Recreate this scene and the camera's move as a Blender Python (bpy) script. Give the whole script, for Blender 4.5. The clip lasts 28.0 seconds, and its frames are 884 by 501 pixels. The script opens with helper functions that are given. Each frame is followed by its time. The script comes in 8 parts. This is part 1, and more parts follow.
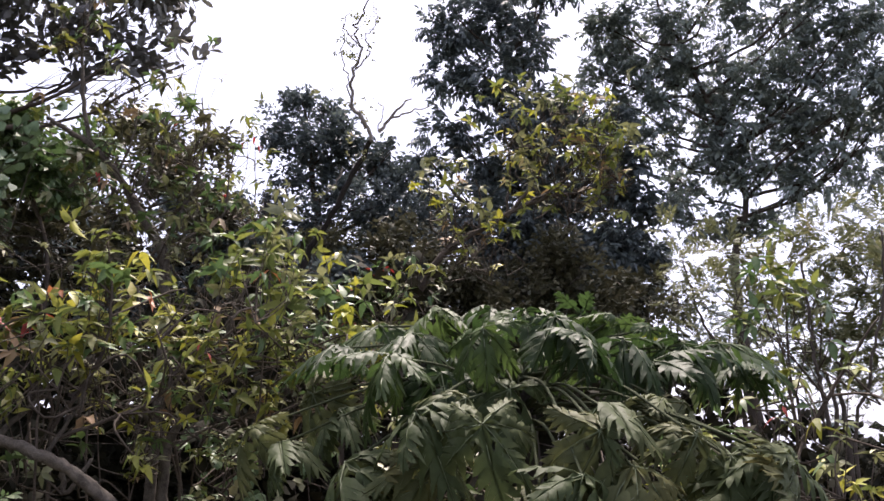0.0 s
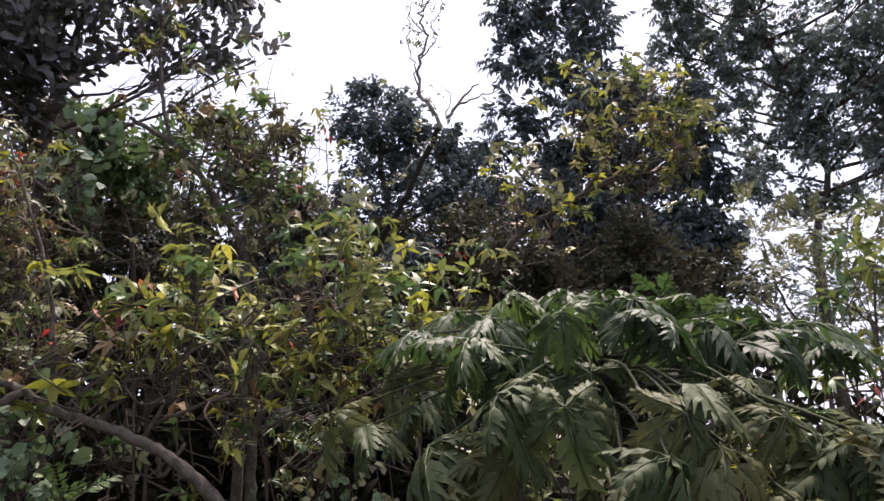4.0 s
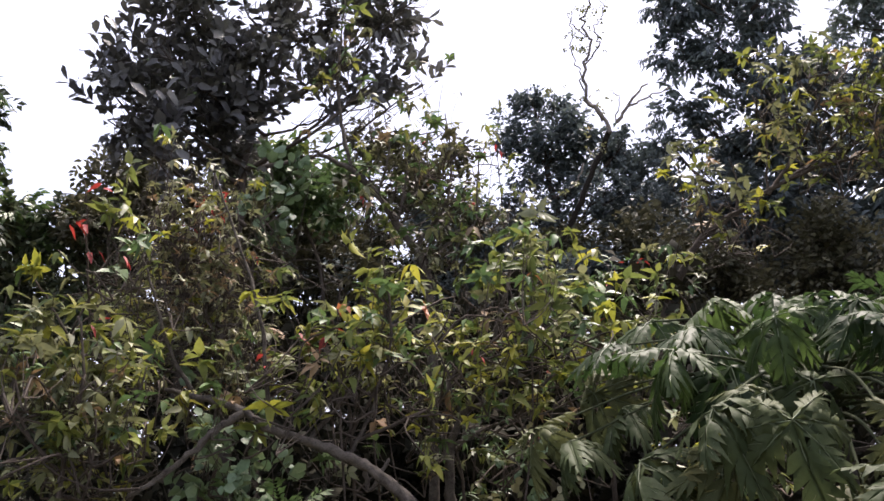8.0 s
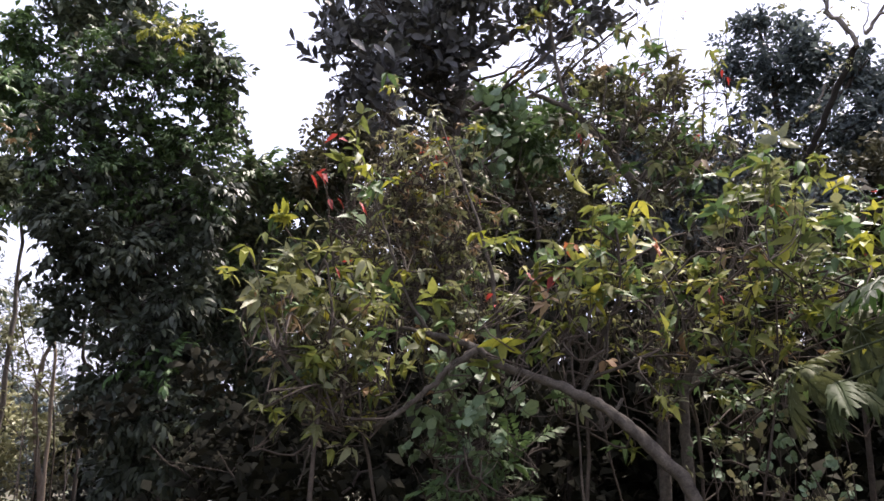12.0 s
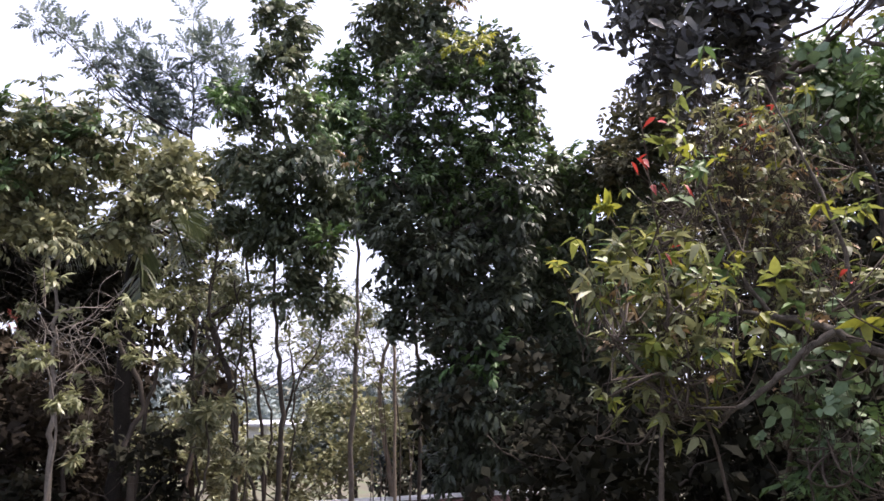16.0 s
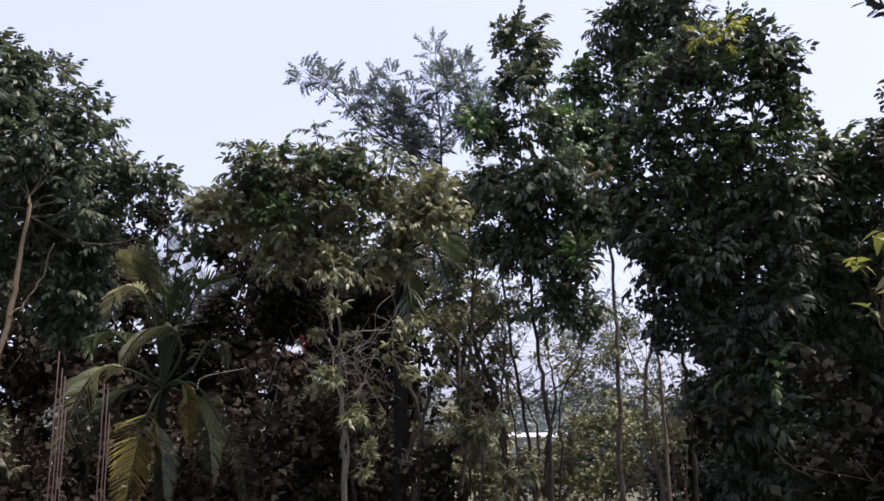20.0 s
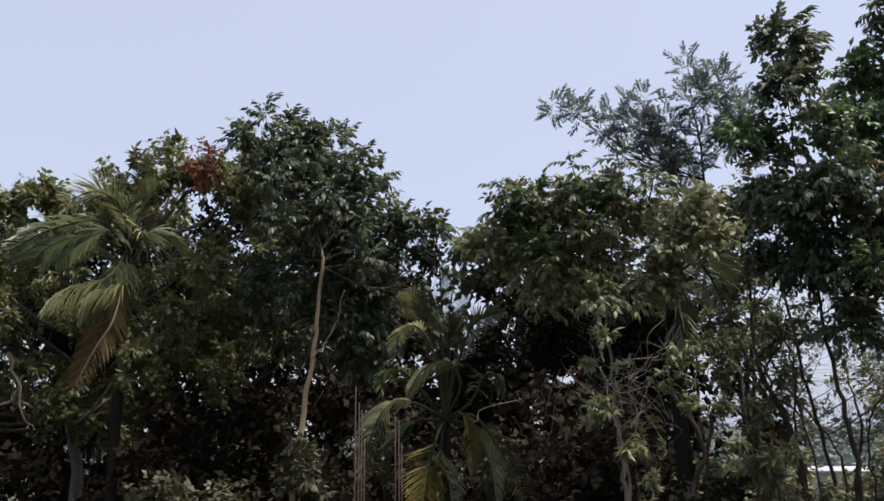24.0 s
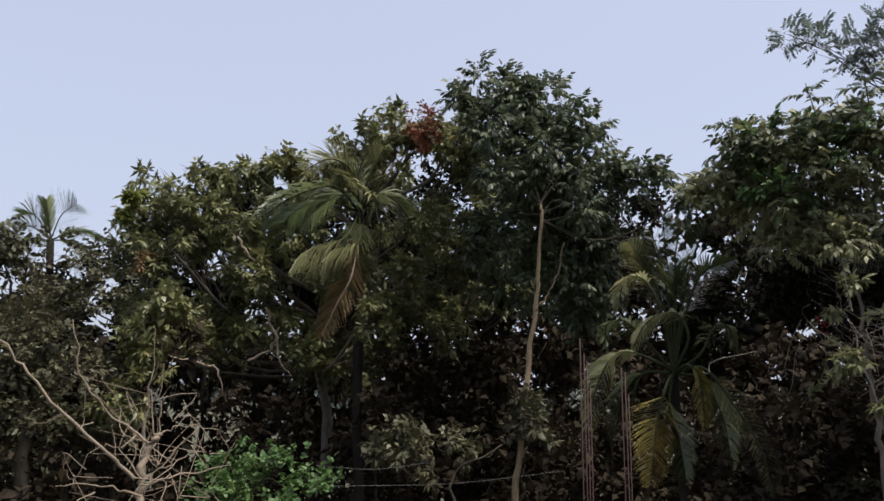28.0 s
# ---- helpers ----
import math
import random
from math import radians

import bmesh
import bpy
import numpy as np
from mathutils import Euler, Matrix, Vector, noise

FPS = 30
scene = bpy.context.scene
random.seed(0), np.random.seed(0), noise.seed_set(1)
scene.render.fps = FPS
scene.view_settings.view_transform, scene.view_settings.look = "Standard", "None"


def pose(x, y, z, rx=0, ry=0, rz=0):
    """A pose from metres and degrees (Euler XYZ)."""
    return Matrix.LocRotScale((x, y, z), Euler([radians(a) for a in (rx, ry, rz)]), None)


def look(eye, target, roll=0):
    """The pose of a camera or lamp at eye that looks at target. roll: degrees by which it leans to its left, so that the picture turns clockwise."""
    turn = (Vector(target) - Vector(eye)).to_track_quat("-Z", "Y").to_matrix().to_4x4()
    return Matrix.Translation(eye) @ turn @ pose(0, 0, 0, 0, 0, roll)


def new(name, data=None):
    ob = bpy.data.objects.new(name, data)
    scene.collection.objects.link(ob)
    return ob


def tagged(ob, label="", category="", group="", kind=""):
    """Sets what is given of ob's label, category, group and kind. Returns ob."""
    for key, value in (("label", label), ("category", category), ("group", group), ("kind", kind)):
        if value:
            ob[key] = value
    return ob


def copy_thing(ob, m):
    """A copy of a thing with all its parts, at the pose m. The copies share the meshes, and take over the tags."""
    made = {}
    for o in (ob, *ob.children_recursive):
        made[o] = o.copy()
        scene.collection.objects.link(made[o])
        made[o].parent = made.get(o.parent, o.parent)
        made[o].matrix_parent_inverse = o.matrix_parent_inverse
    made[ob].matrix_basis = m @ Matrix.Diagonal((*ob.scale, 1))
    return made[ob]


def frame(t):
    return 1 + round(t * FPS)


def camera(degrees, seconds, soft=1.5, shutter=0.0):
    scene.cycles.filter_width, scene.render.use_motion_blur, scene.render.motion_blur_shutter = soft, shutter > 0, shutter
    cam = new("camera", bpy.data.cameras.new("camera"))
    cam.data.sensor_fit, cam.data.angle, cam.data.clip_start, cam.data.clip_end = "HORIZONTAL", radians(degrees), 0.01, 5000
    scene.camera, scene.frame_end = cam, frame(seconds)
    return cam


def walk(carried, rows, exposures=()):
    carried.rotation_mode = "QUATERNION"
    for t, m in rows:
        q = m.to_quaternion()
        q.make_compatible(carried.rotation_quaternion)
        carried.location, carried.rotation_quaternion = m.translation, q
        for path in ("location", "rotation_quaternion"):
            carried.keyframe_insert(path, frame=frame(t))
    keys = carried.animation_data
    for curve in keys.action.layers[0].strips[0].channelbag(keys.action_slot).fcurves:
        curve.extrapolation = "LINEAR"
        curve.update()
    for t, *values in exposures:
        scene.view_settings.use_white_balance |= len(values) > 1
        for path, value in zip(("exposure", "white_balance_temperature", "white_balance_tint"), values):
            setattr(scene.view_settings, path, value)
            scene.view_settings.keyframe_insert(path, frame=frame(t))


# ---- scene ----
cam = camera(59.3, 28.0, soft=1.6)
EYE = 4.8
# seconds, place, yaw, pitch, roll
ROWS = [
    (0.0, 0.000, 0.000, 0.000, 0.00, 15.06, 0.19),
    (0.5, 0.004, -0.002, -0.000, -0.74, 15.46, -0.30),
    (1.0, 0.001, -0.004, 0.001, -0.77, 15.50, -0.38),
    (1.5, -0.013, -0.011, 0.004, 0.41, 15.44, -0.62),
    (2.0, -0.032, -0.029, 0.008, 2.05, 15.57, -0.86),
    (2.5, -0.029, -0.026, 0.010, 3.97, 15.47, -0.95),
    (3.0, -0.035, -0.032, 0.004, 4.74, 15.31, -0.79),
    (3.5, -0.031, -0.023, -0.007, 4.76, 14.58, -0.17),
    (5.5, -0.071, -0.029, 0.001, 8.33, 13.51, -0.50),
    (6.0, -0.090, -0.040, 0.012, 10.11, 14.14, -0.63),
    (6.5, -0.101, -0.040, 0.018, 11.94, 14.97, -0.79),
    (7.0, -0.118, -0.054, 0.011, 13.91, 14.88, -0.62),
    (7.5, -0.134, -0.054, 0.015, 15.97, 14.77, -0.63),
    (8.0, -0.145, -0.053, 0.015, 17.75, 14.79, -0.49),
    (8.5, -0.163, -0.053, 0.006, 19.87, 14.51, -0.35),
    (9.0, -0.179, -0.012, 0.016, 21.12, 14.10, -0.35),
    (9.5, -0.184, -0.042, -0.007, 22.32, 13.14, -0.16),
    (10.0, -0.195, -0.040, -0.009, 23.57, 12.43, 0.15),
    (10.5, -0.217, -0.040, -0.015, 25.43, 11.74, 0.19),
    (11.0, -0.241, -0.053, -0.020, 28.17, 11.15, 0.54),
    (11.5, -0.267, -0.050, -0.018, 30.55, 11.04, 0.62),
    (12.0, -0.290, -0.052, -0.020, 33.12, 10.75, 1.15),
    (12.5, -0.315, -0.064, -0.021, 35.79, 10.63, 1.34),
    (14.5, -0.387, -0.131, -0.022, 47.48, 9.80, 0.87),
    (15.0, -0.386, -0.153, -0.029, 50.27, 10.09, 0.60),
    (15.5, -0.400, -0.183, -0.034, 52.23, 10.23, 0.45),
    (16.0, -0.419, -0.199, -0.036, 54.95, 9.85, 0.45),
    (16.5, -0.432, -0.225, -0.039, 57.72, 9.45, 0.33),
    (17.0, -0.461, -0.224, -0.047, 59.96, 9.06, 0.71),
    (17.5, -0.467, -0.252, -0.051, 61.46, 8.80, 1.24),
    (18.0, -0.476, -0.271, -0.043, 63.68, 8.08, 1.34),
    (18.5, -0.488, -0.270, -0.032, 66.07, 8.17, 1.06),
    (19.0, -0.508, -0.262, -0.032, 68.09, 8.57, 0.94),
    (19.5, -0.508, -0.297, -0.025, 70.18, 8.81, 0.46),
    (20.0, -0.508, -0.314, -0.008, 73.12, 10.70, -0.52),
    (20.5, -0.517, -0.333, -0.014, 75.64, 11.61, -0.67),
    (21.0, -0.510, -0.332, -0.012, 78.81, 12.84, -0.37),
    (21.5, -0.500, -0.342, -0.010, 80.75, 13.28, -0.33),
    (23.5, -0.451, -0.351, -0.023, 89.82, 13.13, -0.80),
    (24.0, -0.453, -0.347, -0.015, 92.61, 13.13, -0.89),
    (24.5, -0.440, -0.353, -0.021, 94.91, 12.97, -0.87),
    (25.0, -0.447, -0.356, -0.021, 97.68, 12.97, -0.71),
    (25.5, -0.451, -0.359, -0.022, 100.14, 13.04, -0.82),
    (26.0, -0.432, -0.371, -0.030, 103.23, 12.47, -1.10),
    (26.5, -0.425, -0.380, -0.032, 105.14, 11.98, -0.83),
    (27.0, -0.427, -0.379, -0.051, 106.68, 11.62, -0.34),
    (27.5, -0.443, -0.382, -0.042, 107.89, 11.23, -0.33),
    (28.0, -0.411, -0.376, -0.051, 108.84, 9.90, 0.25),
]
EXPOSURES = [(0.0, 1.56, 6600, 22), (3.0, 1.44, 6600, 22), (6.0, 1.69, 6600, 21), (10.0, 1.38, 6550, 20), (12.0, 1.64, 6500, 22), (16.0, 1.73, 6450, 22), (18.5, 1.25, 6350, 21), (20.0, 0.95, 6250, 20), (21.5, 0.72, 6350, 15), (24.0, 0.57, 6450, 11), (28.0, 0.50, 6500, 11)]
walk(cam, [(t, pose(x, y, EYE + z, 90 + pitch, 0, yaw) @ pose(0, 0, 0, 0, 0, roll)) for t, x, y, z, yaw, pitch, roll in ROWS], EXPOSURES)

# ---- sky and sun: bright haze, the sun veiled ahead of the first view ----
SUN_AZ, SUN_EL = 10.0, 66.0
world = bpy.data.worlds.new("hazy_sky")
scene.world = world
world.use_nodes = True
wn, wl = world.node_tree.nodes, world.node_tree.links
sky = wn.new("ShaderNodeTexSky")
sky.sky_type = "NISHITA"
sky.sun_disc = False
sky.sun_elevation, sky.sun_rotation = radians(SUN_EL), radians(SUN_AZ)
sky.air_density, sky.dust_density, sky.ozone_density = 1.0, 4.0, 1.5
haze = wn.new("ShaderNodeMix")
haze.data_type = "RGBA"
haze.inputs[0].default_value = 0.6
haze.inputs[7].default_value = (5.6, 6.0, 7.4, 1)
wl.new(sky.outputs[0], haze.inputs[6])
wl.new(haze.outputs[2], wn["Background"].inputs[0])
wn["Background"].inputs[1].default_value = 0.1

sun = new("sun", bpy.data.lights.new("sun", "SUN"))
sun.data.energy, sun.data.angle, sun.data.color = 5.0, radians(20), (1.0, 0.94, 0.85)
sun_dir = Vector((math.sin(radians(SUN_AZ)) * math.cos(radians(SUN_EL)), math.cos(radians(SUN_AZ)) * math.cos(radians(SUN_EL)), math.sin(radians(SUN_EL))))
sun.matrix_basis = look(sun_dir * 60, (0, 0, 0))


# ---- materials ----
def node_material(name):
    mat = bpy.data.materials.new(name)
    mat.use_nodes = True
    return mat, mat.node_tree.nodes, mat.node_tree.links, mat.node_tree.nodes["Principled BSDF"]


def ramp(nodes, stops):
    r = nodes.new("ShaderNodeValToRGB")
    while len(r.color_ramp.elements) < len(stops):
        r.color_ramp.elements.new(0.5)
    for e, (p, c) in zip(r.color_ramp.elements, stops):
        e.position, e.color = p, (*c, 1)
    return r


def leaf_material(name, stops, rough=0.5, through_light=0.28, patch=0.5, gloss=0.4, whole=False):
    """Leaves: each leaf takes its own tone, with larger patches of fresher and older growth."""
    mat, n, l, bsdf = node_material(name)
    geo = n.new("ShaderNodeNewGeometry")
    co = n.new("ShaderNodeTexCoord")
    big = n.new("ShaderNodeTexNoise")
    big.inputs["Scale"].default_value, big.inputs["Detail"].default_value = 0.9, 3
    l.new(co.outputs["Object"], big.inputs["Vector"])
    fine = n.new("ShaderNodeTexNoise")
    fine.inputs["Scale"].default_value, fine.inputs["Detail"].default_value = 45, 3
    l.new(co.outputs["Object"], fine.inputs["Vector"])
    mix = n.new("ShaderNodeMix")
    mix.inputs[0].default_value = patch
    if whole:
        info = n.new("ShaderNodeObjectInfo")
        l.new(info.outputs["Random"], mix.inputs[2])
    else:
        l.new(geo.outputs["Random Per Island"], mix.inputs[2])
    st = n.new("ShaderNodeMapRange")
    st.inputs[1].default_value, st.inputs[2].default_value = 0.3, 0.7
    l.new(big.outputs[0], st.inputs[0])
    l.new(st.outputs[0], mix.inputs[3])
    r = ramp(n, stops)
    l.new(mix.outputs[0], r.inputs[0])
    hsv = n.new("ShaderNodeHueSaturation")
    mr = n.new("ShaderNodeMapRange")
    mr.inputs[3].default_value, mr.inputs[4].default_value = 0.7, 1.3
    l.new(fine.outputs[0], mr.inputs[0])
    l.new(mr.outputs[0], hsv.inputs["Value"])
    l.new(r.outputs[0], hsv.inputs["Color"])
    l.new(hsv.outputs[0], bsdf.inputs["Base Color"])
    bsdf.inputs["Roughness"].default_value = rough
    bsdf.inputs["Specular IOR Level"].default_value = gloss
    bump = n.new("ShaderNodeBump")
    bump.inputs["Strength"].default_value, bump.inputs["Distance"].default_value = 0.25, 0.01
    l.new(fine.outputs[0], bump.inputs["Height"])
    l.new(bump.outputs[0], bsdf.inputs["Normal"])
    tr = n.new("ShaderNodeBsdfTranslucent")
    l.new(hsv.outputs[0], tr.inputs[0])
    ms = n.new("ShaderNodeMixShader")
    ms.inputs[0].default_value = through_light
    l.new(bsdf.outputs[0], ms.inputs[1])
    l.new(tr.outputs[0], ms.inputs[2])
    l.new(ms.outputs[0], n["Material Output"].inputs[0])
    return mat


def bark_material(name, dark, light, scale=6.0):
    mat, n, l, bsdf = node_material(name)
    co = n.new("ShaderNodeTexCoord")
    a = n.new("ShaderNodeTexNoise")
    a.inputs["Scale"].default_value, a.inputs["Detail"].default_value, a.inputs["Roughness"].default_value = scale, 8, 0.65
    l.new(co.outputs["Object"], a.inputs["Vector"])
    b = n.new("ShaderNodeTexNoise")
    b.inputs["Scale"].default_value = scale * 9
    b.inputs["Detail"].default_value = 4
    l.new(co.outputs["Object"], b.inputs["Vector"])
    m = n.new("ShaderNodeMix")
    m.inputs[0].default_value = 0.35
    l.new(a.outputs[0], m.inputs[2])
    l.new(b.outputs[0], m.inputs[3])
    r = ramp(n, [(0.3, dark), (0.52, [(p + q) / 2 for p, q in zip(dark, light)]), (0.72, light)])
    l.new(m.outputs[0], r.inputs[0])
    l.new(r.outputs[0], bsdf.inputs["Base Color"])
    bsdf.inputs["Roughness"].default_value = 0.88
    bsdf.inputs["Specular IOR Level"].default_value = 0.15
    bump = n.new("ShaderNodeBump")
    bump.inputs["Strength"].default_value, bump.inputs["Distance"].default_value = 0.8, 0.02
    l.new(m.outputs[0], bump.inputs["Height"])
    l.new(bump.outputs[0], bsdf.inputs["Normal"])
    return mat


LEAF_DARK = leaf_material("leaf_dark", [(0.0, (0.040, 0.053, 0.034)), (0.5, (0.070, 0.089, 0.051)), (0.9, (0.123, 0.136, 0.074)), (1.0, (0.201, 0.155, 0.083))], 0.48, gloss=0.3)
# dark leaves, tinted bluish and lightened to stand for haze
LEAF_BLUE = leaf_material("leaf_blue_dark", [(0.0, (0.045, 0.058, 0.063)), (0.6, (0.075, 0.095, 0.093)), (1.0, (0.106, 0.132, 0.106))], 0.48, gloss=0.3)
LEAF_MID = leaf_material("leaf_mid", [(0.0, (0.039, 0.071, 0.028)), (0.5, (0.067, 0.115, 0.039)), (0.85, (0.103, 0.159, 0.048)), (1.0, (0.221, 0.193, 0.055))], 0.5)
LEAF_OLIVE = leaf_material("leaf_olive", [(0.0, (0.069, 0.077, 0.041)), (0.5, (0.140, 0.150, 0.069)), (0.85, (0.208, 0.208, 0.095)), (1.0, (0.306, 0.222, 0.111))], 0.5)
LEAF_FRESH = leaf_material("leaf_fresh", [(0.0, (0.040, 0.057, 0.021)), (0.4, (0.092, 0.119, 0.032)), (0.75, (0.180, 0.191, 0.041)), (0.93, (0.288, 0.258, 0.049)), (1.0, (0.240, 0.120, 0.045))], 0.52, 0.36, gloss=0.2)
LEAF_YELLOW = leaf_material("leaf_yellow_green", [(0.0, (0.1, 0.12, 0.02)), (0.5, (0.22, 0.23, 0.03)), (1.0, (0.38, 0.34, 0.05))], 0.5, 0.35)
LEAF_DRY = leaf_material("leaf_dry", [(0.0, (0.1, 0.07, 0.04)), (0.5, (0.2, 0.14, 0.07)), (1.0, (0.32, 0.19, 0.1))], 0.6, 0.2)
LEAF_RUST = leaf_material("leaf_rust", [(0.0, (0.1, 0.03, 0.018)), (0.6, (0.19, 0.06, 0.03)), (1.0, (0.27, 0.11, 0.05))], 0.6, 0.25)
LEAF_RED = leaf_material("leaf_red", [(0.0, (0.216, 0.025, 0.020)), (0.6, (0.331, 0.041, 0.032)), (1.0, (0.302, 0.108, 0.055))], 0.5, 0.3)
# near-black leaves: shade in the wood's depth is put into the colour
LEAF_PAINTED_SHADE = leaf_material("leaf_painted_shade", [(0.0, (0.010, 0.010, 0.007)), (0.6, (0.018, 0.018, 0.012)), (1.0, (0.029, 0.026, 0.016))], 0.8, 0.08, gloss=0.06)
# dry brown leaves, darkened further for the shade under the trees
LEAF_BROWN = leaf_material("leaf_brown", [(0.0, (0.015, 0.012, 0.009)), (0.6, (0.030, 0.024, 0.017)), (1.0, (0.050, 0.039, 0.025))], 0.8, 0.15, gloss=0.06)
LEAF_CREEPER = leaf_material("leaf_creeper", [(0.0, (0.035, 0.07, 0.02)), (0.5, (0.065, 0.125, 0.036)), (1.0, (0.115, 0.18, 0.05))], 0.5, 0.3)
LEAF_VEIN = leaf_material("leaf_vein", [(0.0, (0.07, 0.095, 0.045)), (1.0, (0.12, 0.14, 0.07))], 0.6, 0.1)
LEAF_PAPAYA_OLD = leaf_material("leaf_papaya_old", [(0.0, (0.027, 0.039, 0.015)), (0.4, (0.044, 0.059, 0.024)), (0.75, (0.072, 0.077, 0.032)), (1.0, (0.105, 0.095, 0.037))], 0.58, 0.3, 0.45, 0.1, True)
LEAF_PAPAYA = leaf_material("leaf_papaya", [(0.0, (0.015, 0.031, 0.009)), (0.5, (0.027, 0.049, 0.014)), (0.9, (0.047, 0.075, 0.019)), (1.0, (0.085, 0.102, 0.025))], 0.55, 0.46, 0.35, 0.24, True)
LEAF_BROAD = leaf_material("leaf_broad", [(0.0, (0.068, 0.113, 0.059)), (0.6, (0.119, 0.178, 0.092)), (1.0, (0.189, 0.240, 0.119))], 0.5, 0.15, gloss=0.4)
LEAF_DULL = leaf_material("leaf_dull", [(0.0, (0.026, 0.032, 0.023)), (0.5, (0.047, 0.058, 0.038)), (0.85, (0.073, 0.087, 0.051)), (1.0, (0.103, 0.109, 0.057))], 0.5, 0.18, gloss=0.3)
LEAF_UPPER = leaf_material("leaf_upper", [(0.0, (0.025, 0.048, 0.018)), (0.5, (0.048, 0.084, 0.027)), (1.0, (0.089, 0.137, 0.041))], 0.5, 0.3, gloss=0.3)
LEAF_UMBER = leaf_material("leaf_umber", [(0.0, (0.042, 0.043, 0.025)), (0.6, (0.074, 0.072, 0.04)), (1.0, (0.12, 0.105, 0.055))], 0.5, 0.2, gloss=0.25)
# distance haze is put into this pale bluish leaf colour
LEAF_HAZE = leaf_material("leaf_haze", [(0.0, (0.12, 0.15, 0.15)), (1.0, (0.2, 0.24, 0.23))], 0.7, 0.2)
LEAF_PALE = leaf_material("leaf_pale", [(0.0, (0.09, 0.095, 0.05)), (0.5, (0.17, 0.17, 0.085)), (0.85, (0.24, 0.22, 0.11)), (1.0, (0.3, 0.22, 0.12))], 0.5, 0.3)
LEAF_ORANGE = leaf_material("leaf_orange", [(0.0, (0.26, 0.07, 0.03)), (1.0, (0.4, 0.17, 0.06))], 0.5, 0.35)
FROND = leaf_material("palm_frond", [(0.0, (0.060, 0.083, 0.038)), (0.6, (0.120, 0.149, 0.060)), (1.0, (0.224, 0.217, 0.083))], 0.42, 0.25, gloss=0.5)
FROND_PALE = leaf_material("palm_frond_pale", [(0.0, (0.130, 0.143, 0.073)), (0.6, (0.260, 0.260, 0.130)), (1.0, (0.439, 0.390, 0.212))], 0.45, 0.25)
FROND_YELLOW = leaf_material("palm_frond_yellow", [(0.0, (0.134, 0.150, 0.044)), (0.5, (0.288, 0.246, 0.069)), (1.0, (0.480, 0.331, 0.099))], 0.5, 0.3)
LEAF_MOSS = leaf_material("leaf_moss", [(0.0, (0.062, 0.068, 0.034)), (0.5, (0.125, 0.135, 0.058)), (0.85, (0.195, 0.195, 0.08)), (1.0, (0.26, 0.19, 0.09))], 0.45, 0.28, gloss=0.38)
LEAF_INK = leaf_material("leaf_ink", [(0.0, (0.051, 0.051, 0.053)), (0.6, (0.088, 0.088, 0.079)), (1.0, (0.135, 0.134, 0.095))], 0.45, 0.2, gloss=0.4)
# grey-green leaves, lightened to stand in for haze
LEAF_VEIL = leaf_material("leaf_haze_veil", [(0.0, (0.095, 0.119, 0.113)), (0.6, (0.134, 0.166, 0.145)), (1.0, (0.190, 0.222, 0.166))], 0.5, 0.3, gloss=0.3)
LEAF_DUSTY = leaf_material("leaf_dusty", [(0.0, (0.093, 0.101, 0.057)), (0.5, (0.171, 0.179, 0.094)), (0.85, (0.263, 0.255, 0.132)), (1.0, (0.372, 0.266, 0.143))], 0.48, 0.28, gloss=0.3)
# shade on the darkest trunks is put into this near-black bark
BARK_BLACK = bark_material("bark_black", (0.008, 0.007, 0.006), (0.03, 0.025, 0.02))
BARK_LICHEN = bark_material("bark_lichen", (0.014, 0.011, 0.009), (0.15, 0.13, 0.105), 17.0)
BARK_DARK = bark_material("bark_dark", (0.025, 0.02, 0.016), (0.09, 0.075, 0.06))
BARK_GREY = bark_material("bark_grey", (0.07, 0.06, 0.05), (0.24, 0.21, 0.18))
BARK_PALE = bark_material("bark_pale", (0.13, 0.095, 0.06), (0.4, 0.31, 0.2), 4.0)
BARK_DEAD = bark_material("bark_dead", (0.12, 0.095, 0.07), (0.3, 0.245, 0.19), 5.0)
BARK_TWIG = bark_material("bark_twig", (0.022, 0.018, 0.014), (0.1, 0.08, 0.062), 9.0)
STEM_GREEN = bark_material("stem_green", (0.022, 0.03, 0.014), (0.055, 0.062, 0.03), 14.0)

# ---- mesh helpers ----
rng = np.random.default_rng(7)


def unit(v):
    v = np.asarray(v, float)
    return v / (np.linalg.norm(v, axis=-1, keepdims=True) + 1e-9)


def mesh_from(name, verts, tris, material, smooth=False):
    """A mesh from arrays of corners and triangles."""
    me = bpy.data.meshes.new(name)
    verts, tris = np.asarray(verts, np.float32), np.asarray(tris, np.int32)
    me.vertices.add(len(verts))
    me.vertices.foreach_set("co", verts.ravel())
    me.loops.add(tris.size)
    me.loops.foreach_set("vertex_index", tris.ravel())
    me.polygons.add(len(tris))
    me.polygons.foreach_set("loop_start", np.arange(0, tris.size, 3, dtype=np.int32))
    if smooth:
        me.polygons.foreach_set("use_smooth", np.ones(len(tris), bool))
    me.materials.append(material)
    me.update(calc_edges=True)
    return me


def part(name, data, parent, label="", kind=""):
    ob = new(name, data)
    ob.parent = parent
    return tagged(ob, label, kind=kind)


def thing(name, label, category, group="", kind=""):
    return tagged(new(name), label, category, group, kind)


def joined(pieces):
    vs, fs, n = [], [], 0
    for v, f in pieces:
        vs.append(v)
        fs.append(np.asarray(f) + n)
        n += len(v)
    return np.concatenate(vs), np.concatenate(fs)


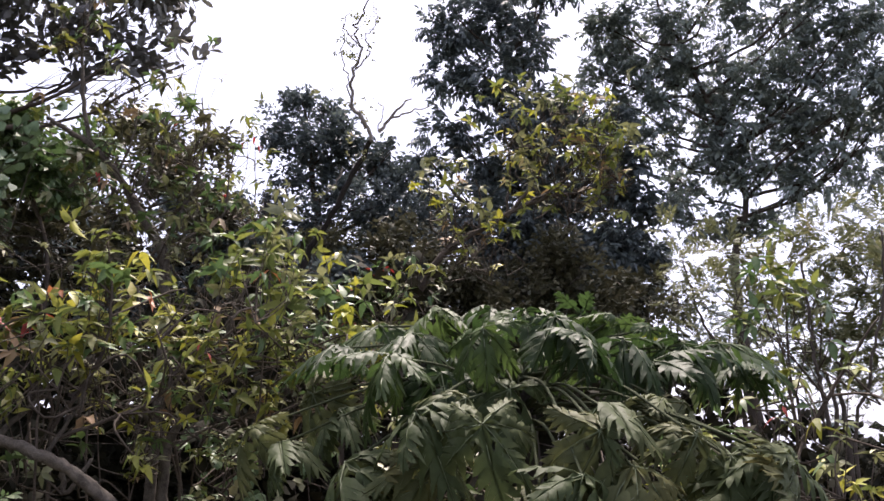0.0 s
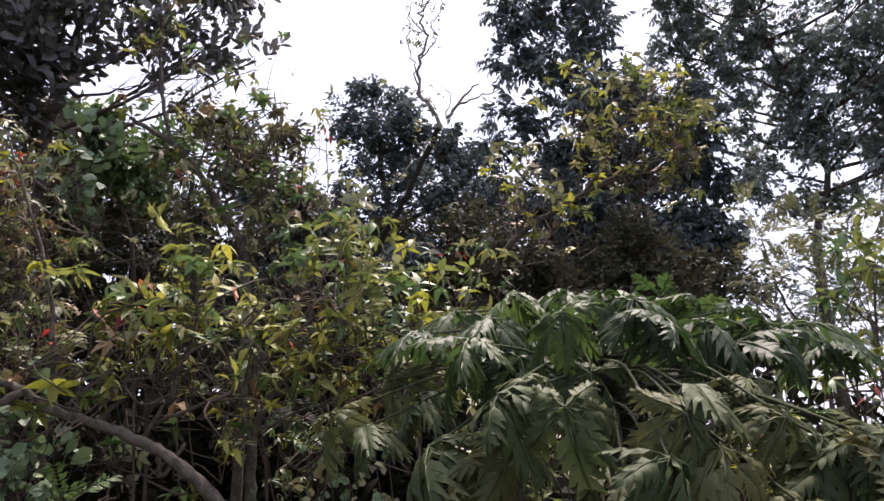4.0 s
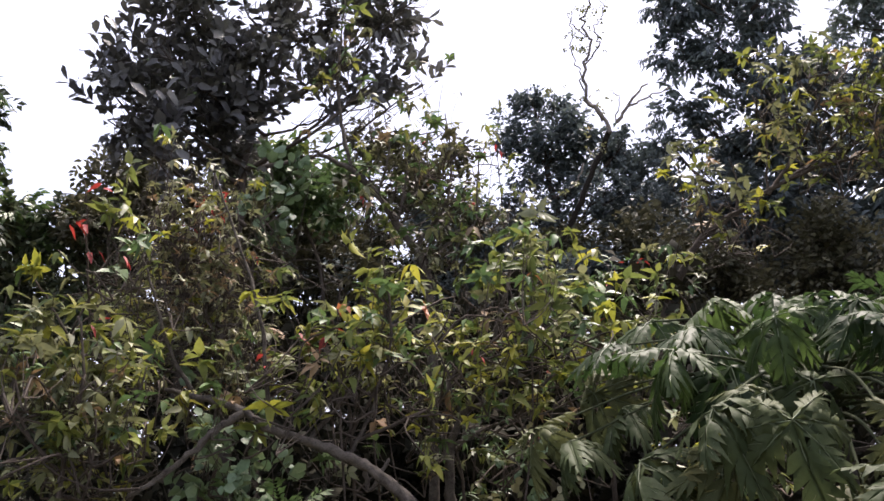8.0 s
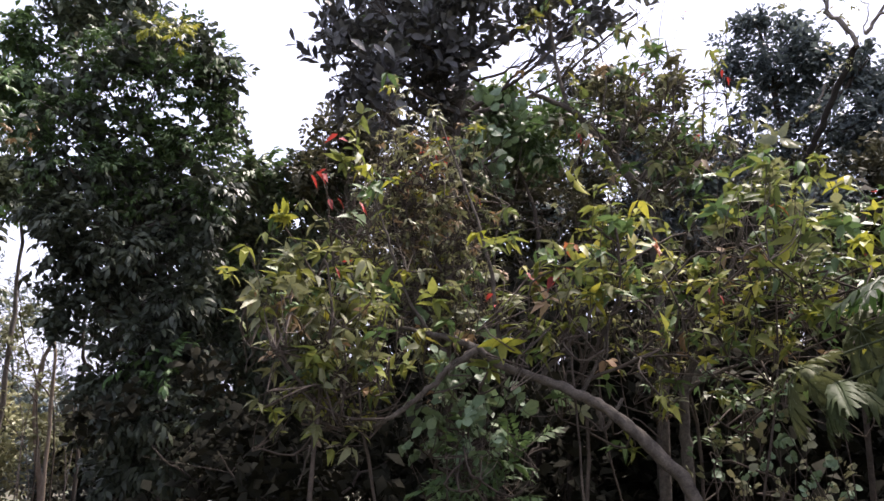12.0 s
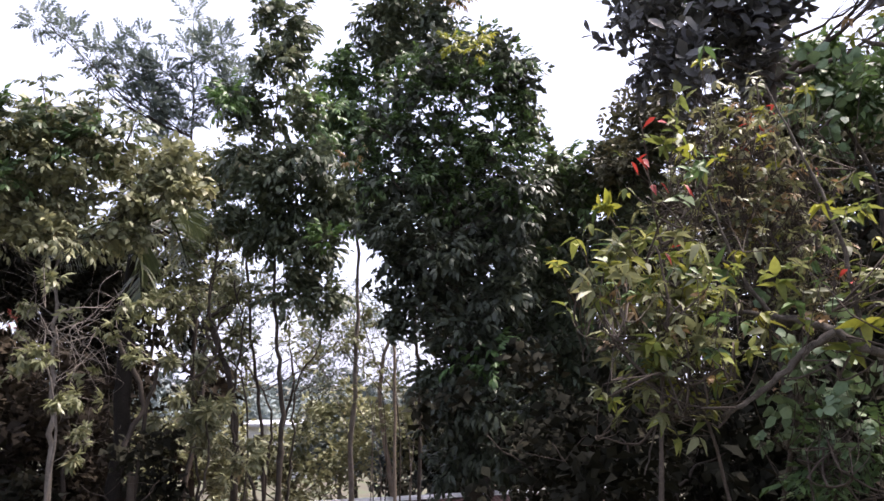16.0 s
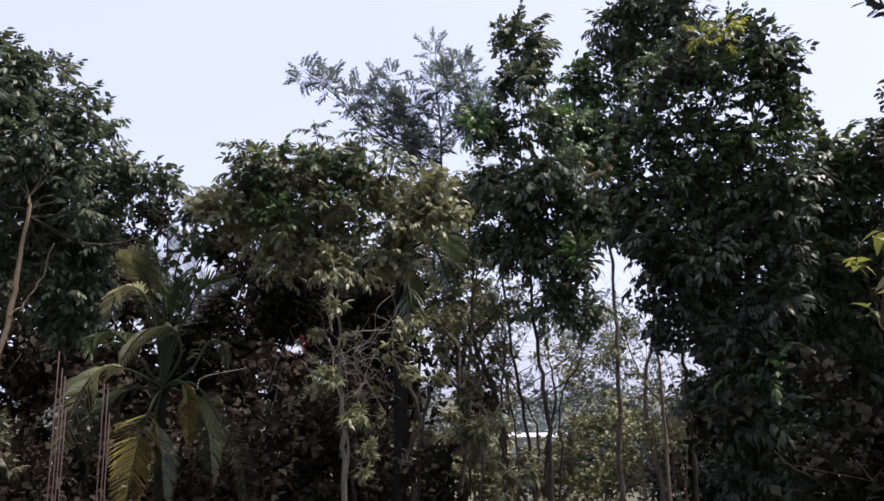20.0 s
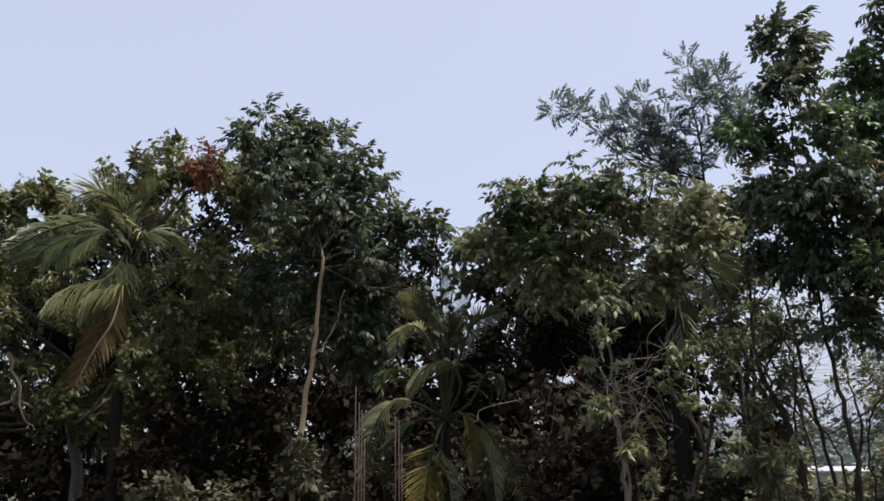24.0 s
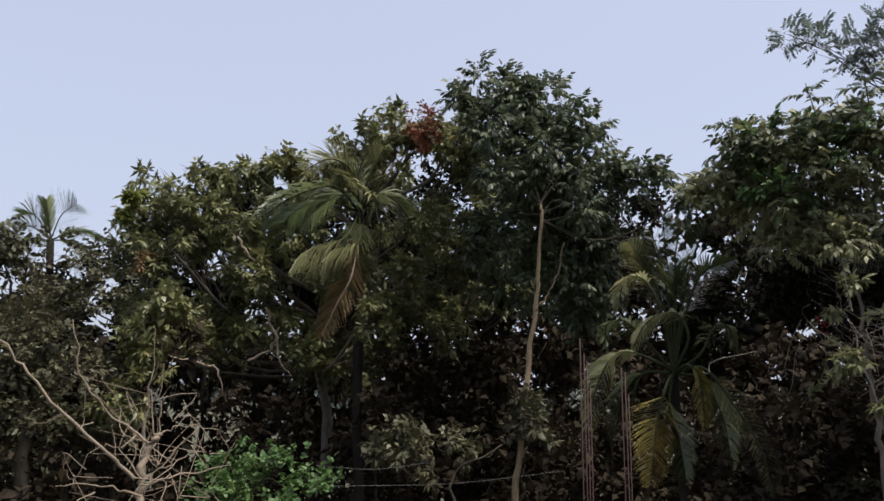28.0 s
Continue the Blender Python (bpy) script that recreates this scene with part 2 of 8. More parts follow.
def bent(points, steps=5, wobble=0.0):
    """A smooth line through points, with a little wander."""
    p = np.asarray(points, float)
    if len(p) == 2:
        p = np.array([p[0], p[0] * 0.5 + p[1] * 0.5, p[1]])
    q = np.concatenate([[2 * p[0] - p[1]], p, [2 * p[-1] - p[-2]]])
    out = []
    for i in range(1, len(q) - 2):
        a, b, c, d = q[i - 1], q[i], q[i + 1], q[i + 2]
        h0, h1, h2 = [max(1e-4, np.linalg.norm(v)) ** 0.5 for v in (b - a, c - b, d - c)]
        m0 = h1 * ((b - a) / h0 - (c - a) / (h0 + h1) + (c - b) / h1)
        m1 = h1 * ((c - b) / h1 - (d - b) / (h1 + h2) + (d - c) / h2)
        for s in np.linspace(0, 1, steps, endpoint=False):
            out.append((2 * s ** 3 - 3 * s ** 2 + 1) * b + (s ** 3 - 2 * s ** 2 + s) * m0 + (3 * s ** 2 - 2 * s ** 3) * c + (s ** 3 - s ** 2) * m1)
    out.append(p[-1])
    out = np.array(out)
    if wobble:
        w = rng.normal(0, wobble, out.shape)
        w[0] = 0
        out = out + w
    return out


def tube(line, r0, r1, sides=6, knots=0.12):
    """A tapered, slightly knobbly tube along a line."""
    line = np.asarray(line, float)
    n = len(line)
    d = unit(np.gradient(line, axis=0))
    ref = np.where(np.abs(d[:, 2:3]) > 0.9, np.array([[1.0, 0, 0]]), np.array([[0, 0, 1.0]]))
    u = unit(np.cross(d, ref))
    for i in range(1, n):
        u[i] = unit(u[i - 1] - d[i] * np.dot(u[i - 1], d[i]))
    v = np.cross(d, u)
    a = np.linspace(0, 2 * np.pi, sides, endpoint=False)
    r = np.linspace(r0, r1, n)[:, None] * (1 + rng.uniform(-knots, knots, (n, sides)))
    ring = line[:, None] + r[..., None] * (np.cos(a)[None, :, None] * u[:, None] + np.sin(a)[None, :, None] * v[:, None])
    verts = np.concatenate([ring.reshape(-1, 3), line[-1:] + d[-1:] * r1])
    tris = []
    for i in range(n - 1):
        for j in range(sides):
            a0, a1 = i * sides + j, i * sides + (j + 1) % sides
            tris += [(a0, a1, a1 + sides), (a0, a1 + sides, a0 + sides)]
    for j in range(sides):
        tris.append(((n - 1) * sides + j, (n - 1) * sides + (j + 1) % sides, n * sides))
    return verts, np.array(tris)


def leaf(length, width, droop=0.25, fold=0.2, shape="lance"):
    """One leaf along +y, facing +z, its tip bent down: a pointed lance of four faces, a folded blade of eight, or a blunt one."""
    l, w = length, width / 2
    if shape == "lance":
        v = [(0, 0, 0), (-w, 0.34 * l, fold * w - droop * l * 0.12), (w, 0.34 * l, fold * w - droop * l * 0.12), (-0.72 * w, 0.68 * l, fold * w * 0.7 - droop * l * 0.46), (0.72 * w, 0.68 * l, fold * w * 0.7 - droop * l * 0.46), (0, l, -droop * l)]
        return np.array(v, float), np.array([(0, 2, 1), (1, 2, 4), (1, 4, 3), (3, 4, 5)])
    a, b, k, m = (0.35, 0.72, 0.75, 0.95) if shape == "blunt" else (0.3, 0.62, 1.0, 0.72)
    v = [(0, 0, 0), (-w * k, a * l, fold * w * k - droop * l * 0.1), (0, a * l, -droop * l * 0.1), (w * k, a * l, fold * w * k - droop * l * 0.1),
         (-w * m, b * l, fold * w * m - droop * l * 0.42), (0, b * l, -droop * l * 0.42), (w * m, b * l, fold * w * m - droop * l * 0.42), (0, l, -droop * l)]
    return np.array(v, float), np.array([(0, 2, 1), (0, 3, 2), (1, 2, 5), (1, 5, 4), (2, 3, 6), (2, 6, 5), (4, 5, 7), (5, 6, 7)])


def placed(vf, m):
    v, f = vf
    return v @ np.asarray(m.to_3x3()).T + np.asarray(m.translation), f


def sprig(kind, r):
    """A twig's worth of leaves about 1 long, growing along +y with +z uppermost, by kind of growth."""
    out = []
    if kind == "whorl":  # drooping leaves all round a shoot's tip
        n = r.randint(4, 7)
        for i in range(n):
            L = r.uniform(0.6, 1.0)
            out.append(placed(leaf(L, L * r.uniform(0.36, 0.46), r.uniform(0.15, 0.5), 0.3, "blade"), pose(0, r.uniform(-0.45, 0.05), 0, -r.uniform(50, 140), 360 * i / n + r.uniform(-25, 25), 0)))
    elif kind == "oval":  # stiff blunt leaves set round a shoot
        n = r.randint(7, 9)
        for i in range(n):
            L = r.uniform(0.34, 0.48)
            out.append(placed(leaf(L, L * r.uniform(0.42, 0.52), r.uniform(-0.05, 0.2), 0.25, "blunt"), pose(0, 0.05 + 0.85 * i / n, 0, -r.uniform(25, 62), 137.5 * i + r.uniform(-20, 20), 0)))
    elif kind == "pinnate":  # an arching stalk with paired leaflets that hang from it
        n = r.randint(4, 5)
        arch = r.uniform(0.15, 0.5)
        for i in range(n):
            y = 0.22 + 0.7 * i / n
            for s in (-1, 1):
                L = r.uniform(0.3, 0.44)
                out.append(placed(leaf(L, L * r.uniform(0.34, 0.44), r.uniform(0.1, 0.4), 0.15), pose(0, y, -arch * y * y, -r.uniform(15, 70), s * r.uniform(-10, 25), -s * r.uniform(40, 80))))
        out.append(placed(leaf(0.42, 0.15, 0.25, 0.15), pose(0, 0.9, -arch * 0.81, -r.uniform(20, 60), 0, r.uniform(-20, 20))))
    elif kind == "tuft":  # small leaves along a short forked twig
        n = r.randint(10, 13)
        for i in range(n):
            L = r.uniform(0.24, 0.36)
            y = r.uniform(0.05, 0.85)
            out.append(placed(leaf(L, L * r.uniform(0.42, 0.54), r.uniform(0, 0.35), 0.2), pose(r.uniform(-0.3, 0.3) * y, y, r.uniform(-0.2, 0.2) * y, r.uniform(-60, 25), r.uniform(-35, 35), r.uniform(-95, 95))))
    elif kind == "bunch":  # narrow leaves fanning out and down from a twig's end
        n = r.randint(9, 11)
        for i in range(n):
            L = r.uniform(0.6, 1.0)
            out.append(placed(leaf(L, L * r.uniform(0.24, 0.32), r.uniform(0.1, 0.45), 0.2), pose(0, r.uniform(-0.25, 0.1), 0, r.uniform(-65, 20), r.uniform(-30, 30), -125 + 250 * i / n + r.uniform(-15, 15))))
    elif kind == "coarse":  # flat leaves for shaded depths
        for i in range(12):
            L = r.uniform(0.28, 0.48)
            v = np.array([(0, 0, 0), (-0.3 * L, 0.45 * L, 0.03), (0.3 * L, 0.5 * L, 0.03), (0, L, -0.15 * L)])
            out.append(placed((v, np.array([(0, 2, 1), (1, 2, 3)])), pose(r.uniform(-0.3, 0.3), r.uniform(0, 0.8), r.uniform(-0.3, 0.3), r.uniform(-60, 30), r.uniform(-40, 40), r.uniform(0, 360))))
    elif kind == "feather":  # a plume of fine paired leaflets
        n = r.randint(8, 10)
        for i in range(n):
            y = 0.1 + 0.85 * i / n
            for s in (-1, 1):
                L = (0.2 + 0.12 * math.sin(math.pi * y)) * r.uniform(0.85, 1.15)
                v = np.array([(0, 0, 0), (-0.17 * L, 0.45 * L, 0.01), (0.17 * L, 0.5 * L, 0.01), (0, L, -0.1 * L)])
                out.append(placed((v, np.array([(0, 2, 1), (1, 2, 3)])), pose(0, y, -0.12 * y * y, r.uniform(-35, 15), s * 15, -s * r.uniform(45, 70))))
    elif kind == "round":  # broad, flat leaves
        n = r.randint(4, 6)
        for i in range(n):
            L = r.uniform(0.4, 0.6)
            out.append(placed(leaf(L, L * r.uniform(0.7, 0.9), r.uniform(0, 0.35), 0.15, "blunt"), pose(r.uniform(-0.2, 0.2), r.uniform(0, 0.6), r.uniform(-0.2, 0.2), r.uniform(-65, 10), r.uniform(-25, 25), r.uniform(-120, 120))))
    return joined(out)


_r = random.Random(5)
SPRIGS = {k: [sprig(k, _r) for _ in range(6)] for k in ("whorl", "oval", "pinnate", "tuft", "feather", "round", "coarse", "bunch")}


def foliage(kind, points, axes, sizes):
    """Sprigs of a kind at points, each growing along its axis with its leaves hanging by their weight, as one set of corners and triangles."""
    points, axes, sizes = np.asarray(points, float), unit(axes), np.asarray(sizes, float)
    which = rng.integers(0, 6, len(points))
    top = np.array([0, 0, 1.0]) + rng.normal(0, 0.22, points.shape)
    side = unit(np.cross(axes, top))
    rot = np.stack([side, axes, np.cross(side, axes)], 2)
    vs, fs, n = [], [], 0
    for k in range(6):
        sel = np.where(which == k)[0]
        if not len(sel):
            continue
        tv, tf = SPRIGS[kind][k]
        w = np.einsum("nij,mj->nmi", rot[sel] * sizes[sel][:, None, None], tv) + points[sel][:, None]
        f = tf[None] + (np.arange(len(sel)) * len(tv))[:, None, None] + n
        vs.append(w.reshape(-1, 3))
        fs.append(f.reshape(-1, 3))
        n += w.shape[0] * w.shape[1]
    return np.concatenate(vs), np.concatenate(fs)


def lobe_points(lobes, density, ragged=0.3, clump=14):
    """Places and directions for sprigs, gathered in clumps; lobes: x, y, z, half width, half height. density: sprigs for each square metre of a lobe's face."""
    pts, out = [], []
    for x, y, z, rx, rz in lobes:
        n = max(2, int(density * math.pi * rx * rz / clump))
        d = unit(rng.normal(0, 1, (n, 3)))
        lump = np.array([noise.noise(Vector(q * 1.9 + (x, y, z))) for q in d])[:, None]
        s = rng.uniform(0.2, 1, (n, 1)) ** 0.5 * (1 + 1.1 * ragged * lump)
        c = np.array([x, y, z]) + d * s * np.array([rx, rx * 0.85, rz]) * 0.88
        rc = (0.16 * (rx + rz) / 2 + 0.08) * rng.uniform(0.6, 1.2, (n, 1, 1))
        e = unit(rng.normal(0, 1, (n, clump, 3)))
        q = c[:, None] + e * rc * rng.uniform(0.3, 1, (n, clump, 1))
        pts.append(q.reshape(-1, 3))
        out.append((0.7 * d[:, None] + e).reshape(-1, 3))
    return np.concatenate(pts), np.concatenate(out)


def crown(name, parent, kind, lobes, density, size, material, label="", up=0.3, ragged=0.3, spread=0.3, clump=14):
    p, d = lobe_points(lobes, density, ragged, clump)
    ax = unit(d) + np.array([0, 0, up]) + rng.normal(0, spread, d.shape)
    ax[:, 2] = np.where(ax[:, 2] < 0, ax[:, 2] * 0.4, ax[:, 2])
    s = size * rng.uniform(0.7, 1.2, len(p))
    v, f = foliage(kind, p, ax, s)
    return part(name, mesh_from(name, v, f, material), parent, label, "stuff")


def limbs(parent, stem, lobes, r, material, name="limb", twigs=5, reach=0.9):
    """A limb from the stem into every lobe, each a part, and fine twigs inside the lobes as one part."""
    fine = []
    stem = np.asarray(stem, float)
    for x, y, z, rx, rz in lobes:
        end = np.array([x, y, z + 0.15 * rz])
        gap = np.abs(stem[:, 2] - (end[2] - 0.7 * np.hypot(end[0] - stem[:, 0], end[1] - stem[:, 1])))
        start = stem[int(np.argmin(gap))]
        far = np.linalg.norm(end - start)
        mid = start * 0.5 + end * 0.5 + np.array([0, 0, -0.1 * far]) + rng.normal(0, 0.07 * far, 3)
        line = bent([start, mid, end], 4, 0.015)
        k = r * min(1.0, 0.45 + 0.25 * far)
        part(name, mesh_from(name, *tube(line, k, k * 0.3, 6), material, True), parent)
        for _ in range(twigs):
            q = unit(rng.normal(0, 1, 3) + np.array([0, 0, 0.4]))
            tip = end + q * np.array([rx, rx, rz]) * reach
            base = line[rng.integers(len(line) // 2, len(line))]
            fine.append(tube(bent([base, base * 0.5 + tip * 0.5 + rng.normal(0, 0.08, 3), tip], 3), k * 0.3, k * 0.07, 4))
    if fine:
        v, f = joined(fine)
        part("twig_mass", mesh_from("twig_mass", v, f, material), parent, kind="stuff")


def trunk(parent, points, r0, r1, material, name="trunk", sides=9, label="", wander=0.015, rough=0.12):
    line = bent(points, 6, wander)
    part(name, mesh_from(name, *tube(line, r0, r1, sides, rough), material, True), parent, label)
    return line


def tree(name, label, foot, fork, lobes, kind, density, size, leaf_mat, bark, r=0.16, group="", up=0.3, ragged=0.3, twigs=5, category="tree", mids=(), clump=14, fill=40, grow=1.1, limb_bark=None, reach=0.65):
    """A tree: a trunk from its foot past its fork up into the crown, and a limb into every lobe of the crown."""
    t = thing(name, label, category, group)
    lobes = [(x, y, z, rx * grow, rz * grow) for x, y, z, rx, rz in lobes]
    top = max(lobes, key=lambda q: q[2])
    fork = np.asarray(fork, float)
    tip = fork * (1 - reach) + np.array(top[:3]) * reach
    if not mids:
        mids = [tuple(np.asarray(foot) * (1 - s) + fork * s + rng.normal(0, 0.12, 3)) for s in (0.4, 0.75)]
    line = trunk(t, [foot, *mids, tuple(fork), tuple(tip)], r, r * 0.25, bark)
    k = np.argmin(np.linalg.norm(line - fork, axis=1))
    limbs(t, line[max(0, k - 2):], lobes, r * 0.28, limb_bark or bark, twigs=twigs)
    crown("crown", t, kind, lobes, density * (1.5 if kind in ("pinnate", "tuft", "feather", "bunch") else 1), size, leaf_mat, up=up, ragged=ragged, clump=clump)
    if fill:
        inner = [(x, y, z, rx * 0.7, rz * 0.7) for x, y, z, rx, rz in lobes]
        crown("inner_crown", t, "coarse", inner, fill, 0.32, leaf_mat, up=0.1)
    return t


def below(p, dx=0.0, dy=0.0):
    """The place on the ground under p."""
    return (p[0] + dx, p[1] + dy, -0.05)


# ---- ground ----
def ground_height(x, y):
    return 0.12 * noise.noise(Vector((x * 0.3, y * 0.3, 0)))


def build_ground():
    rings = [0, 2, 4, 6, 8, 10, 12, 15, 18, 22, 27, 34, 45, 60, 85, 120, 170, 230, 290, 340, 390, 440, 490, 560, 640, 720, 850, 1000, 1400, 2000, 3000, 4500]
    seg = 144
    v = [(0, 0, 0)]
    for d in rings[1:]:
        for i in range(seg):
            a = 2 * math.pi * i / seg
            x, y = d * math.sin(a), d * math.cos(a)
            v.append((x, y, ground_height(x, y)))
    f = [(0, 1 + (i + 1) % seg, 1 + i) for i in range(seg)]
    for k in range(len(rings) - 2):
        for i in range(seg):
            a, b = 1 + k * seg + i, 1 + k * seg + (i + 1) % seg
            f += [(a, b, b + seg), (a, b + seg, a + seg)]
    mat, n, l, bsdf = node_material("earth_and_litter")
    co = n.new("ShaderNodeTexCoord")
    a = n.new("ShaderNodeTexNoise")
    a.inputs["Scale"].default_value, a.inputs["Detail"].default_value = 1.2, 10
    l.new(co.outputs["Object"], a.inputs["Vector"])
    r = ramp(n, [(0.3, (0.035, 0.028, 0.018)), (0.5, (0.05, 0.045, 0.026)), (0.62, (0.04, 0.055, 0.022)), (0.8, (0.075, 0.06, 0.036))])
    l.new(a.outputs[0], r.inputs[0])
    l.new(r.outputs[0], bsdf.inputs["Base Color"])
    bsdf.inputs["Roughness"].default_value = 0.95
    tagged(new("ground", mesh_from("ground", v, f, mat, True)), "brown earth with leaf litter and low weeds under the trees", "ground", kind="structure")


build_ground()

def shrub(name, label, stems, lobes, shoots, leaf_size, materials, bark=BARK_TWIG, red=0, kind="whorl", r=0.0065, lean=0.4, category="shrub", whorls=(1, 4), single=0):
    """Upright shoots that rise from branches into lobes, each with whorls of drooping leaves at its tip and along it; some young leaves are red."""
    t = thing(name, label, category)
    lines = []
    for pts, r0, r1 in stems:
        if pts[0][2] < 0 and r0 < 0.03:
            a, b = np.array(pts[0]), np.array(pts[1])
            a[:2] += rng.normal(0, 0.35, 2)
            pts = [a, *(a + (b - a) * s + np.array([*rng.normal(0, 0.13, 2), 0]) for s in (0.3, 0.55, 0.8)), *pts[1:]]
        lines.append(trunk(t, pts, r0, r1, bark, "branch", 10, wander=0.004, rough=0.2))
    nodes = np.concatenate(lines)
    fine, pt, ax, sz, reds = [], [], [], [], []
    area = np.array([l[3] * l[4] for l in lobes])
    left = shoots
    while left > 0:
        # a few shoots fan out from one side branch
        x, y, z, rx, rz = lobes[rng.choice(len(lobes), p=area / area.sum())]
        q = unit(rng.normal(0, 1, 3)) * rng.uniform(0, 1) ** 0.5
        c = np.array([x, y, z]) + q * np.array([rx, rx * 1.3, rz])
        low = c - np.array([rng.normal(0, 0.16), rng.normal(0, 0.16), rng.uniform(0.15, 0.45)])
        near = nodes[np.argmin(np.linalg.norm(nodes - low, axis=1) + rng.uniform(0, 0.6, len(nodes)))]
        gap = np.linalg.norm(near - low)
        base = near if gap < 0.9 else low + (near - low) * 0.7 / gap
        fine.append(tube(bent([base, (base * 2 + low) / 3 + rng.normal(0, 0.12, 3), (base + low * 2) / 3 + rng.normal(0, 0.1, 3), low], 3), r * 1.2, r * 0.7, 5))
        for k in range(rng.integers(2, 6)):
            left -= 1
            tip = c + rng.normal(0, 1, 3) * np.array([0.15, 0.15, 0.2]) + np.array([0, 0, 0.06])
            line = bent([low, (low + tip) / 2 + rng.normal(0, 0.06, 3) + np.array([0, 0, -0.05]), tip], 4)
            fine.append(tube(line, r * rng.uniform(0.5, 0.8), r * 0.3, 4))
            for j in range(rng.integers(*whorls)):
                s = 1 - j * rng.uniform(0.15, 0.3)
                e = line[min(len(line) - 1, max(0, int(s * (len(line) - 1))))]
                pt.append(e)
                ax.append(np.array([0, 0, 1.0]) + rng.normal(0, lean, 3))
                sz.append(leaf_size * rng.uniform(0.65, 1.15) * (1.0 if j == 0 else 0.8))
            if rng.uniform() < red:
                reds.append(tip)
    v, f = joined(fine)
    part("twig_mass", mesh_from("twig_mass", v, f, BARK_TWIG), t, kind="stuff")
    pt, ax, sz = np.array(pt), np.array(ax), np.array(sz)
    pick = rng.uniform(0, 1, len(pt))
    for m, share0, share1 in materials:
        sel = (pick >= share0) & (pick < share1)
        for k in np.where(sel)[0]:
            if k < single:
                v, f = foliage(kind, pt[k:k + 1], ax[k:k + 1], sz[k:k + 1])
                part("leaf_whorl", mesh_from("leaf_whorl", v, f, m), t)
                sel[k] = False
        if sel.sum() > 2:
            v, f = foliage(kind, pt[sel], ax[sel], sz[sel])
            part("leafage", mesh_from("leafage", v, f, m), t, kind="stuff")
    for p in reds:
        for _ in range(rng.integers(1, 4)):
            ln = leaf_size * rng.uniform(0.6, 0.95)
            ob = part("red_leaf", RED_LEAVES[rng.integers(0, 3)], t, "young red leaf")
            ob.matrix_basis = pose(*(p + rng.normal(0, 0.03, 3)), rng.uniform(-70, 10), rng.uniform(-30, 30), rng.uniform(0, 360)) @ Matrix.Scale(ln, 4)
    return t


RED_LEAVES = [mesh_from("red_leaf", *leaf(1.0, w, d, 0.3, "blade"), LEAF_RED) for w, d in ((0.3, 0.2), (0.36, 0.4), (0.26, 0.1))]


def papaya_leaf(r, material, size=0.33):
    """A blade of seven main lobes, webbed round the stalk, each cut into forward-swept side lobes with drooping tips; and its pale veins."""
    vs, fs, veins = [], [], []
    cuts = [(0.30, 0.47, 0.24), (0.43, 0.62, 0.28), (0.56, 0.76, 0.24), (0.69, 0.87, 0.17), (0.82, 0.96, 0.09)]
    for k, ang in enumerate((-146, -98, -49, 0, 49, 98, 146)):
        L = size * (1.0 - 0.0024 * abs(ang)) * r.uniform(0.92, 1.1)
        bow, curl, fold = r.uniform(0.25, 0.85), r.uniform(0.8, 2.4), r.uniform(0.1, 0.6)
        v, f = [], []

        def put(x, s):
            v.append((x * L, s * L, L * (-bow * s * s + fold * abs(x) - curl * 2.2 * x * x) + r.uniform(-0.011, 0.011)))
            return len(v) - 1

        mids = [put(0, s) for s in (0.0, 0.15, 0.27, 0.40, 0.53, 0.66, 0.79, 1.0)]
        for side in (-1, 1):
            near, last = put(side * 0.07, 0.14), put(side * 0.045, 0.27)
            f += [(mids[0], near, mids[1]), (mids[1], near, last), (mids[1], last, mids[2])]
            for i, (s0, st, w) in enumerate(cuts):
                w *= r.uniform(0.8, 1.15)
                at = st + r.uniform(-0.03, 0.03)
                back, tip, front = put(side * w * 0.62, s0 + (st - s0) * 0.5 - 0.055), put(side * w, at), put(side * w * 0.6, s0 + (st - s0) * 0.6 + 0.05)
                sinus = put(side * (0.042 - 0.006 * i), s0 + 0.1)
                f += [(mids[i + 2], last, mids[i + 3]), (mids[i + 3], last, sinus), (last, back, sinus), (back, front, sinus), (back, tip, front)]
                last = sinus
            f.append((mids[6], last, mids[7]))
        m = pose(0, 0, 0.002 * k, r.uniform(-28, 6), r.uniform(-24, 24), ang + r.uniform(-8, 8))
        vs.append(placed((np.array(v), np.array(f)), m))
        rib = [tube(np.array([(0, L * s, -bow * L * s * s + 0.003) for s in (0.0, 0.3, 0.6, 0.93)]), 0.0028, 0.0008, 4, 0)]
        for i in range(1, 4):
            s0, st, w = cuts[i]
            for side in (-1, 1):
                rib.append(tube(np.array([(side * L * w * q, L * (s0 - 0.06 + (st - s0 + 0.06) * q), L * (-bow * (s0 + (st - s0) * q) ** 2 + fold * w * q - curl * 2.2 * (w * q) ** 2) + 0.003) for q in (0.0, 0.45, 0.9)]), 0.0014, 0.0006, 3, 0))
        veins.append(placed(joined(rib), m))
    return mesh_from("leaf", *joined(vs), material), mesh_from("vein", *joined(veins), LEAF_VEIN)


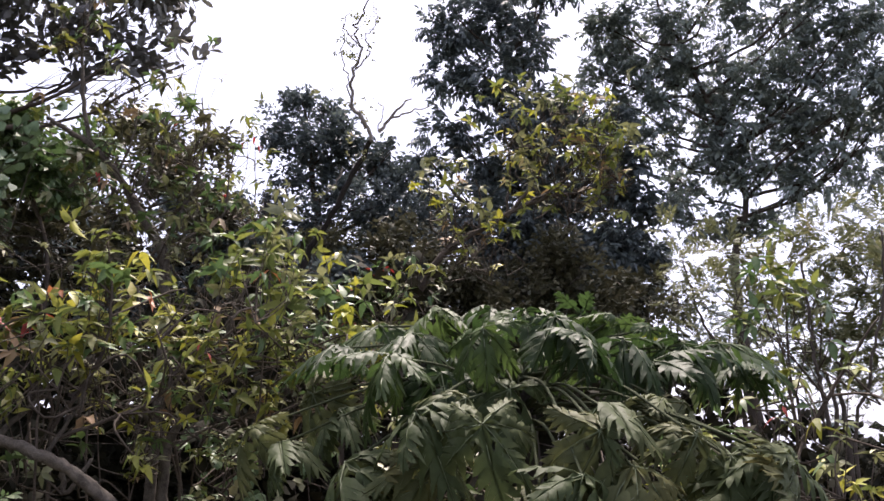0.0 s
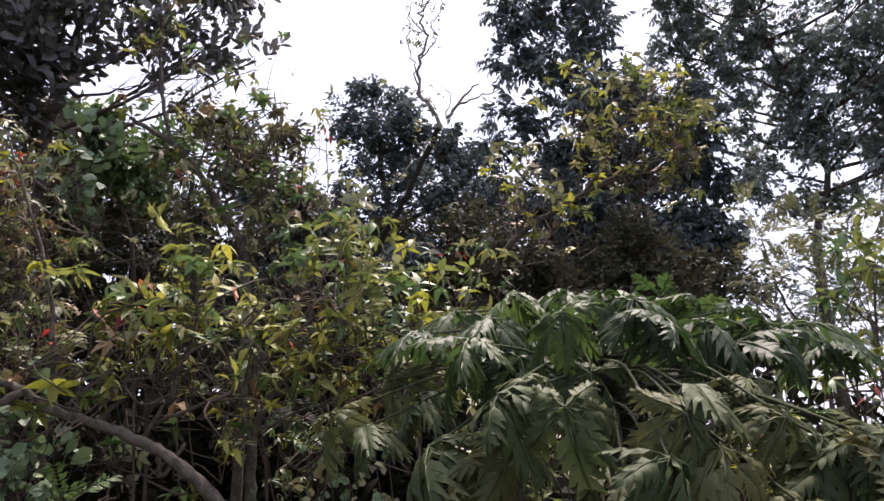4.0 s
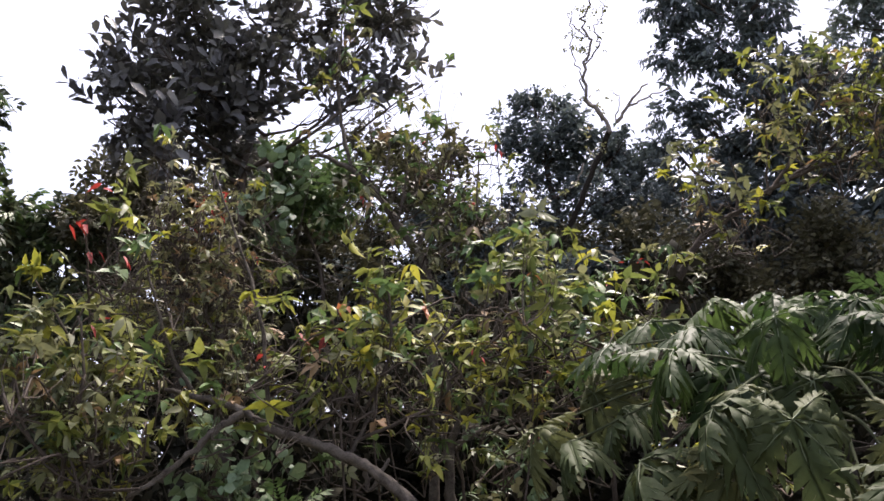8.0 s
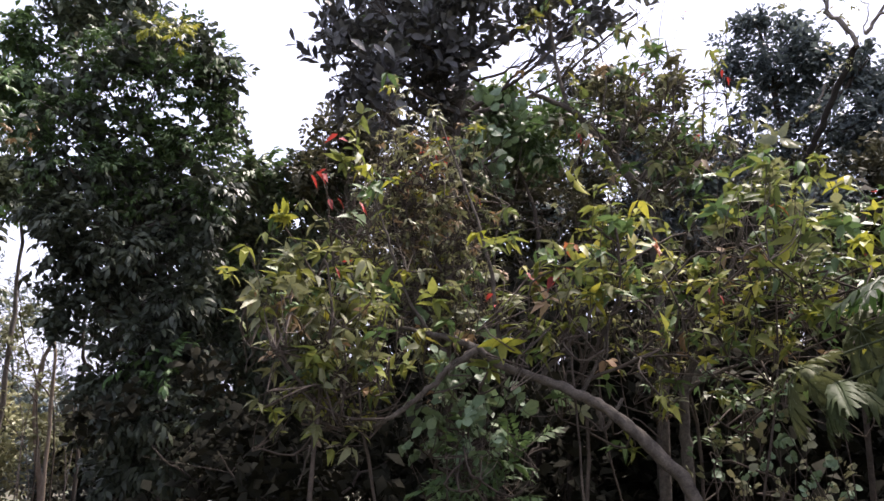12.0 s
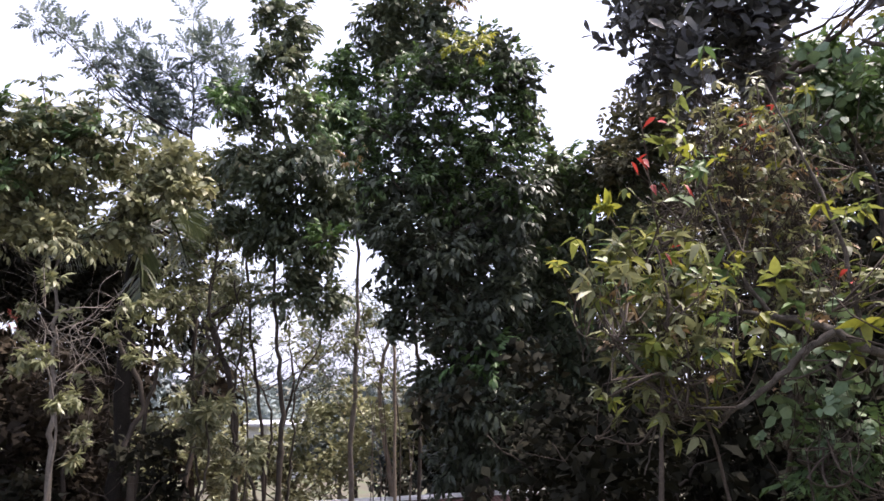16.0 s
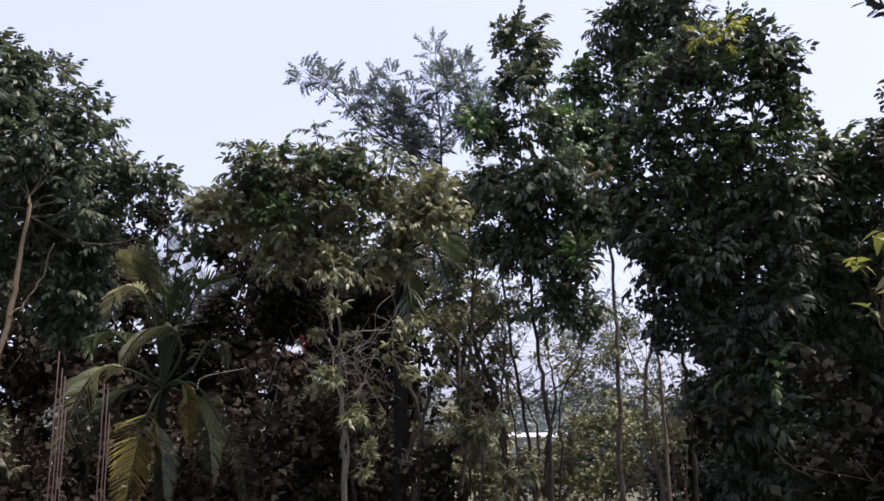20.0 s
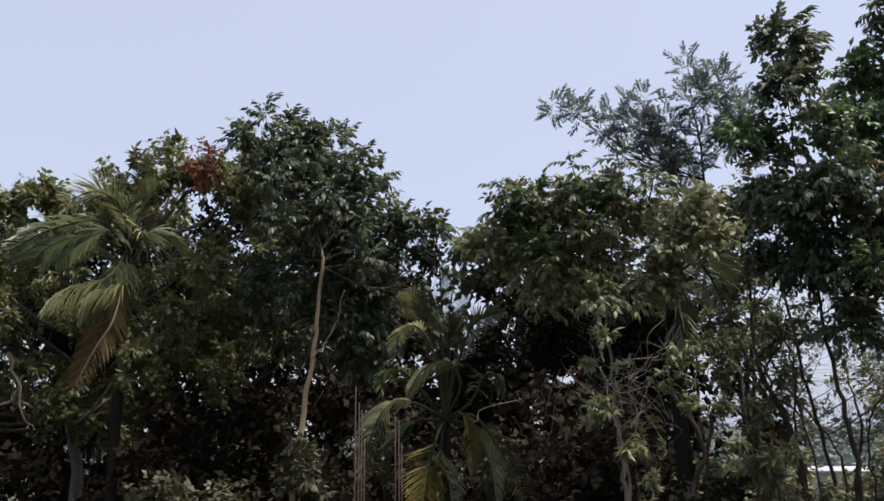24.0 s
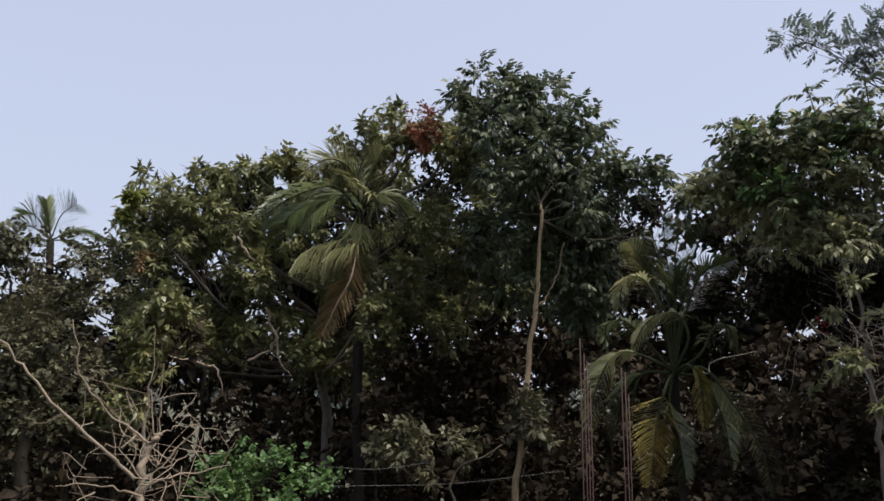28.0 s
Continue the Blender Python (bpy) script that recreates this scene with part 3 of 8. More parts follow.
def papaya(name, label, foot, heart, upper, lower):
    """A papaya: a soft trunk, long hollow stalks and deeply cut leaves, each given by where its blade hangs. The upper ones lie flat, the older, lower ones hang."""
    t = thing(name, label, "papaya tree")
    trunk(t, [foot, heart], 0.08, 0.06, BARK_BLACK, sides=12)
    r = random.Random(11)
    young = [papaya_leaf(r, LEAF_PAPAYA) for _ in range(6)]
    old = [papaya_leaf(r, LEAF_PAPAYA_OLD) for _ in range(6)]
    lower = [*lower, *(tuple(np.array(p) + (r.uniform(-0.22, 0.22), r.uniform(-0.1, 0.25), r.uniform(-0.22, 0.1))) for p in lower)]
    for i, p in enumerate([*upper, *lower]):
        high = i < len(upper)
        p, h = np.array(p), np.array(heart) + np.array([0, 0, r.uniform(-0.15, 0.1)])
        out = p - h
        yaw = math.degrees(math.atan2(-out[0], out[1]))
        tilt = (-18 if high else -42) + r.uniform(-32, 26)
        blade, veins = (young if high else old)[i % 6]
        ob = part("leaf", blade, t, "fresh green lobed papaya leaf" if high else "dull olive lobed papaya leaf")
        ob.matrix_basis = pose(*p, tilt, r.uniform(-32, 32), yaw + r.uniform(-60, 60)) @ Matrix.Scale((0.92 if high else 0.86) * r.uniform(0.85, 1.12), 4)
        part("vein", veins, ob, "pale leaf vein")
        mid = (h + p) / 2 + np.array([0, 0, 0.03 + 0.08 * math.hypot(out[0], out[1])])
        part("leaf_stalk", mesh_from("leaf_stalk", *tube(bent([h, mid, p], 5), 0.008, 0.005, 6), STEM_GREEN, True), t)
    return t


def frond(points, half_width, material, parent, hang=0.6, bare=0.12):
    """A palm frond: a stalk through points and leaflets that hang from both its sides."""
    line = bent(points, 12)
    d = unit(np.gradient(line, axis=0))
    out = []
    turn = rng.uniform(1.0, 1.5) * rng.choice((-1, 1))
    reach = np.linalg.norm(np.diff(line, axis=0), axis=1).sum()
    for s in np.linspace(bare, 1.0, int(min(90, 20 + 30 * reach))):
        x = s * (len(line) - 1)
        i = min(len(line) - 2, int(x))
        p = line[i] + (line[i + 1] - line[i]) * (x - i)
        a = d[i]
        side = unit(np.cross(a, (0, 0, 1.0)))
        roll = turn * abs(a[2])
        side = side * math.cos(roll) + np.cross(a, side) * math.sin(roll)
        L = 1.15 * half_width * (math.sin(math.pi * min(1, 0.18 + 0.8 * s)) ** 0.7 * 0.9 + 0.12) * rng.uniform(0.85, 1.1)
        for k in (-1, 1):
            way = unit(side * k * 0.9 + a * rng.uniform(0.5, 0.8) + np.array([0, 0, 0.25]))
            q = [p]
            for j in range(3):
                way = unit(way + np.array([0, 0, -hang * rng.uniform(0.2, 0.5)]))
                q.append(q[-1] + way * L / 3)
            q = np.array(q)
            w = unit(np.cross(way, side * 0.3 + a)) * 0.012
            wd = np.array([0.7, 1.0, 0.8, 0.12])[:, None]
            v = np.concatenate([q - w * wd, q + w * wd])
            f = []
            for j in range(3):
                f += [(j, j + 1, j + 5), (j, j + 5, j + 4)]
            out.append((v, np.array(f)))
    v, f = joined(out)
    ob = part("frond", mesh_from("frond", v, f, material), parent, "yellow palm frond" if material is FROND_YELLOW else "dry brown palm frond" if material is LEAF_DRY else "")
    part("frond_stalk", mesh_from("frond_stalk", *tube(line, 0.024, 0.006, 5, 0.02), BARK_DEAD if material is LEAF_DRY else STEM_GREEN, True), ob)
    return ob


def palm(label, foot, heart, fronds, r=0.1, bare=0.12):
    t = thing("coconut_palm", label, "palm tree", "coconut palms")
    trunk(t, [foot, heart], r * 1.25, r, BARK_BLACK, sides=10)
    for pts, w, mat, hang in fronds:
        frond([heart, *pts], w, mat, t, hang=hang, bare=bare)
    return t


# ---- big-leaved tree behind the thicket ----
LOBES = [(-5.07, 7.00, 9.65, 0.56, 0.44), (-5.70, 6.83, 9.39, 0.50, 0.31), (-5.75, 6.34, 8.79, 0.25, 0.37), (-5.47, 6.92, 8.74, 0.69, 0.50), (-4.81, 7.01, 9.10, 0.56, 0.56), (-4.61, 7.64, 9.93, 0.50, 0.37), (-3.82, 7.44, 9.89, 0.50, 0.28), (-3.38, 7.96, 9.95, 0.44, 0.25), (-4.15, 7.56, 9.19, 0.37, 0.37), (-4.96, 7.44, 8.53, 0.62, 0.44), (-5.53, 6.39, 8.05, 0.50, 0.31), (-4.67, 7.52, 10.82, 0.87, 0.44), (-3.56, 7.65, 10.67, 0.69, 0.37), (-5.30, 7.30, 8.09, 0.62, 0.37), (-5.34, 6.60, 9.78, 0.31, 0.31), (-5.04, 7.09, 10.62, 0.56, 0.37)]
t = tree("big_leaved_tree", "tall tree with dark leathery oval leaves on ascending twigs", below((-4.87, 7.49, 5.48)), (-4.93, 7.33, 7.85), LOBES, "oval", 36, 0.46, LEAF_INK, BARK_DARK, 0.11, up=0.9, ragged=0.5, clump=5, fill=10, grow=0.95, twigs=7)
OUTER = [(-5.83, 6.13, 8.97, 0.13, 0.21), (-5.87, 6.19, 8.31, 0.13, 0.24), (-3.53, 7.49, 8.91, 0.34, 0.27), (-2.96, 7.94, 9.10, 0.30, 0.18), (-3.25, 7.67, 9.17, 0.30, 0.21), (-3.94, 7.60, 8.81, 0.24, 0.24), (-3.00, 7.55, 9.91, 0.55, 0.15), (-5.83, 6.15, 8.58, 0.12, 0.24), (-5.62, 6.32, 9.38, 0.18, 0.24)]
limbs(t, [(-4.83, 7.28, 7.35), (-4.83, 7.28, 8.02), (-4.69, 7.37, 8.46), (-4.42, 7.52, 8.92)], OUTER, 0.03, BARK_DARK, twigs=7)
crown("outer_leafage", t, "oval", OUTER, 44, 0.4, LEAF_INK, up=0.9, ragged=0.5, clump=4)
LOBES = [(-6.93, 8.60, 8.51, 0.88, 0.48), (-7.62, 8.39, 8.52, 0.56, 0.40), (-7.47, 7.89, 7.78, 0.48, 0.40), (-7.17, 8.75, 7.83, 1.04, 0.48), (-6.17, 8.89, 7.93, 0.88, 0.56), (-5.74, 10.02, 8.21, 0.88, 0.64), (-4.74, 9.54, 7.32, 0.72, 0.48), (-5.84, 9.46, 7.22, 0.88, 0.48), (-6.67, 8.81, 6.99, 0.96, 0.48)]
tree("understory_tree", "dark low tree with dense shaded leaves", below((-6.63, 8.83, 6.37)), (-6.72, 9.01, 7.04), LOBES, "tuft", 62, 0.34, LEAF_UMBER, BARK_DARK, 0.1)
LOBES = [(-4.71, 8.39, 8.49, 0.35, 0.28), (-4.39, 8.75, 8.34, 0.35, 0.28), (-4.81, 8.18, 8.04, 0.35, 0.28), (-4.55, 8.60, 7.92, 0.42, 0.28), (-5.04, 8.12, 8.35, 0.28, 0.21), (-5.98, 7.78, 9.52, 0.28, 0.21)]
tree("light_green_tree", "mid green leafy tree half hidden behind the thicket", below((-4.65, 8.76, 6.26)), (-4.72, 8.73, 7.51), LOBES, "pinnate", 60, 0.3, LEAF_MID, BARK_DARK, 0.05, up=0.15)

LOBES = [(-4.10, 10.73, 9.44, 0.42, 0.42), (-3.61, 11.16, 9.14, 0.50, 0.42), (-4.32, 10.35, 8.68, 0.67, 0.50), (-5.41, 10.35, 8.80, 0.75, 0.50), (-5.93, 9.65, 8.80, 0.67, 0.50), (-3.95, 11.26, 8.44, 0.75, 0.50), (-4.89, 9.93, 7.97, 0.83, 0.50), (-5.97, 9.89, 8.07, 0.67, 0.58), (-4.64, 10.51, 9.73, 0.33, 0.33), (-3.16, 11.30, 8.25, 0.50, 0.42)]
tree("understory_tree", "dark low tree with dense shaded leaves", below((-4.87, 10.73, 6.63)), (-4.88, 10.73, 7.62), LOBES, "tuft", 62, 0.32, LEAF_UMBER, BARK_DARK, 0.1, fill=50)

# ---- dense dark tree and tall trees behind the papaya ----
LOBES = [(-2.53, 12.93, 10.91, 0.31, 0.31), (-2.80, 13.10, 10.46, 0.43, 0.43), (-2.13, 12.76, 10.13, 0.58, 0.48), (-1.45, 13.23, 9.90, 0.58, 0.38), (-0.99, 13.04, 9.98, 0.31, 0.35), (-2.52, 13.40, 9.71, 0.77, 0.48), (-1.43, 12.60, 9.05, 0.96, 0.43), (-0.70, 13.18, 9.42, 0.48, 0.43), (-2.76, 12.89, 8.82, 0.67, 0.48), (-1.67, 13.59, 8.70, 1.05, 0.38), (-0.65, 12.91, 8.61, 0.58, 0.58), (-2.00, 13.08, 10.73, 0.24, 0.29), (-3.22, 12.64, 8.39, 0.58, 0.48), (-2.22, 13.68, 8.14, 1.15, 0.38), (-1.69, 12.91, 10.24, 0.29, 0.29)]
tree("dense_dark_tree", "dense bluish dark evergreen tree with small glossy leaves", below((-2.05, 13.31, 6.36)), (-2.06, 13.21, 7.92), LOBES, "tuft", 105, 0.3, LEAF_BLUE, BARK_DARK, 0.2, up=0.5, grow=1.0, clump=8, ragged=0.45)
LOBES = [(0.29, 13.99, 13.37, 0.56, 0.56), (1.24, 14.32, 13.70, 0.76, 0.61), (1.66, 13.71, 12.45, 0.46, 0.51), (0.05, 14.09, 12.28, 0.37, 0.41), (0.83, 13.82, 12.01, 0.61, 0.41), (1.04, 14.57, 15.10, 1.02, 0.71), (2.21, 13.51, 14.22, 0.61, 0.61), (0.10, 14.05, 10.86, 0.51, 0.39), (-0.30, 13.99, 10.33, 0.28, 0.30), (0.71, 14.26, 10.41, 0.56, 0.46), (1.85, 13.50, 10.68, 0.91, 0.71), (2.94, 13.87, 9.91, 0.71, 0.81), (3.31, 13.47, 8.68, 0.51, 0.61), (2.35, 14.48, 8.97, 1.12, 0.81), (1.07, 13.55, 8.81, 0.81, 0.71), (0.15, 14.07, 9.19, 0.71, 0.61), (1.05, 13.96, 11.47, 0.51, 0.51), (1.48, 14.33, 9.96, 0.81, 0.61), (3.13, 13.48, 10.78, 0.41, 0.51), (3.38, 13.58, 10.14, 0.47, 0.51), (3.62, 13.71, 9.40, 0.37, 0.47), (2.52, 13.58, 11.17, 0.47, 0.47), (3.24, 13.76, 8.22, 0.57, 0.47), (3.58, 13.44, 8.35, 0.37, 0.41), (1.91, 14.23, 9.93, 0.61, 0.61), (2.33, 13.34, 7.92, 0.91, 0.51), (1.40, 14.01, 8.08, 0.81, 0.51)]
tree("tall_dark_tree", "tall tree with heavy dark drooping foliage", below((2.00, 14.26, 6.64)), (1.75, 14.19, 8.45), LOBES, "pinnate", 66, 0.38, LEAF_BLUE, BARK_DARK, 0.2, up=0.15, grow=1.02, clump=9, ragged=0.4, fill=60)
LOBES = [(3.76, 14.10, 13.31, 0.74, 0.53), (3.45, 14.45, 12.86, 0.53, 0.42), (4.53, 13.61, 13.20, 0.64, 0.42), (4.87, 13.92, 12.06, 0.58, 0.42), (5.58, 13.29, 12.45, 0.74, 0.53), (6.70, 13.47, 12.93, 0.74, 0.58), (6.87, 12.52, 11.78, 0.64, 0.58), (6.55, 13.14, 11.54, 0.85, 0.53), (5.75, 13.42, 11.04, 0.74, 0.53), (4.99, 14.03, 11.14, 0.58, 0.34), (6.83, 12.57, 10.53, 0.74, 0.53), (6.28, 13.38, 10.22, 0.74, 0.42), (5.46, 13.39, 9.89, 0.53, 0.42), (4.55, 14.20, 10.03, 0.53, 0.42), (4.16, 13.77, 9.31, 0.42, 0.32), (4.98, 13.77, 9.03, 0.42, 0.34), (6.61, 13.02, 9.59, 0.53, 0.42), (7.33, 12.93, 9.98, 0.53, 0.53), (7.40, 12.34, 11.13, 0.53, 0.53), (7.96, 12.37, 12.38, 0.42, 0.42), (7.06, 12.59, 12.93, 0.64, 0.42), (7.78, 12.65, 10.57, 0.42, 0.53), (5.23, 13.29, 13.37, 0.64, 0.38), (3.97, 14.10, 12.28, 0.48, 0.42), (4.21, 13.97, 10.70, 0.42, 0.38), (5.87, 13.65, 8.88, 0.53, 0.32), (5.80, 12.84, 14.01, 1.27, 0.53), (7.53, 12.82, 13.99, 1.06, 0.53), (4.21, 13.75, 14.39, 0.85, 0.53), (5.47, 13.81, 10.57, 0.42, 0.42), (5.91, 13.00, 11.58, 0.64, 0.48), (6.58, 13.10, 10.72, 0.64, 0.42), (3.32, 14.21, 13.37, 0.42, 0.38), (3.71, 14.37, 11.73, 0.49, 0.38), (4.01, 13.86, 11.25, 0.42, 0.38), (3.22, 14.32, 12.28, 0.34, 0.34), (4.41, 13.77, 12.48, 0.53, 0.42), (5.40, 13.90, 11.81, 0.53, 0.42), (7.27, 12.35, 12.26, 0.53, 0.42), (7.91, 12.33, 11.23, 0.53, 0.53), (5.06, 13.69, 10.18, 0.49, 0.38)]
tree("tall_open_tree", "tall tree with open dark clumps of leaves against the sky", below((5.38, 13.68, 5.58)), (5.59, 13.59, 9.47), LOBES, "pinnate", 58, 0.29, LEAF_VEIL, BARK_DARK, 0.13, up=0.15, ragged=0.6, twigs=6, clump=8, fill=20, grow=1.02, mids=[(5.38, 13.68, 6.06), (5.31, 13.70, 7.37), (5.37, 13.68, 8.52)])
LOBES = [(3.78, 10.33, 7.61, 0.40, 0.32), (4.51, 10.29, 7.27, 0.48, 0.32), (4.92, 9.62, 7.49, 0.48, 0.40), (5.34, 9.75, 6.91, 0.48, 0.40), (4.60, 9.86, 6.42, 0.48, 0.32), (5.71, 9.68, 7.65, 0.40, 0.48), (3.97, 10.04, 6.76, 0.40, 0.29), (5.12, 9.80, 6.19, 0.56, 0.32), (5.53, 9.51, 6.15, 0.48, 0.48), (5.42, 9.84, 5.63, 0.48, 0.40), (5.70, 9.10, 6.91, 0.64, 0.72)]
tree("slender_tree", "slender small tree with sparse airy leaves", below((4.95, 9.82, 4.94)), (5.02, 9.78, 6.05), LOBES, "feather", 55, 0.34, LEAF_OLIVE, BARK_DARK, 0.05, ragged=0.8, twigs=12, fill=0, clump=4, grow=1.0)
LOBES = [(3.16, 9.90, 7.34, 0.23, 0.30), (3.08, 10.03, 7.76, 0.19, 0.19), (3.42, 9.69, 6.91, 0.30, 0.27), (3.24, 9.96, 6.37, 0.30, 0.27), (3.49, 9.71, 6.05, 0.30, 0.23), (3.10, 10.09, 6.85, 0.27, 0.27)]
tree("slender_tree", "thin bent sapling with few leaves", below((3.71, 9.71, 5.49)), (3.33, 9.85, 6.57), LOBES, "feather", 50, 0.3, LEAF_OLIVE, BARK_DARK, 0.035, ragged=0.7, twigs=10, fill=0, clump=3, mids=[(3.67, 9.73, 5.70), (3.55, 9.77, 6.05)], grow=1.0)
LOBES = [(4.16, 9.96, 6.67, 0.39, 0.31), (4.60, 9.94, 7.34, 0.31, 0.31), (4.71, 9.54, 6.73, 0.39, 0.31), (4.27, 10.04, 6.09, 0.47, 0.28), (4.73, 9.57, 5.75, 0.47, 0.31)]
tree("slender_tree", "nearly bare sapling of fine crooked twigs", below((4.41, 9.86, 5.22)), (4.40, 9.86, 6.28), LOBES, "feather", 30, 0.28, LEAF_OLIVE, BARK_DARK, 0.035, ragged=0.8, twigs=18, fill=0, clump=3)
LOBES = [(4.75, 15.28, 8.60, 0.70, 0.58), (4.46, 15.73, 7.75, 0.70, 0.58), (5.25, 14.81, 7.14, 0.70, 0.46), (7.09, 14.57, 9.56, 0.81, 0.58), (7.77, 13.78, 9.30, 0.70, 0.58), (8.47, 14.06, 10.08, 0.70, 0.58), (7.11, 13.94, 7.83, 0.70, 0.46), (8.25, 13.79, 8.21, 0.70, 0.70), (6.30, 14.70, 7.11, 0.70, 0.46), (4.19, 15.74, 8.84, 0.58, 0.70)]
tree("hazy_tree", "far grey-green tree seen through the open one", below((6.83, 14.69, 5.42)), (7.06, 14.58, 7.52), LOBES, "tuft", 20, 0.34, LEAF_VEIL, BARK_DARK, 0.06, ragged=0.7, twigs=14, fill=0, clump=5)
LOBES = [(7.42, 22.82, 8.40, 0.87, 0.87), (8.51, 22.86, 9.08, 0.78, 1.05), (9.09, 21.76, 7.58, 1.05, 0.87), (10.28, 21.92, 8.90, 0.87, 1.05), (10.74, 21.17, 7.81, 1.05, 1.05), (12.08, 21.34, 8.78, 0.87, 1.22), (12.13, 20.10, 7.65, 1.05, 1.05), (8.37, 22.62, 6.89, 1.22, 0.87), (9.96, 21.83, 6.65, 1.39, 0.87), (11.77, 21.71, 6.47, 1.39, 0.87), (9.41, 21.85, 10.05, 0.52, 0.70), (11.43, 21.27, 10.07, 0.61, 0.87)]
tree("hazy_tree", "pale low trees beyond the open tree, haze put into leaf colour", below((9.73, 21.94, 5.73)), (9.84, 21.89, 6.81), LOBES, "tuft", 6, 0.55, LEAF_HAZE, BARK_GREY, 0.05, ragged=0.8, twigs=6, fill=0, clump=5)
LOBES = [(-3.06, 11.18, 7.69, 0.51, 0.34), (-2.55, 11.57, 7.52, 0.51, 0.34), (-1.88, 11.24, 7.27, 0.51, 0.34), (-1.35, 11.62, 7.44, 0.42, 0.34), (-3.38, 10.98, 7.22, 0.42, 0.34), (-0.75, 11.77, 7.38, 0.34, 0.34)]
tree("backing_tree", "dark low tree filling the shade behind the thicket", below((-2.35, 11.35, 6.29)), (-2.31, 11.36, 6.96), LOBES, "tuft", 60, 0.3, LEAF_BLUE, BARK_DARK, 0.06, fill=40)
for pts, r in (([(4.46, 9.17, 5.45), (4.41, 9.19, 5.97), (4.40, 9.20, 6.52), (4.40, 9.20, 7.15)], 0.028), ([(4.52, 8.69, 4.99), (4.76, 8.56, 5.89), (4.93, 8.47, 6.64), (4.98, 8.44, 7.29)], 0.022), ([(3.76, 9.26, 5.59), (3.46, 9.38, 5.90), (3.28, 9.44, 6.29)], 0.018)):
    t = thing("bare_trunk", "slim dark sapling stem, nearly bare", "tree trunk", "slim trunks")
    trunk(t, [below(pts[0]), *pts], r, r * 0.5, BARK_DARK)

LOBES = [(-1.86, 12.05, 7.91, 0.71, 0.44), (-1.18, 12.54, 7.74, 0.80, 0.53), (-0.06, 11.88, 7.58, 0.80, 0.53), (1.05, 12.37, 7.51, 0.89, 0.44), (2.14, 11.78, 7.46, 0.89, 0.53), (3.10, 12.13, 7.35, 0.53, 0.44), (-0.59, 11.92, 8.15, 0.53, 0.44), (1.67, 12.14, 7.83, 0.62, 0.35), (1.17, 11.94, 6.92, 0.96, 0.40), (2.20, 12.24, 7.01, 0.87, 0.40), (2.79, 11.38, 6.77, 0.70, 0.40), (0.12, 12.19, 7.10, 0.78, 0.40), (-0.92, 11.79, 7.03, 0.70, 0.40), (-1.87, 12.27, 7.31, 0.70, 0.40)]
tree("understory_tree", "dark low tree with dense shaded leaves", below((0.48, 12.39, 6.41)), (0.49, 12.39, 7.14), LOBES, "tuft", 80, 0.32, LEAF_UMBER, BARK_DARK, 0.1, fill=50)

# ---- dark trees that close the middle distance ----
LOBES = [(-7.56, 14.67, 8.88, 1.85, 1.11), (-5.74, 15.38, 9.21, 1.36, 0.99), (-4.23, 15.98, 8.76, 1.11, 0.99), (-4.99, 15.37, 10.06, 0.86, 0.74), (-0.79, 16.35, 9.37, 0.99, 0.99), (0.81, 16.48, 8.90, 1.11, 0.74), (4.03, 16.05, 8.68, 0.62, 0.56), (-2.24, 16.49, 8.27, 1.48, 0.62), (-6.13, 15.52, 8.05, 1.85, 0.74)]
tree("backing_tree", "broad dark-leaved tree closing the view behind the thicket", below((-4.30, 16.33, 6.78)), (-4.32, 16.18, 7.71), LOBES, "coarse", 48, 0.4, LEAF_BLUE, BARK_DARK, 0.16, fill=0, twigs=2)
# the next crowns carry the depth's shade in their near-black leaf colour
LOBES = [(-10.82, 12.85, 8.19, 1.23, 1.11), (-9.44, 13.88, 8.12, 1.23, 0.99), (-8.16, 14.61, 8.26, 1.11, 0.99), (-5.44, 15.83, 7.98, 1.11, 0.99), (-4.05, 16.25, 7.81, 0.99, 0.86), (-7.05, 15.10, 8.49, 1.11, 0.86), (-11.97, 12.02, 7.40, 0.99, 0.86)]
tree("backing_tree", "broad dark-leaved tree closing the view behind the thicket", below((-8.84, 14.62, 5.58)), (-8.81, 14.55, 6.55), LOBES, "coarse", 48, 0.4, LEAF_PAINTED_SHADE, BARK_DARK, 0.16, fill=0, twigs=2)
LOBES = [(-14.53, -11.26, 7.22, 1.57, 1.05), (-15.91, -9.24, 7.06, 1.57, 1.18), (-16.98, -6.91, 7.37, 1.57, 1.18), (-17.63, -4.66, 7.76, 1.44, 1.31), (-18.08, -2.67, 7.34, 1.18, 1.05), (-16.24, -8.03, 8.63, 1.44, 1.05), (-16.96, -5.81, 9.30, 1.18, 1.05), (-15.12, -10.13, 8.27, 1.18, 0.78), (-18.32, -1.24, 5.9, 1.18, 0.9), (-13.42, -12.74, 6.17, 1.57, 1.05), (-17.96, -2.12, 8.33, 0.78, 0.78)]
tree("backing_tree", "mass of trees behind the front row, shade put into near-black leaves", below((-17.05, -7.17, 3.80)), (-17.05, -7.19, 5.56), LOBES, "coarse", 44, 0.43, LEAF_PAINTED_SHADE, BARK_DARK, 0.2, fill=0, twigs=2)
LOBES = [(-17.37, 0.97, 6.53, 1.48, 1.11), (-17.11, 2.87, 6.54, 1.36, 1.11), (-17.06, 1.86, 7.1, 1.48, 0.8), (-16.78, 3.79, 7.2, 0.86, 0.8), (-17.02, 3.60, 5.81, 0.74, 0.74)]
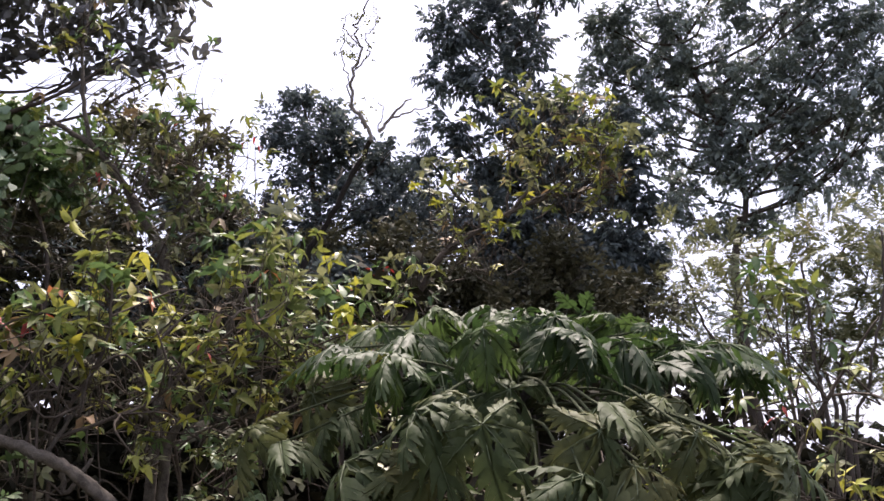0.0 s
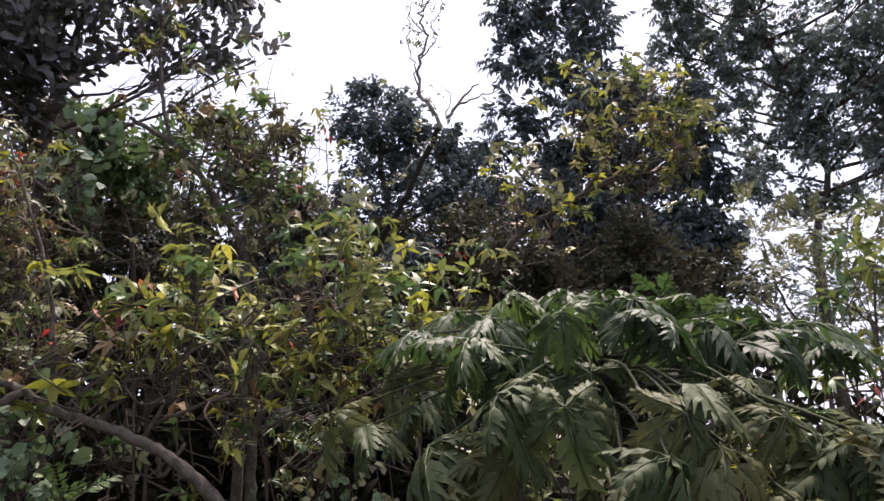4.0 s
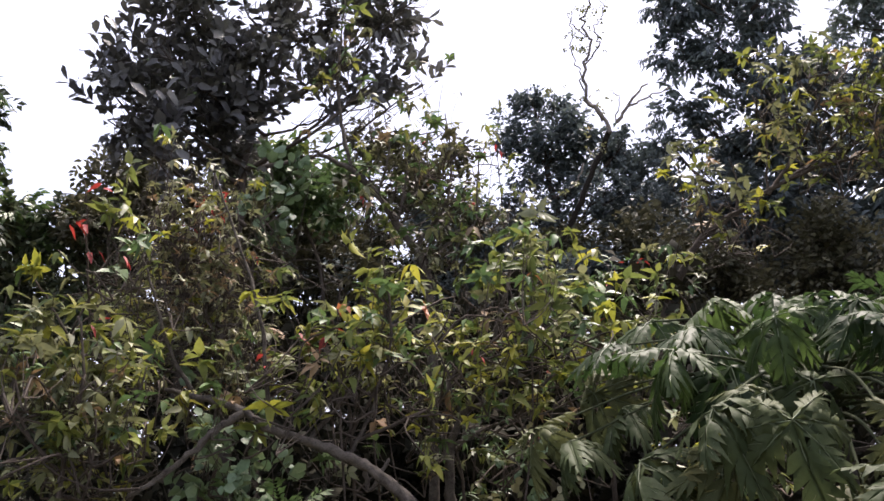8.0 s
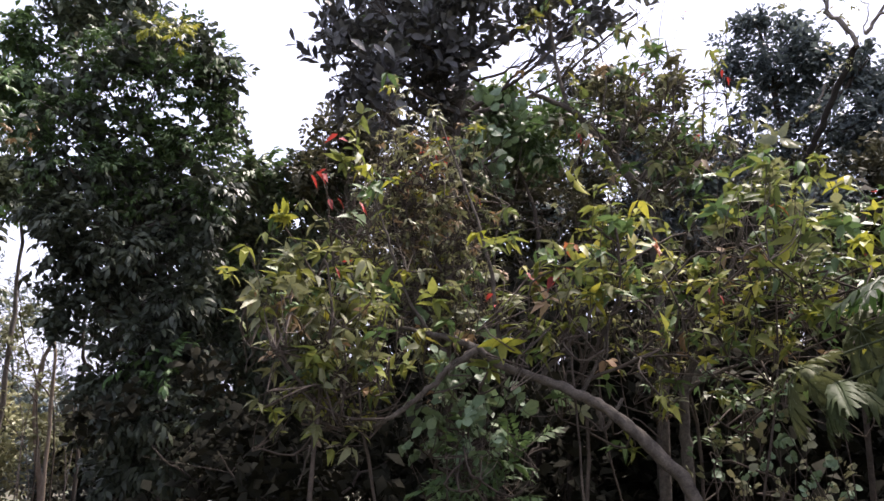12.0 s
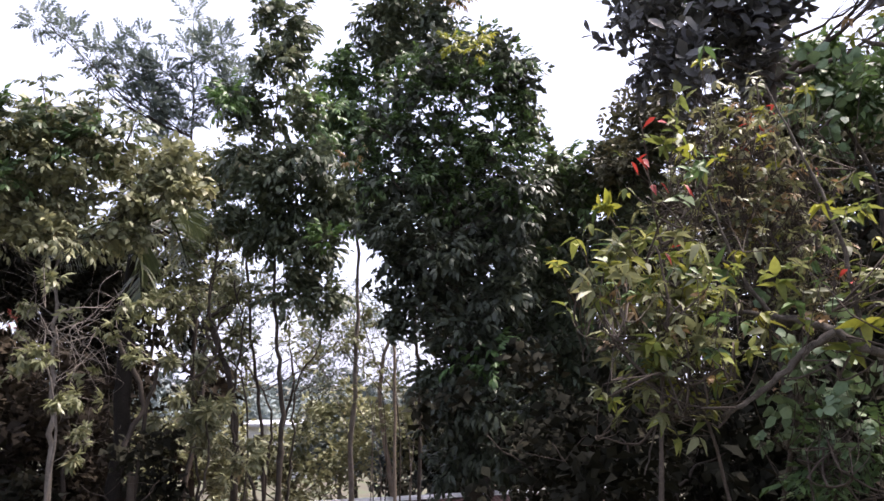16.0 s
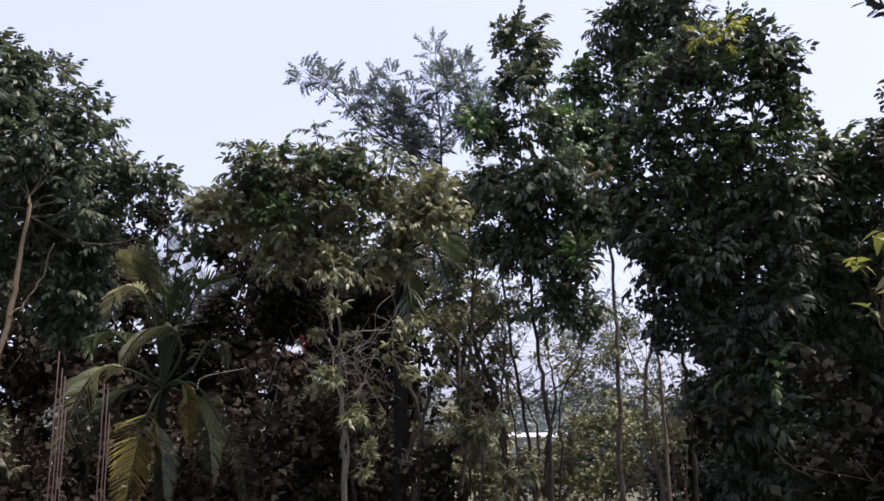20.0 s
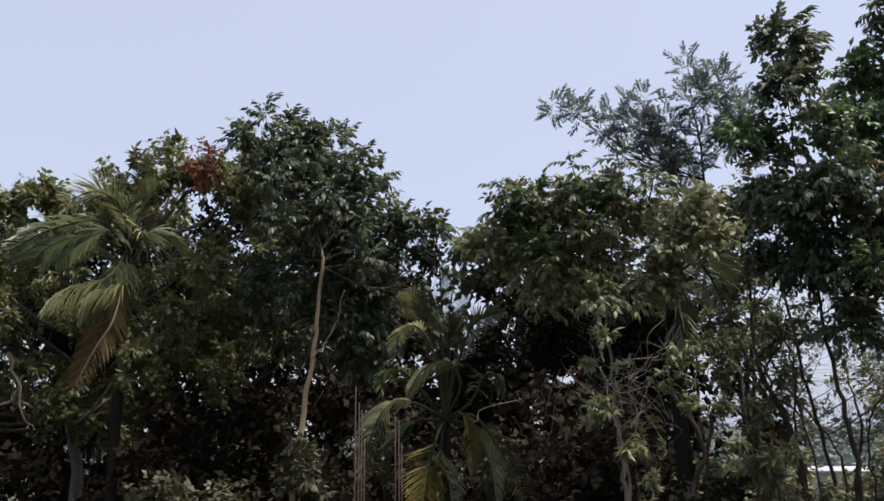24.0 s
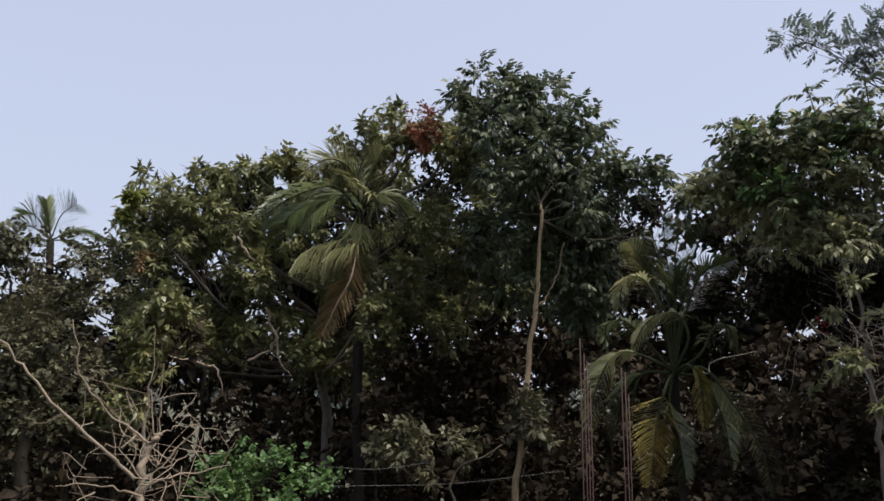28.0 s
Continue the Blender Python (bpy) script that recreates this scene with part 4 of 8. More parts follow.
tree("backing_tree", "mass of trees behind the front row, shade put into near-black leaves", below((-17.34, 1.98, 4.16)), (-17.34, 1.95, 5.58), LOBES, "coarse", 44, 0.43, LEAF_PAINTED_SHADE, BARK_DARK, 0.2, fill=0, twigs=2)

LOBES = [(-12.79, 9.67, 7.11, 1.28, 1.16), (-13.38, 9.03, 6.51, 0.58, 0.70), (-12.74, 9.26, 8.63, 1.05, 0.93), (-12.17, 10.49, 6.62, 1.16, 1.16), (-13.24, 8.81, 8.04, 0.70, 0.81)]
tree("backing_tree", "mass of trees behind the front row, shade put into near-black leaves", below((-12.94, 9.74, 4.16)), (-12.88, 9.82, 5.41), LOBES, "coarse", 44, 0.43, LEAF_PAINTED_SHADE, BARK_DARK, 0.15, fill=0, twigs=2)
LOBES = [(-11.96, 5.66, 10.11, 0.41, 0.41), (-11.92, 6.10, 9.68, 0.51, 0.51), (-12.25, 6.02, 8.92, 0.51, 0.51), (-12.28, 6.46, 8.07, 0.51, 0.51), (-12.61, 6.09, 7.56, 0.41, 0.41), (-12.32, 5.42, 9.54, 0.41, 0.41)]
tree("light_back_tree", "paler tree filling the space between two tall ones", below((-12.58, 6.64, 3.63)), (-12.52, 6.45, 7.07), LOBES, "pinnate", 60, 0.34, LEAF_MID, BARK_GREY, 0.06, up=0.15, fill=26)
LOBES = [(-26.94, 13.74, 3.14, 1.31, 0.87), (-27.25, 13.00, 2.33, 1.31, 0.87), (-26.56, 14.47, 3.66, 0.76, 0.54), (-25.96, 15.37, 2.53, 1.31, 1.09)]
tree("hazy_tree", "low trees beyond the gap, haze put into bluish leaves", below((-26.78, 13.92, 2.33)), (-26.80, 13.92, 2.53), LOBES, "coarse", 16, 0.8, LEAF_BLUE, BARK_GREY, 0.1, fill=0, twigs=2)

# ---- leaning branches with yellow-green leaf clusters ----
YOUNG_MIX = [(LEAF_FRESH, 0, 0.5), (LEAF_YELLOW, 0.5, 0.62), (LEAF_OLIVE, 0.62, 0.92), (LEAF_DRY, 0.92, 1.01)]
shrub("leaning_tree", "leaning bare-limbed tree with yellow-green leaf clusters", [
    ([below((-0.39, 6.99, 5.81)), *[(-0.34, 6.99, 5.97), (-0.21, 6.99, 6.28), (0.02, 7.00, 6.66), (0.34, 6.99, 6.87), (0.71, 6.96, 7.08), (1.09, 6.91, 7.22)]], 0.05, 0.014),
    ([(0.61, 6.97, 7.00), (0.88, 6.94, 7.36), (1.05, 6.92, 7.69), (1.23, 6.89, 8.09)], 0.018, 0.006), ([(0.71, 6.96, 7.08), (1.04, 6.92, 7.27), (1.31, 6.87, 7.50), (1.54, 6.83, 7.95)], 0.016, 0.006), ([(0.02, 7.00, 6.66), (0.13, 6.99, 6.87), (0.10, 7.00, 7.15)], 0.016, 0.006), ([(0.34, 6.99, 6.87), (0.37, 6.99, 7.15), (0.32, 6.99, 7.38)], 0.014, 0.005), ([(0.93, 6.93, 7.19), (1.29, 6.88, 7.22), (1.55, 6.82, 7.31)], 0.012, 0.005), ([(0.61, 6.97, 7.00), (0.65, 6.97, 7.54), (0.58, 6.97, 7.96)], 0.012, 0.005)],
    [(0.08, 6.90, 7.12, 0.25, 0.18), (0.32, 6.96, 7.34, 0.15, 0.13), (0.36, 6.79, 7.00, 0.25, 0.18), (0.18, 6.95, 6.81, 0.23, 0.13), (0.62, 6.81, 7.91, 0.25, 0.18), (1.19, 6.95, 8.18, 0.25, 0.20), (1.45, 6.63, 7.94, 0.23, 0.20), (0.83, 6.88, 7.74, 0.30, 0.18), (1.25, 6.78, 7.70, 0.30, 0.18), (1.57, 6.78, 7.70, 0.13, 0.30), (1.01, 6.71, 7.33, 0.28, 0.18), (1.39, 6.82, 7.31, 0.25, 0.18), (0.71, 6.80, 7.31, 0.23, 0.18), (0.50, 6.99, 6.82, 0.18, 0.13)], 150, 0.135, YOUNG_MIX, category="tree", whorls=(1, 3), r=0.006)
t = thing("forked_tree", "thin forked tree, nearly bare, a few hanging leaves on top", "tree")
trunk(t, [below((-1.82, 8.50, 5.97)), *[(-1.58, 8.38, 6.84), (-1.22, 8.27, 7.44), (-0.96, 8.12, 7.96), (-0.76, 8.02, 8.24)]], 0.036, 0.028, BARK_BLACK)
for pts, r in (([(-0.78, 7.96, 8.19), (-0.86, 7.95, 8.43), (-0.99, 7.93, 8.56), (-1.02, 7.93, 8.80), (-1.01, 7.93, 9.05), (-0.92, 7.94, 9.30), (-1.00, 7.93, 9.51), (-0.95, 7.94, 9.73), (-0.86, 7.95, 9.95)], 0.024), ([(-0.71, 7.96, 8.30), (-0.54, 7.98, 8.53), (-0.38, 7.99, 8.73)], 0.022), ([(-0.59, 7.97, 8.46), (-0.35, 7.99, 8.55), (-0.10, 8.00, 8.64)], 0.014), ([(-0.86, 7.95, 8.33), (-1.01, 7.93, 8.66), (-1.07, 7.92, 8.94), (-1.14, 7.91, 9.21), (-1.13, 7.92, 9.50), (-1.17, 7.91, 9.72)], 0.011), ([(-1.01, 7.93, 9.01), (-0.84, 7.95, 9.27), (-0.88, 7.95, 9.48), (-0.77, 7.96, 9.67), (-0.82, 7.95, 9.93)], 0.011), ([(-1.08, 7.92, 7.86), (-1.16, 7.91, 7.66), (-1.25, 7.90, 7.59)], 0.012), ([(-0.98, 7.94, 9.37), (-1.13, 7.92, 9.57), (-1.07, 7.92, 9.80)], 0.009), ([(-0.71, 7.96, 8.30), (-0.66, 7.97, 8.61), (-0.79, 7.96, 8.71)], 0.008)):
    part("limb", mesh_from("limb", *tube(bent(pts, 5, 0.012), r, r * 0.4, 6), BARK_GREY, True), t)
crown("crown", t, "tuft", [(-0.97, 7.84, 9.28, 0.13, 0.23), (-0.91, 7.92, 9.72, 0.14, 0.17), (-0.80, 7.80, 9.83, 0.14, 0.09), (-0.83, 7.87, 8.63, 0.08, 0.08), (-1.39, 7.74, 8.74, 0.11, 0.04), (-1.12, 7.87, 9.55, 0.09, 0.14), (-1.14, 7.74, 7.63, 0.14, 0.09), (-1.01, 7.84, 8.02, 0.11, 0.09)], 130, 0.15, LEAF_OLIVE, up=-0.4, ragged=0.7, clump=2)

# ---- light green trees between ----
t = shrub("light_green_tree", "light green tree with thin upright shoots and an arching mossy limb", [
    ([below((-2.37, 6.48, 6.03)), *[(-2.39, 6.47, 6.45), (-2.49, 6.44, 6.66), (-2.64, 6.38, 6.90), (-2.81, 6.31, 7.17), (-3.03, 6.22, 7.41), (-3.22, 6.12, 7.51), (-3.34, 6.06, 7.58)]], 0.05, 0.016),
    ([(-3.03, 6.22, 7.41), (-3.13, 6.17, 7.87), (-3.17, 6.15, 8.34), (-3.15, 6.16, 8.83), (-3.13, 6.17, 9.21)], 0.02, 0.006), ([(-2.49, 6.44, 6.66), (-2.21, 6.53, 7.09), (-2.16, 6.55, 7.54), (-2.21, 6.53, 8.01)], 0.016, 0.006), ([(-2.64, 6.38, 6.90), (-2.56, 6.41, 7.32), (-2.54, 6.42, 7.66), (-2.36, 6.48, 7.95)], 0.014, 0.005), ([(-2.44, 6.45, 6.55), (-1.97, 6.60, 6.87), (-1.93, 6.61, 7.20), (-1.90, 6.62, 7.65)], 0.014, 0.005), ([(-2.81, 6.31, 7.17), (-2.71, 6.35, 7.60), (-2.77, 6.33, 8.00)], 0.012, 0.005)],
    [(-3.04, 6.10, 8.68, 0.22, 0.25), (-3.10, 6.17, 8.22, 0.18, 0.25), (-2.27, 6.30, 7.77, 0.25, 0.16), (-1.99, 6.55, 7.90, 0.22, 0.15), (-2.51, 6.25, 7.45, 0.27, 0.20), (-2.18, 6.62, 7.49, 0.30, 0.25), (-1.91, 6.42, 7.05, 0.18, 0.23), (-2.71, 6.26, 7.82, 0.18, 0.25), (-2.87, 6.18, 7.22, 0.27, 0.20), (-2.38, 6.53, 7.03, 0.30, 0.23), (-2.10, 6.33, 6.65, 0.30, 0.18), (-2.69, 6.32, 6.81, 0.25, 0.20), (-3.14, 6.01, 7.69, 0.15, 0.20), (-3.09, 6.21, 9.16, 0.20, 0.20)], 145, 0.14, [(LEAF_FRESH, 0, 0.22), (LEAF_OLIVE, 0.22, 0.45), (LEAF_MID, 0.45, 0.75), (LEAF_UMBER, 0.75, 0.96), (LEAF_DRY, 0.96, 1.01)], category="tree", bark=BARK_LICHEN, whorls=(1, 3), r=0.006, red=0.012)

# ---- green saplings between the thicket and the tall tree ----
LOBES = [(-8.58, 7.64, 7.94, 0.37, 0.18), (-8.81, 7.63, 7.78, 0.33, 0.21), (-8.11, 7.96, 7.92, 0.25, 0.21), (-8.62, 7.77, 7.42, 0.49, 0.37), (-8.73, 7.32, 6.89, 0.41, 0.37), (-8.62, 8.09, 6.78, 0.57, 0.49), (-8.59, 7.27, 6.14, 0.49, 0.41), (-8.32, 7.97, 6.00, 0.57, 0.49), (-8.67, 7.54, 5.36, 0.57, 0.49), (-8.33, 8.28, 5.30, 0.57, 0.49), (-7.87, 8.09, 6.83, 0.41, 0.49), (-7.96, 8.34, 7.69, 0.33, 0.33), (-7.72, 8.33, 8.05, 0.33, 0.33), (-8.92, 7.85, 4.57, 0.66, 0.49)]
t = tree("sapling_tree", "dark green low tree with pinnate leaves", below((-8.82, 7.82, 3.56)), (-8.72, 7.78, 5.13), LOBES, "pinnate", 66, 0.36, LEAF_DARK, BARK_DARK, 0.1, up=0.3, ragged=0.4, clump=7)
crown("fresh_leafage", t, "pinnate", [(-8.36, 7.43, 7.92, 0.29, 0.11), (-8.58, 7.41, 7.70, 0.29, 0.16), (-7.93, 7.76, 7.86, 0.16, 0.14), (-8.33, 7.60, 7.34, 0.40, 0.29), (-8.48, 7.19, 6.67, 0.32, 0.24)], 90, 0.3, LEAF_MID, "fresh green pinnate leaves", up=0.4, clump=6)

# ---- tall trees farther round ----
LOBES = [(-9.08, 5.60, 9.27, 0.45, 0.27), (-8.89, 6.25, 9.52, 0.45, 0.24), (-8.26, 6.45, 9.24, 0.35, 0.27), (-9.31, 5.47, 8.82, 0.49, 0.35), (-8.68, 5.89, 8.70, 0.60, 0.42), (-8.53, 6.72, 8.82, 0.42, 0.42), (-9.26, 4.98, 8.14, 0.35, 0.35), (-9.04, 5.77, 8.05, 0.68, 0.42), (-8.50, 6.37, 7.93, 0.57, 0.42), (-8.29, 6.76, 8.34, 0.19, 0.35), (-9.16, 5.11, 7.50, 0.49, 0.35), (-8.99, 6.02, 7.35, 0.68, 0.42), (-8.32, 6.40, 7.18, 0.49, 0.42), (-9.58, 5.19, 6.96, 0.35, 0.35), (-8.79, 5.41, 6.54, 0.68, 0.42), (-8.58, 6.37, 6.53, 0.57, 0.42), (-9.28, 5.28, 6.21, 0.35, 0.35), (-9.12, 6.10, 5.95, 0.64, 0.42), (-8.30, 6.36, 5.82, 0.42, 0.42), (-9.23, 5.53, 5.54, 0.35, 0.27), (-8.61, 6.00, 5.23, 0.57, 0.35), (-8.47, 6.73, 5.25, 0.35, 0.38), (-8.50, 5.91, 4.58, 0.57, 0.30), (-8.98, 5.77, 4.86, 0.20, 0.30), (-8.55, 6.31, 4.08, 0.57, 0.42), (-9.06, 5.96, 3.91, 0.38, 0.45)]
t = tree("tall_green_tree", "tall dense tree, fine green above and hanging dull leaves below", below((-8.92, 6.49, 3.17)), (-8.96, 6.27, 5.56), LOBES[10:], "pinnate", 92, 0.33, LEAF_DULL, BARK_DARK, 0.15, up=0.15, grow=0.95, clump=15, ragged=0.25, fill=40)
crown("upper_leafage", t, "pinnate", LOBES[:13], 165, 0.23, LEAF_UPPER, "finer fresh green leaves", up=0.3, ragged=0.2, clump=9)
limbs(t, [(-8.96, 6.27, 5.56), (-9.01, 6.22, 6.81), (-9.02, 6.19, 8.03), (-9.04, 6.16, 8.87)], LOBES[:10], 0.04, BARK_DARK)
crown("inner_crown", t, "coarse", [(x, y, z, rx * 0.75, rz * 0.75) for x, y, z, rx, rz in LOBES[:10]], 90, 0.34, LEAF_DULL)
crown("young_growth", t, "pinnate", [(-8.22, 5.60, 9.33, 0.24, 0.10), (-8.39, 5.45, 9.24, 0.11, 0.07), (-8.10, 5.65, 9.15, 0.17, 0.08)], 240, 0.17, LEAF_YELLOW, "yellow young leaves at the top", clump=6)
crown("fresh_spray", t, "pinnate", [(-8.17, 5.83, 5.18, 0.36, 0.14), (-8.41, 5.67, 5.04, 0.19, 0.10), (-7.97, 5.94, 5.00, 0.21, 0.10)], 70, 0.3, LEAF_CREEPER, "bright green young leaves", up=0.2, clump=4)
LOBES = [(-11.71, 6.28, 11.11, 0.34, 0.43), (-11.59, 6.88, 11.24, 0.43, 0.34), (-10.95, 7.13, 11.06, 0.43, 0.28), (-11.81, 6.25, 10.62, 0.28, 0.34), (-11.45, 6.52, 10.39, 0.38, 0.34), (-11.40, 7.29, 10.78, 0.47, 0.38), (-11.11, 6.71, 11.49, 0.57, 0.28)]
t = tree("tall_green_tree", "tall dark tree rising behind the others", below((-13.16, 7.68, 3.95)), (-13.16, 7.60, 6.07), LOBES, "pinnate", 90, 0.34, LEAF_DARK, BARK_DEAD, 0.065, up=0.2, grow=1.0, clump=15)
crown("withered_top", t, "pinnate", [(-10.73, 7.02, 11.49, 0.37, 0.13), (-10.77, 7.27, 11.67, 0.37, 0.13)], 90, 0.3, LEAF_DRY, "orange-brown withered leaves at the top", clump=8)
LOBES = [(-11.20, 4.15, 10.33, 0.35, 0.30), (-11.24, 4.47, 10.04, 0.30, 0.30), (-11.08, 4.13, 9.58, 0.30, 0.30), (-11.42, 3.81, 9.08, 0.30, 0.27), (-11.00, 4.39, 8.88, 0.39, 0.30), (-11.57, 3.90, 8.32, 0.42, 0.39), (-10.83, 4.34, 8.11, 0.55, 0.39), (-10.89, 4.94, 8.13, 0.42, 0.39), (-11.27, 4.00, 7.55, 0.46, 0.39), (-11.25, 4.74, 7.46, 0.55, 0.39), (-10.64, 5.02, 7.47, 0.38, 0.39), (-11.26, 4.29, 6.97, 0.42, 0.30), (-10.82, 4.75, 6.69, 0.42, 0.39), (-11.49, 3.92, 7.14, 0.30, 0.22), (-10.83, 4.59, 6.17, 0.34, 0.30), (-10.84, 5.01, 6.11, 0.27, 0.22)]
t = tree("tall_green_tree", "slim tall tree with layered dark foliage", below((-11.23, 4.59, 3.14)), (-11.32, 4.38, 6.46), LOBES, "pinnate", 100, 0.33, LEAF_DARK, BARK_DARK, 0.05, up=0.2, ragged=0.35, grow=1.02, clump=15, mids=[(-11.25, 4.56, 3.62), (-11.25, 4.56, 4.44), (-11.30, 4.45, 5.44)])
crown("young_growth", t, "pinnate", [(-10.27, 4.53, 8.59, 0.36, 0.28), (-10.84, 3.47, 9.00, 0.24, 0.16), (-10.10, 4.66, 6.74, 0.24, 0.14), (-10.82, 3.34, 8.70, 0.21, 0.16)], 90, 0.26, LEAF_CREEPER, "lighter green young leaves", clump=8)
crown("withered_leafage", t, "pinnate", [(-10.11, 5.06, 8.09, 0.13, 0.16)], 60, 0.2, LEAF_DRY, "rusty withered leaves", clump=4)
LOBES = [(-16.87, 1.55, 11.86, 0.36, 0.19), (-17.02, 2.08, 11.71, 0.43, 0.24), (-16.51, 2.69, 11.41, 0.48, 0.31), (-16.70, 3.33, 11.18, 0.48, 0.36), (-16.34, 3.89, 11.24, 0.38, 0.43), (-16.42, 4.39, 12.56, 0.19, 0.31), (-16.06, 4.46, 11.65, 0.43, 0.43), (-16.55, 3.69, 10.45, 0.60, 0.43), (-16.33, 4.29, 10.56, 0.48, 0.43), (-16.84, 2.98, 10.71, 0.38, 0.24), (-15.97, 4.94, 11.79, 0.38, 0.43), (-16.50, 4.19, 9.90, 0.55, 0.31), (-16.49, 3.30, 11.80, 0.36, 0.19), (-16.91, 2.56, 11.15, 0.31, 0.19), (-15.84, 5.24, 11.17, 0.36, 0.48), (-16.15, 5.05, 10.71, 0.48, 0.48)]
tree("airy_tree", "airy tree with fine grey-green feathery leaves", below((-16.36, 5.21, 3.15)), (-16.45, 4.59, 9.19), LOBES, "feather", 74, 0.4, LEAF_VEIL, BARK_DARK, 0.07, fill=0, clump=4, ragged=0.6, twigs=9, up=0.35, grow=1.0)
LOBES = [(-10.45, 0.24, 7.66, 0.29, 0.17), (-10.59, 0.08, 7.47, 0.26, 0.23), (-10.29, 0.63, 7.55, 0.33, 0.20), (-10.45, 1.05, 7.74, 0.26, 0.23), (-10.27, 1.49, 7.76, 0.19, 0.23), (-10.75, 0.60, 7.31, 0.54, 0.26), (-10.09, 1.15, 7.34, 0.54, 0.26), (-10.30, 1.78, 7.56, 0.40, 0.26), (-10.13, 2.31, 7.46, 0.33, 0.26), (-10.72, 0.32, 6.94, 0.54, 0.33), (-10.15, 0.88, 6.83, 0.62, 0.33), (-10.44, 1.57, 6.98, 0.54, 0.33), (-10.06, 2.18, 6.98, 0.40, 0.33), (-10.73, 0.60, 6.49, 0.51, 0.26), (-10.10, 1.22, 6.38, 0.51, 0.26), (-10.28, 1.91, 6.48, 0.44, 0.26), (-10.07, 2.53, 7.18, 0.26, 0.26), (-10.62, 0.05, 7.13, 0.33, 0.19), (-10.36, -0.19, 7.09, 0.26, 0.17)]
t = tree("mixed_tree", "broad tree hung with creepers and dry twigs", below((-10.32, 1.42, 3.37)), (-10.35, 1.28, 6.15), LOBES, "pinnate", 62, 0.27, LEAF_DUSTY, BARK_GREY, 0.04, up=0.2, ragged=0.45, twigs=7, limb_bark=BARK_DARK, grow=0.95, clump=8, mids=[(-10.33, 1.39, 3.82), (-10.34, 1.34, 4.80), (-10.34, 1.30, 5.40)], fill=34)
crown("green_leafage", t, "pinnate", [(-10.24, 0.36, 7.46, 0.50, 0.26), (-10.44, 1.00, 7.54, 0.50, 0.21), (-9.92, 1.57, 7.50, 0.43, 0.21), (-10.34, 0.15, 7.24, 0.36, 0.21), (-10.10, 0.63, 6.92, 0.50, 0.28)], 80, 0.27, LEAF_MID, "glossy green leaves", up=0.35, ragged=0.4, clump=6)
for base, top in (((-10.20, 0.10, 7.48), (-10.21, -0.08, 8.02)), ((-10.17, 0.51, 7.50), (-10.18, 0.38, 8.00)), ((-10.01, 1.02, 7.57), (-10.03, 0.87, 8.30)), ((-9.93, 1.51, 7.66), (-9.94, 1.47, 8.42)), ((-10.19, 0.30, 7.42), (-10.20, 0.15, 7.78)), ((-9.96, 1.85, 7.62), (-9.94, 1.95, 7.99)), ((-10.05, 0.78, 7.49), (-10.06, 0.66, 7.91)), ((-10.08, 1.28, 7.61), (-10.09, 1.20, 8.06))):
    # an upright shoot with long leaf sprays standing out in tiers
    stem = bent([base, top], 7)
    part("shoot_stem", mesh_from("shoot_stem", *tube(stem, 0.012, 0.004, 5), BARK_DARK, True), t)
    turn = rng.uniform(0, 6.28, 1) + np.arange(13) * 2.4
    q = stem[np.minimum(len(stem) - 1, (np.arange(13) * len(stem) / 13).astype(int))]
    v, f = foliage("pinnate", q, np.stack([np.cos(turn), np.sin(turn), np.full(13, 0.45)], 1), np.linspace(0.4, 0.24, 13))
    part("shoot_leafage", mesh_from("shoot_leafage", v, f, LEAF_DARK), t, "long leaf sprays in tiers on an upright shoot", "stuff")

# ---- far group ----
LOBES = [(-11.60, -3.59, 9.30, 0.54, 0.32), (-11.80, -3.09, 9.12, 0.54, 0.36), (-11.90, -2.66, 9.11, 0.64, 0.36), (-12.09, -2.17, 8.84, 0.54, 0.36), (-11.86, -3.38, 8.76, 0.54, 0.41), (-12.19, -2.56, 8.31, 0.95, 0.59), (-12.44, -2.08, 7.69, 0.59, 0.68), (-12.22, -3.11, 7.81, 0.77, 0.59), (-12.53, -2.46, 7.00, 0.77, 0.50), (-12.46, -1.12, 7.98, 0.41, 0.23), (-12.57, -0.39, 7.64, 0.45, 0.18), (-12.37, -1.61, 8.18, 0.36, 0.36), (-12.55, -2.84, 6.39, 1.00, 0.54), (-12.30, -3.51, 7.02, 0.73, 0.54), (-12.62, -1.95, 6.90, 0.54, 0.54), (-12.69, -2.25, 6.11, 0.73, 0.54)]
t = tree("pale_trunk_tree", "tall dark green tree with a pale slender trunk", below((-11.37, -3.04, 3.09)), (-11.31, -2.56, 7.29), LOBES, "pinnate", 100, 0.29, LEAF_DARK, BARK_PALE, 0.056, up=0.25, ragged=0.2, grow=1.0, clump=16, limb_bark=BARK_DARK, reach=0.05, mids=[(-11.40, -3.01, 3.24), (-11.52, -2.91, 4.47), (-11.52, -2.74, 5.76), (-11.43, -2.65, 6.57)])
crown("front_leafage", t, "pinnate", [(-11.25, -2.84, 8.21, 0.48, 0.37), (-11.59, -2.41, 7.78, 0.48, 0.37), (-11.24, -2.07, 7.20, 0.40, 0.37), (-11.29, -3.12, 7.63, 0.40, 0.37), (-11.21, -2.49, 8.42, 0.48, 0.29), (-11.64, -1.98, 8.06, 0.37, 0.37), (-10.93, -3.36, 8.42, 0.37, 0.32)], 90, 0.28, LEAF_DARK, up=0.2, ragged=0.3, clump=14)
